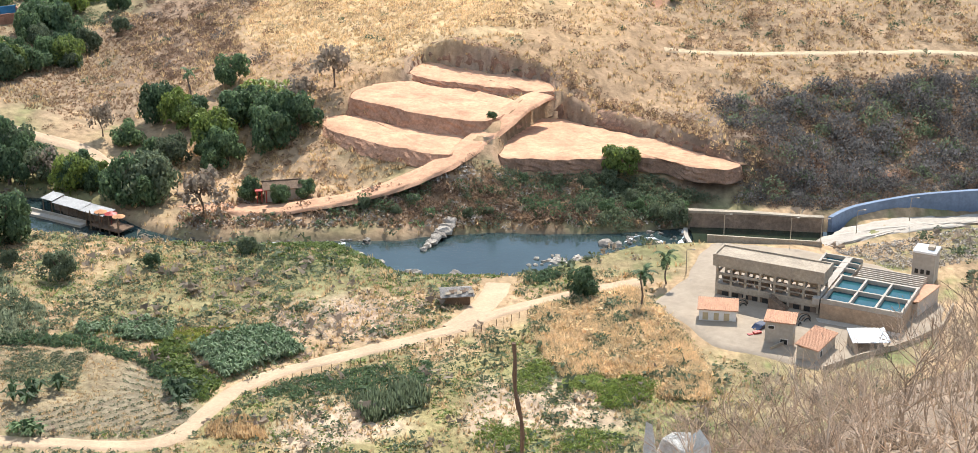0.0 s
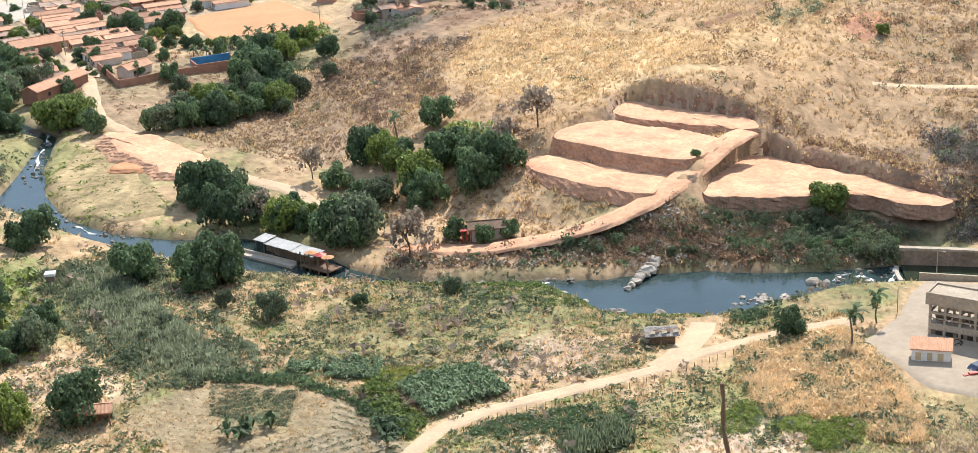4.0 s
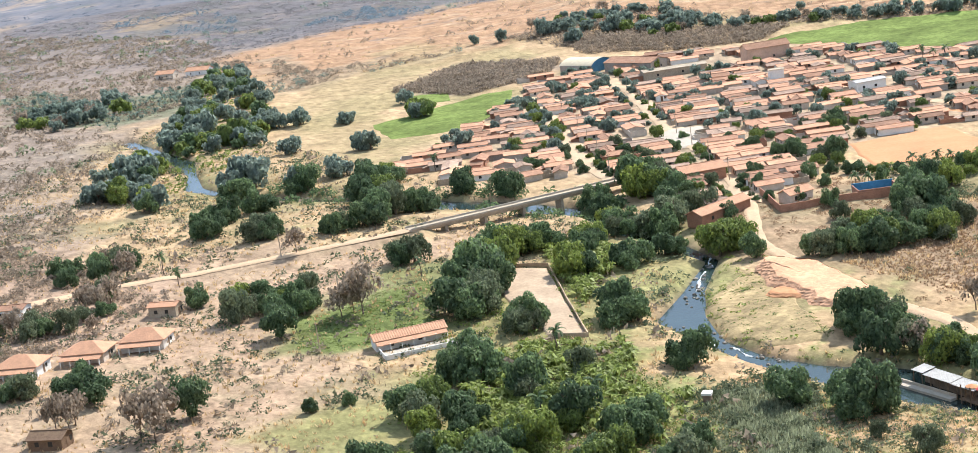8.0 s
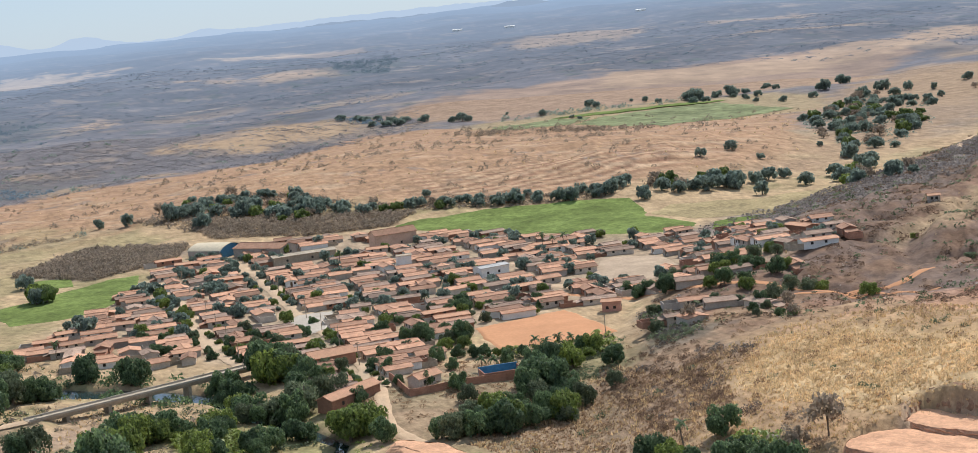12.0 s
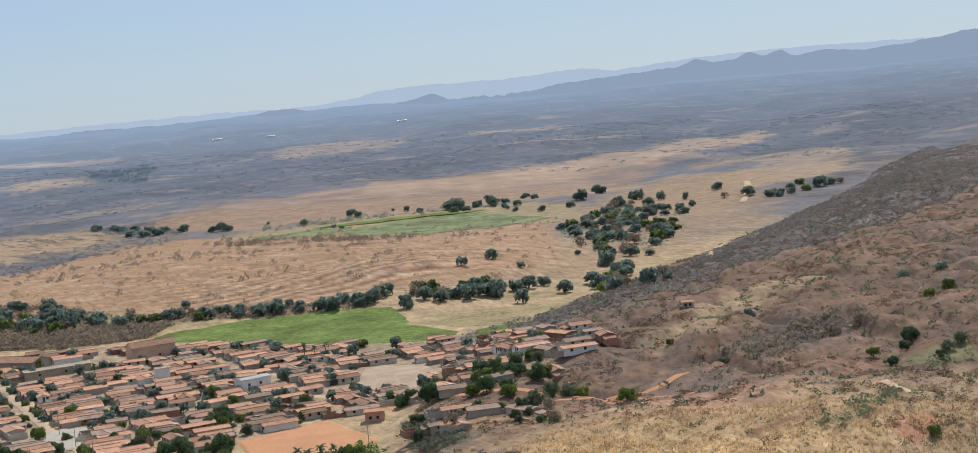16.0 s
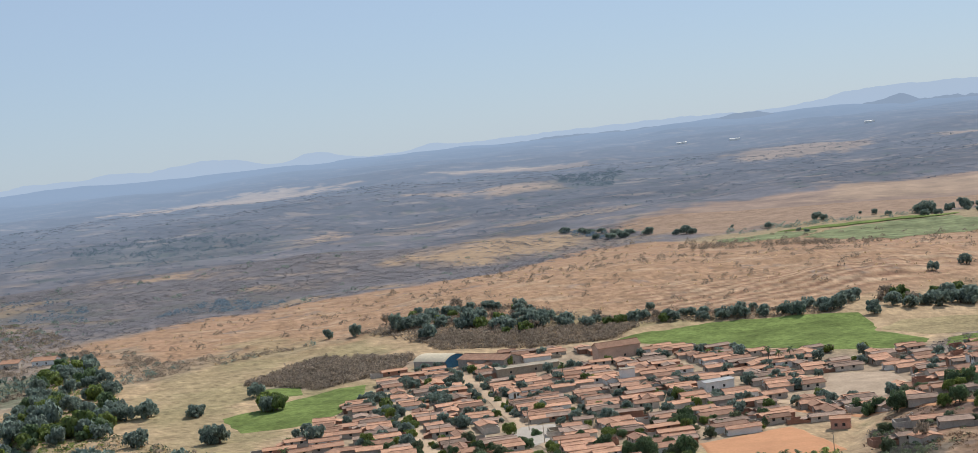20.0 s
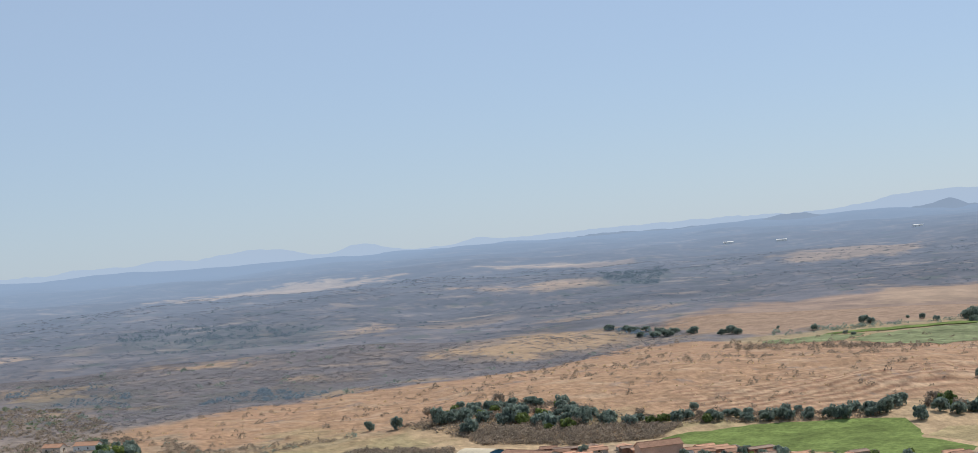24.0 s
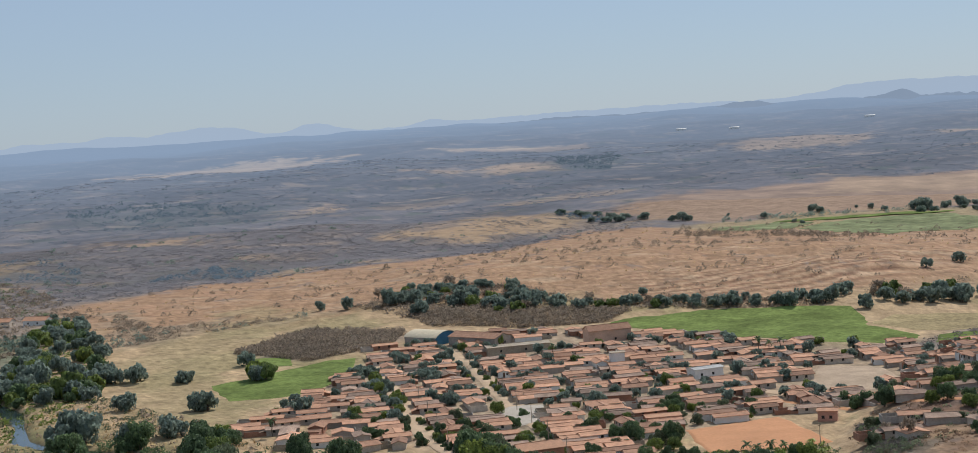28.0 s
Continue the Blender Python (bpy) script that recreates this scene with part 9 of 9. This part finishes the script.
FRONDS = [frond_mesh(k) for k in range(3)]
palm_trunk = bmesh.new()
for k in range(10):
    tube(palm_trunk, (0.05 * math.sin(k * 0.5), 0, k * 0.1), (0.05 * math.sin(k * 0.5 + 0.5), 0, k * 0.1 + 0.1), 0.036 - 0.001 * k, 0.031 - 0.001 * k, 7)
PALM_TRUNK = bpy.data.meshes.new("trunk")
palm_trunk.to_mesh(PALM_TRUNK)
palm_trunk.free()
PALM_TRUNK.materials.append(BARK)


def palm(x, y, high, where):
    base = thing("palm_tree", x, y, float(rng.uniform(0, 360)), "slender palm with a thin feathery crown " + where, "palm", "palms " + where)
    tr = new("trunk", PALM_TRUNK)
    tr.scale = (high * 0.9, high * 0.9, high)
    tr.parent = base
    for k in range(13):
        fr = new("frond", FRONDS[k % 3])
        fr.parent = base
        fr.matrix_basis = Matrix.Translation((0.04 * high, 0, high)) @ pose(0, 0, 0, 0, -28 + 75 * (k % 4) / 3, k * 137.5) @ Matrix.Scale(0.85 + 0.1 * (k % 3), 4)


for x, y, h in ((25.2, 248.4, 6.3), (30.5, 259, 5.2)):
    palm(x, y, h, "beside the water works")
for x, y, h in ((-138, 491, 3.6), (-134, 489, 3.2), (-143, 461, 4), (-147, 461, 4.2), (-131, 494, 3.4), (-127, 494, 3), (-317, 500, 6), (-275, 670, 7), (-176, 688, 7), (-180, 684, 6), (-186, 690, 7)):
    palm(x, y, h, "at the village edge")
for x, y, h in ((-239, 362, 5), (-143, 273, 6), (-168, 304, 6), (-332, 363, 6), (-316, 351, 5), (-67, 352, 8), (-150, 262, 6), (-146, 225, 5), (-135, 214, 4.5), (-128, 212, 4)):
    palm(x, y, h, "in the valley fields")


# ---- rocks and rapids ----
def rock_mesh(seed, rough=0.28, material=ROCK):
    r = np.random.default_rng(seed)
    bm = bmesh.new()
    bmesh.ops.create_icosphere(bm, subdivisions=2, radius=1.0)
    for v in bm.verts:
        q = v.co * 1.4
        v.co *= 1 + rough * noise.noise(q + Vector((seed * 3.1, 0, 0))) * 2 + float(r.normal()) * 0.04
        v.co.z *= 0.65
    me = bpy.data.meshes.new("rock")
    bm.to_mesh(me)
    bm.free()
    me.materials.append(material)
    return me


ROCKS = [rock_mesh(k) for k in range(5)]
WET_ROCKS = [rock_mesh(k, 0.3, WET_ROCK) for k in range(5)]
WHITE_ROCKS = [rock_mesh(k, 0.4, WHITE_ROCK) for k in range(5)]


def rock(x, y, size, z=None, label="pale weathered boulder at the river", tall=1.0, turn=None):
    ob = new("boulder", (WHITE_ROCKS if "white" in label else WET_ROCKS if "wet" in label else ROCKS)[int(rng.integers(5))])
    g = ground_z(x, y) if z is None else z
    ob.matrix_world = pose(float(x), float(y), float(g), 0, 0, float(rng.uniform(0, 360)) if turn is None else turn) @ Matrix.Diagonal((size * float(rng.uniform(0.8, 1.5)), size, size * tall * float(rng.uniform(0.7, 1.1)), 1))
    return tagged(ob, label, "rock", "boulders along the river")


for k in range(46):
    rock(13 + rng.normal() * 3.2, 275.5 + rng.normal() * 1.6, float(rng.uniform(0.25, 0.6)), -1.35)
for x, y, s in ((-14.5, 270.8, 0.8), (-13, 270.2, 1.1), (-10.5, 268.4, 0.7), (-3, 267.8, 1.4), (0.6, 266.4, 0.9), (5, 267.5, 1.3), (-6, 269, 1.2), (-1, 266.8, 0.6), (22, 284, 1.6), (24, 283, 1.2), (31, 284, 0.9), (-20, 275, 0.9), (-21.5, 274, 0.7), (-24, 279, 0.8)):
    rock(x, y, s, -1.3)
for k in range(8):
    # rocky tongue running into the pool
    f = k / 7
    rock(-7.4 - 4.7 * f, 292 - 10.7 * f, 1.7 - 0.9 * f, -1.2 + 1.2 * (1 - f))
for k in range(60):
    f = rng.uniform(0, 1)
    rock(-66 + 44 * f + rng.normal(), 286 - 2 * math.sin(f * 3) + rng.normal() * 1.8, float(rng.uniform(0.25, 0.7)), -1.3, "dark wet boulder in the rapids")
for k in range(40):
    f = rng.uniform(0, 1)
    rock(-166 + 10 * f + rng.normal() * 1.8, 396 - 46 * f + rng.normal() * 2, float(rng.uniform(0.25, 0.7)), -1.3, "dark wet boulder at the river bend")
for k in range(30):
    f = rng.uniform(0, 1)
    rock(-148 + 30 * f + rng.normal() * 1.2, 332 - 19 * f + rng.normal() * 1.2, float(rng.uniform(0.25, 0.6)), -1.3, "dark wet boulder at the river bend")
for k in range(24):
    rock(rng.uniform(26, 37), rng.uniform(283, 291), float(rng.uniform(0.25, 0.6)), -1.3, "dark wet boulder below the weir")


def foam(x0, y0, x1, y1, w, seed):
    r = np.random.default_rng(seed)
    n = 26
    f = np.linspace(0, 1, n)
    x, y = x0 + (x1 - x0) * f, y0 + (y1 - y0) * f
    d = np.array((-(y1 - y0), x1 - x0))
    d = d / np.linalg.norm(d)
    verts = []
    for c in range(7):
        k = c / 3 - 1
        off = 0.8 * w * k * np.clip(0.35 + 0.5 * np.sin(f * 9.0 + seed) + 0.35 * r.normal(size=n), 0.04, 1.2) + 0.5 * np.sin(f * 5 + seed)
        z = -1.31 + 0.22 * (1 - k * k) * r.uniform(0.2, 1.0, n)
        if abs(k) == 1:
            z = np.full(n, -1.45)
        verts.append(np.stack([x + d[0] * off, y + d[1] * off, z], 1))
    verts = np.stack(verts, 1).reshape(-1, 3)
    i, j = np.meshgrid(np.arange(n - 1), np.arange(6), indexing="ij")
    a = (i * 7 + j).ravel()
    return tagged(bulk("water_rapids", verts, np.stack([a, a + 1, a + 8, a + 7], 1), FOAM), "white broken water of the rapids", "water", kind="structure")


for k, seg in enumerate(((-63, 287, -57, 285, 0.8), (-51, 284, -42, 284.2, 0.7), (-44, 284.6, -33, 284.2, 0.9), (-35, 284, -27, 285.2, 0.7), (36.5, 284, 36.8, 291, 0.9), (33, 285, 29, 287, 0.9), (29, 288, 25, 285, 0.6), (-159, 362, -163, 380, 0.8), (-163, 384, -167, 393, 0.7), (-147, 331, -137, 322, 0.7), (-133, 320, -126, 315, 0.6))):
    foam(*seg, 60 + k)
scatter("islet_weeds", [(-40, 283), (-22, 281), (-19, 277), (-24, 276), (-42, 281)], 500, (0.35, 0.8), LEAF_LIGHT, "bright green water weeds beside the rapids", "bush", 12, 0.6, 81, free=True)
scatter("pool_weeds", [(-22, 275), (-8, 268.5), (1, 266), (2, 264), (-10, 265), (-24, 271)], 700, (0.3, 0.7), LEAF_LIGHT, "bright green weeds on the pool's edge", "bush", 10, 0.6, 82, free=True)
scatter("bank_bush", [(5, 262), (11, 268), (13, 264), (9, 260)], 60, (0.7, 1.2), LEAF, "dark bush beside the ford", "bush", 30, 0.9, 83, free=True)
scatter("field_rubble", [(-36, 248), (-20, 256), (-10, 247), (-18, 234), (-35, 238)], 1400, (0.15, 0.45), ROCK, "loose stones in the fallow field", "bush", 7, 0.6, 84, category="stones")
scatter("spill_rubble", [(62, 276), (70, 279), (90, 288), (100, 290), (96, 272), (76, 264), (70, 266)], 1500, (0.3, 0.7), ROCK, "broken rock beside the spillway", "bush", 10, 0.7, 85, category="stones", free=True)

# ---- heap of red earth and cut bank at the river bend ----
bench("earth_bank", [(-147, 380), (-133, 377), (-113, 356), (-108, 346), (-117, 342), (-138, 364)], 3.4, 2.2, 1.2, "bare red earth platform above the river bend", CUT, CUT)
bench("red_heap", [(-136, 356), (-128, 357), (-125, 351), (-134, 350)], 2.2, 1.8, 1.3, "low heap of red earth", CLAY, CLAY)

# ---- poles and fences ----
def utility_pole(x, y, high, where):
    ob = thing("utility_pole", x, y, float(rng.uniform(0, 180)), "plain concrete utility pole " + where, "pole", "utility poles")
    bm = bmesh.new()
    tube(bm, (0, 0, -0.5), (0, 0, high), 0.16, 0.10, 8)
    finish(bm, "pole", CONCRETE, ob)
    boxes("crossarm", WOOD, ob, (-0.9, 0.9, -0.06, 0.06, high - 0.5, high - 0.36))


for k in range(9):
    c = ORIGIN + U * 3.0 + V * (10 + 32 * k)
    utility_pole(c[0], c[1], 8, "on the main street")
for k in range(7):
    c = ORIGIN + U * -31.0 + V * (75 + 30 * k)
    utility_pole(c[0], c[1], 8, "on the west street")
for x, y in ((-255, 345), (-230, 300), (-214, 332), (-300, 380), (-330, 360), (-118, 505), (-126, 430)):
    utility_pole(x, y, 7.5, "in the fields")


def fence(pts, label, gap=2.5, high=1.1):
    ob = thing("fence", 0, 0, 0, label, "fence", "wooden fences", z=0)
    me = None
    line = smooth_line(pts, gap)
    for x, y, *_ in line:
        if me is None:
            bm = bmesh.new()
            tube(bm, (0, 0, -0.3), (0.03, 0.02, high), 0.06, 0.045, 5)
            me = bpy.data.meshes.new("post")
            bm.to_mesh(me)
            bm.free()
            me.materials.append(WOOD)
        post = new("post", me)
        post.location = (x, y, ground_z(x, y))
        post.parent = ob


fence([(-36, 216), (-30, 222), (-20, 227), (-11, 232), (-3, 238), (4, 244), (12, 249)], "rough wooden post fence along the dirt road", 1.6)
fence([(-258, 356), (-240, 366), (-222, 384)], "post fence across the pasture", 3)
fence([(-235, 296), (-215, 290), (-190, 275)], "post fence below the meadow", 3)
fence([(-250, 398), (-236, 408), (-228, 420)], "old corral posts near the bridge", 2)

# ---- dry shrubs, stalk and rock on the viewer's own slope ----
SHRUBS = [bare_mesh(200 + k, 5, 0.0085, 0.32, TWIG) for k in range(5)] + [bare_mesh(210 + k, 4, 0.011, 0.38, TWIG) for k in range(3)]
for k in range(120):
    az = 5.5 + 14.5 * ((k * 0.618) % 1.0)
    dist = 5.0 + 27.0 * ((k * 0.377) % 1.0) ** 1.3
    x, y = dist * math.sin(radians(az)), dist * math.cos(radians(az))
    g = ground_z(x, y)
    top = EYE + dist * math.tan(radians(float(np.interp(az, (5, 8, 12, 16, 19.5), (-28.4, -25.6, -23.2, -21.4, -18.6)) - rng.uniform(0, 5.0))))
    high = min(2.7, top - g)
    if high > 0.5:
        ob = thing("dry_shrub", x, y, float(rng.uniform(0, 360)), "leafless thorny shrub with thin pale twigs", "shrub", "dry shrubs on the viewer's slope", g - 0.02, high / 1.15)
        part_ob = new("bare_crown", SHRUBS[k % 8])
        part_ob.parent = ob
OWN_SLOPE = [(0.6, 5), (6, 5), (40, 60), (20, 75), (3, 60)]
scatter("own_slope_litter", OWN_SLOPE, 9000, (0.04, 0.13), mat("dead_leaves", (0.34, 0.25, 0.17), 0.95, 0.3, 1.5, 0.0, 9.0, island=0.45, through_light=0.3), "dead leaves and straw on the viewer's slope", "tuft", 8, 0.8, 91, free=True, lift=0.0)
stalk = thing("dry_stalk", 0.37, 9.9, 0, "dark dry flower stalk standing on the slope", "plant", z=ground_z(0.37, 9.9))
bm = bmesh.new()
h = 105.42 - ground_z(0.37, 9.9)
rings = []
for k in range(22):
    f, q = k / 21, 0.016 - 0.005 * k / 21 + 0.005 * (k % 2)
    rings.append([bm.verts.new((-0.22 * f + 0.012 * math.sin(k * 1.3) + q * math.cos(e * 1.047), q * math.sin(e * 1.047), h * f)) for e in range(6)])
for p, q in zip(rings, rings[1:]):
    for e in range(6):
        bm.faces.new((p[e], p[(e + 1) % 6], q[(e + 1) % 6], q[e]))
bm.faces.new(rings[-1])
finish(bm, "stem", WOOD, stalk)
for k, (x, y, z, wide, tall, turn) in enumerate(((1.13, 9.05, 104.55, 0.20, 0.95, 20), (0.99, 8.95, 104.86, 0.075, 0.62, 70), (1.26, 9.1, 104.5, 0.17, 0.9, 130))):
    ob = new("boulder", WHITE_ROCKS[k])
    ob.matrix_world = pose(x, y, z, 0, 0, turn) @ Matrix.Diagonal((wide, wide * 0.9, tall, 1))
    tagged(ob, "sharp white rock on the viewer's slope", "rock", "white rocks on the viewer's slope")
bush = thing("small_bush", 0.6, 320.6, 0, "small dark bush on the edge of the middle terrace", "bush", z=11.9)
cr = new("crown", FINE_CROWNS["dark"][1])
cr.parent = bush
cr.scale = (1.3, 1.3, 1.6)
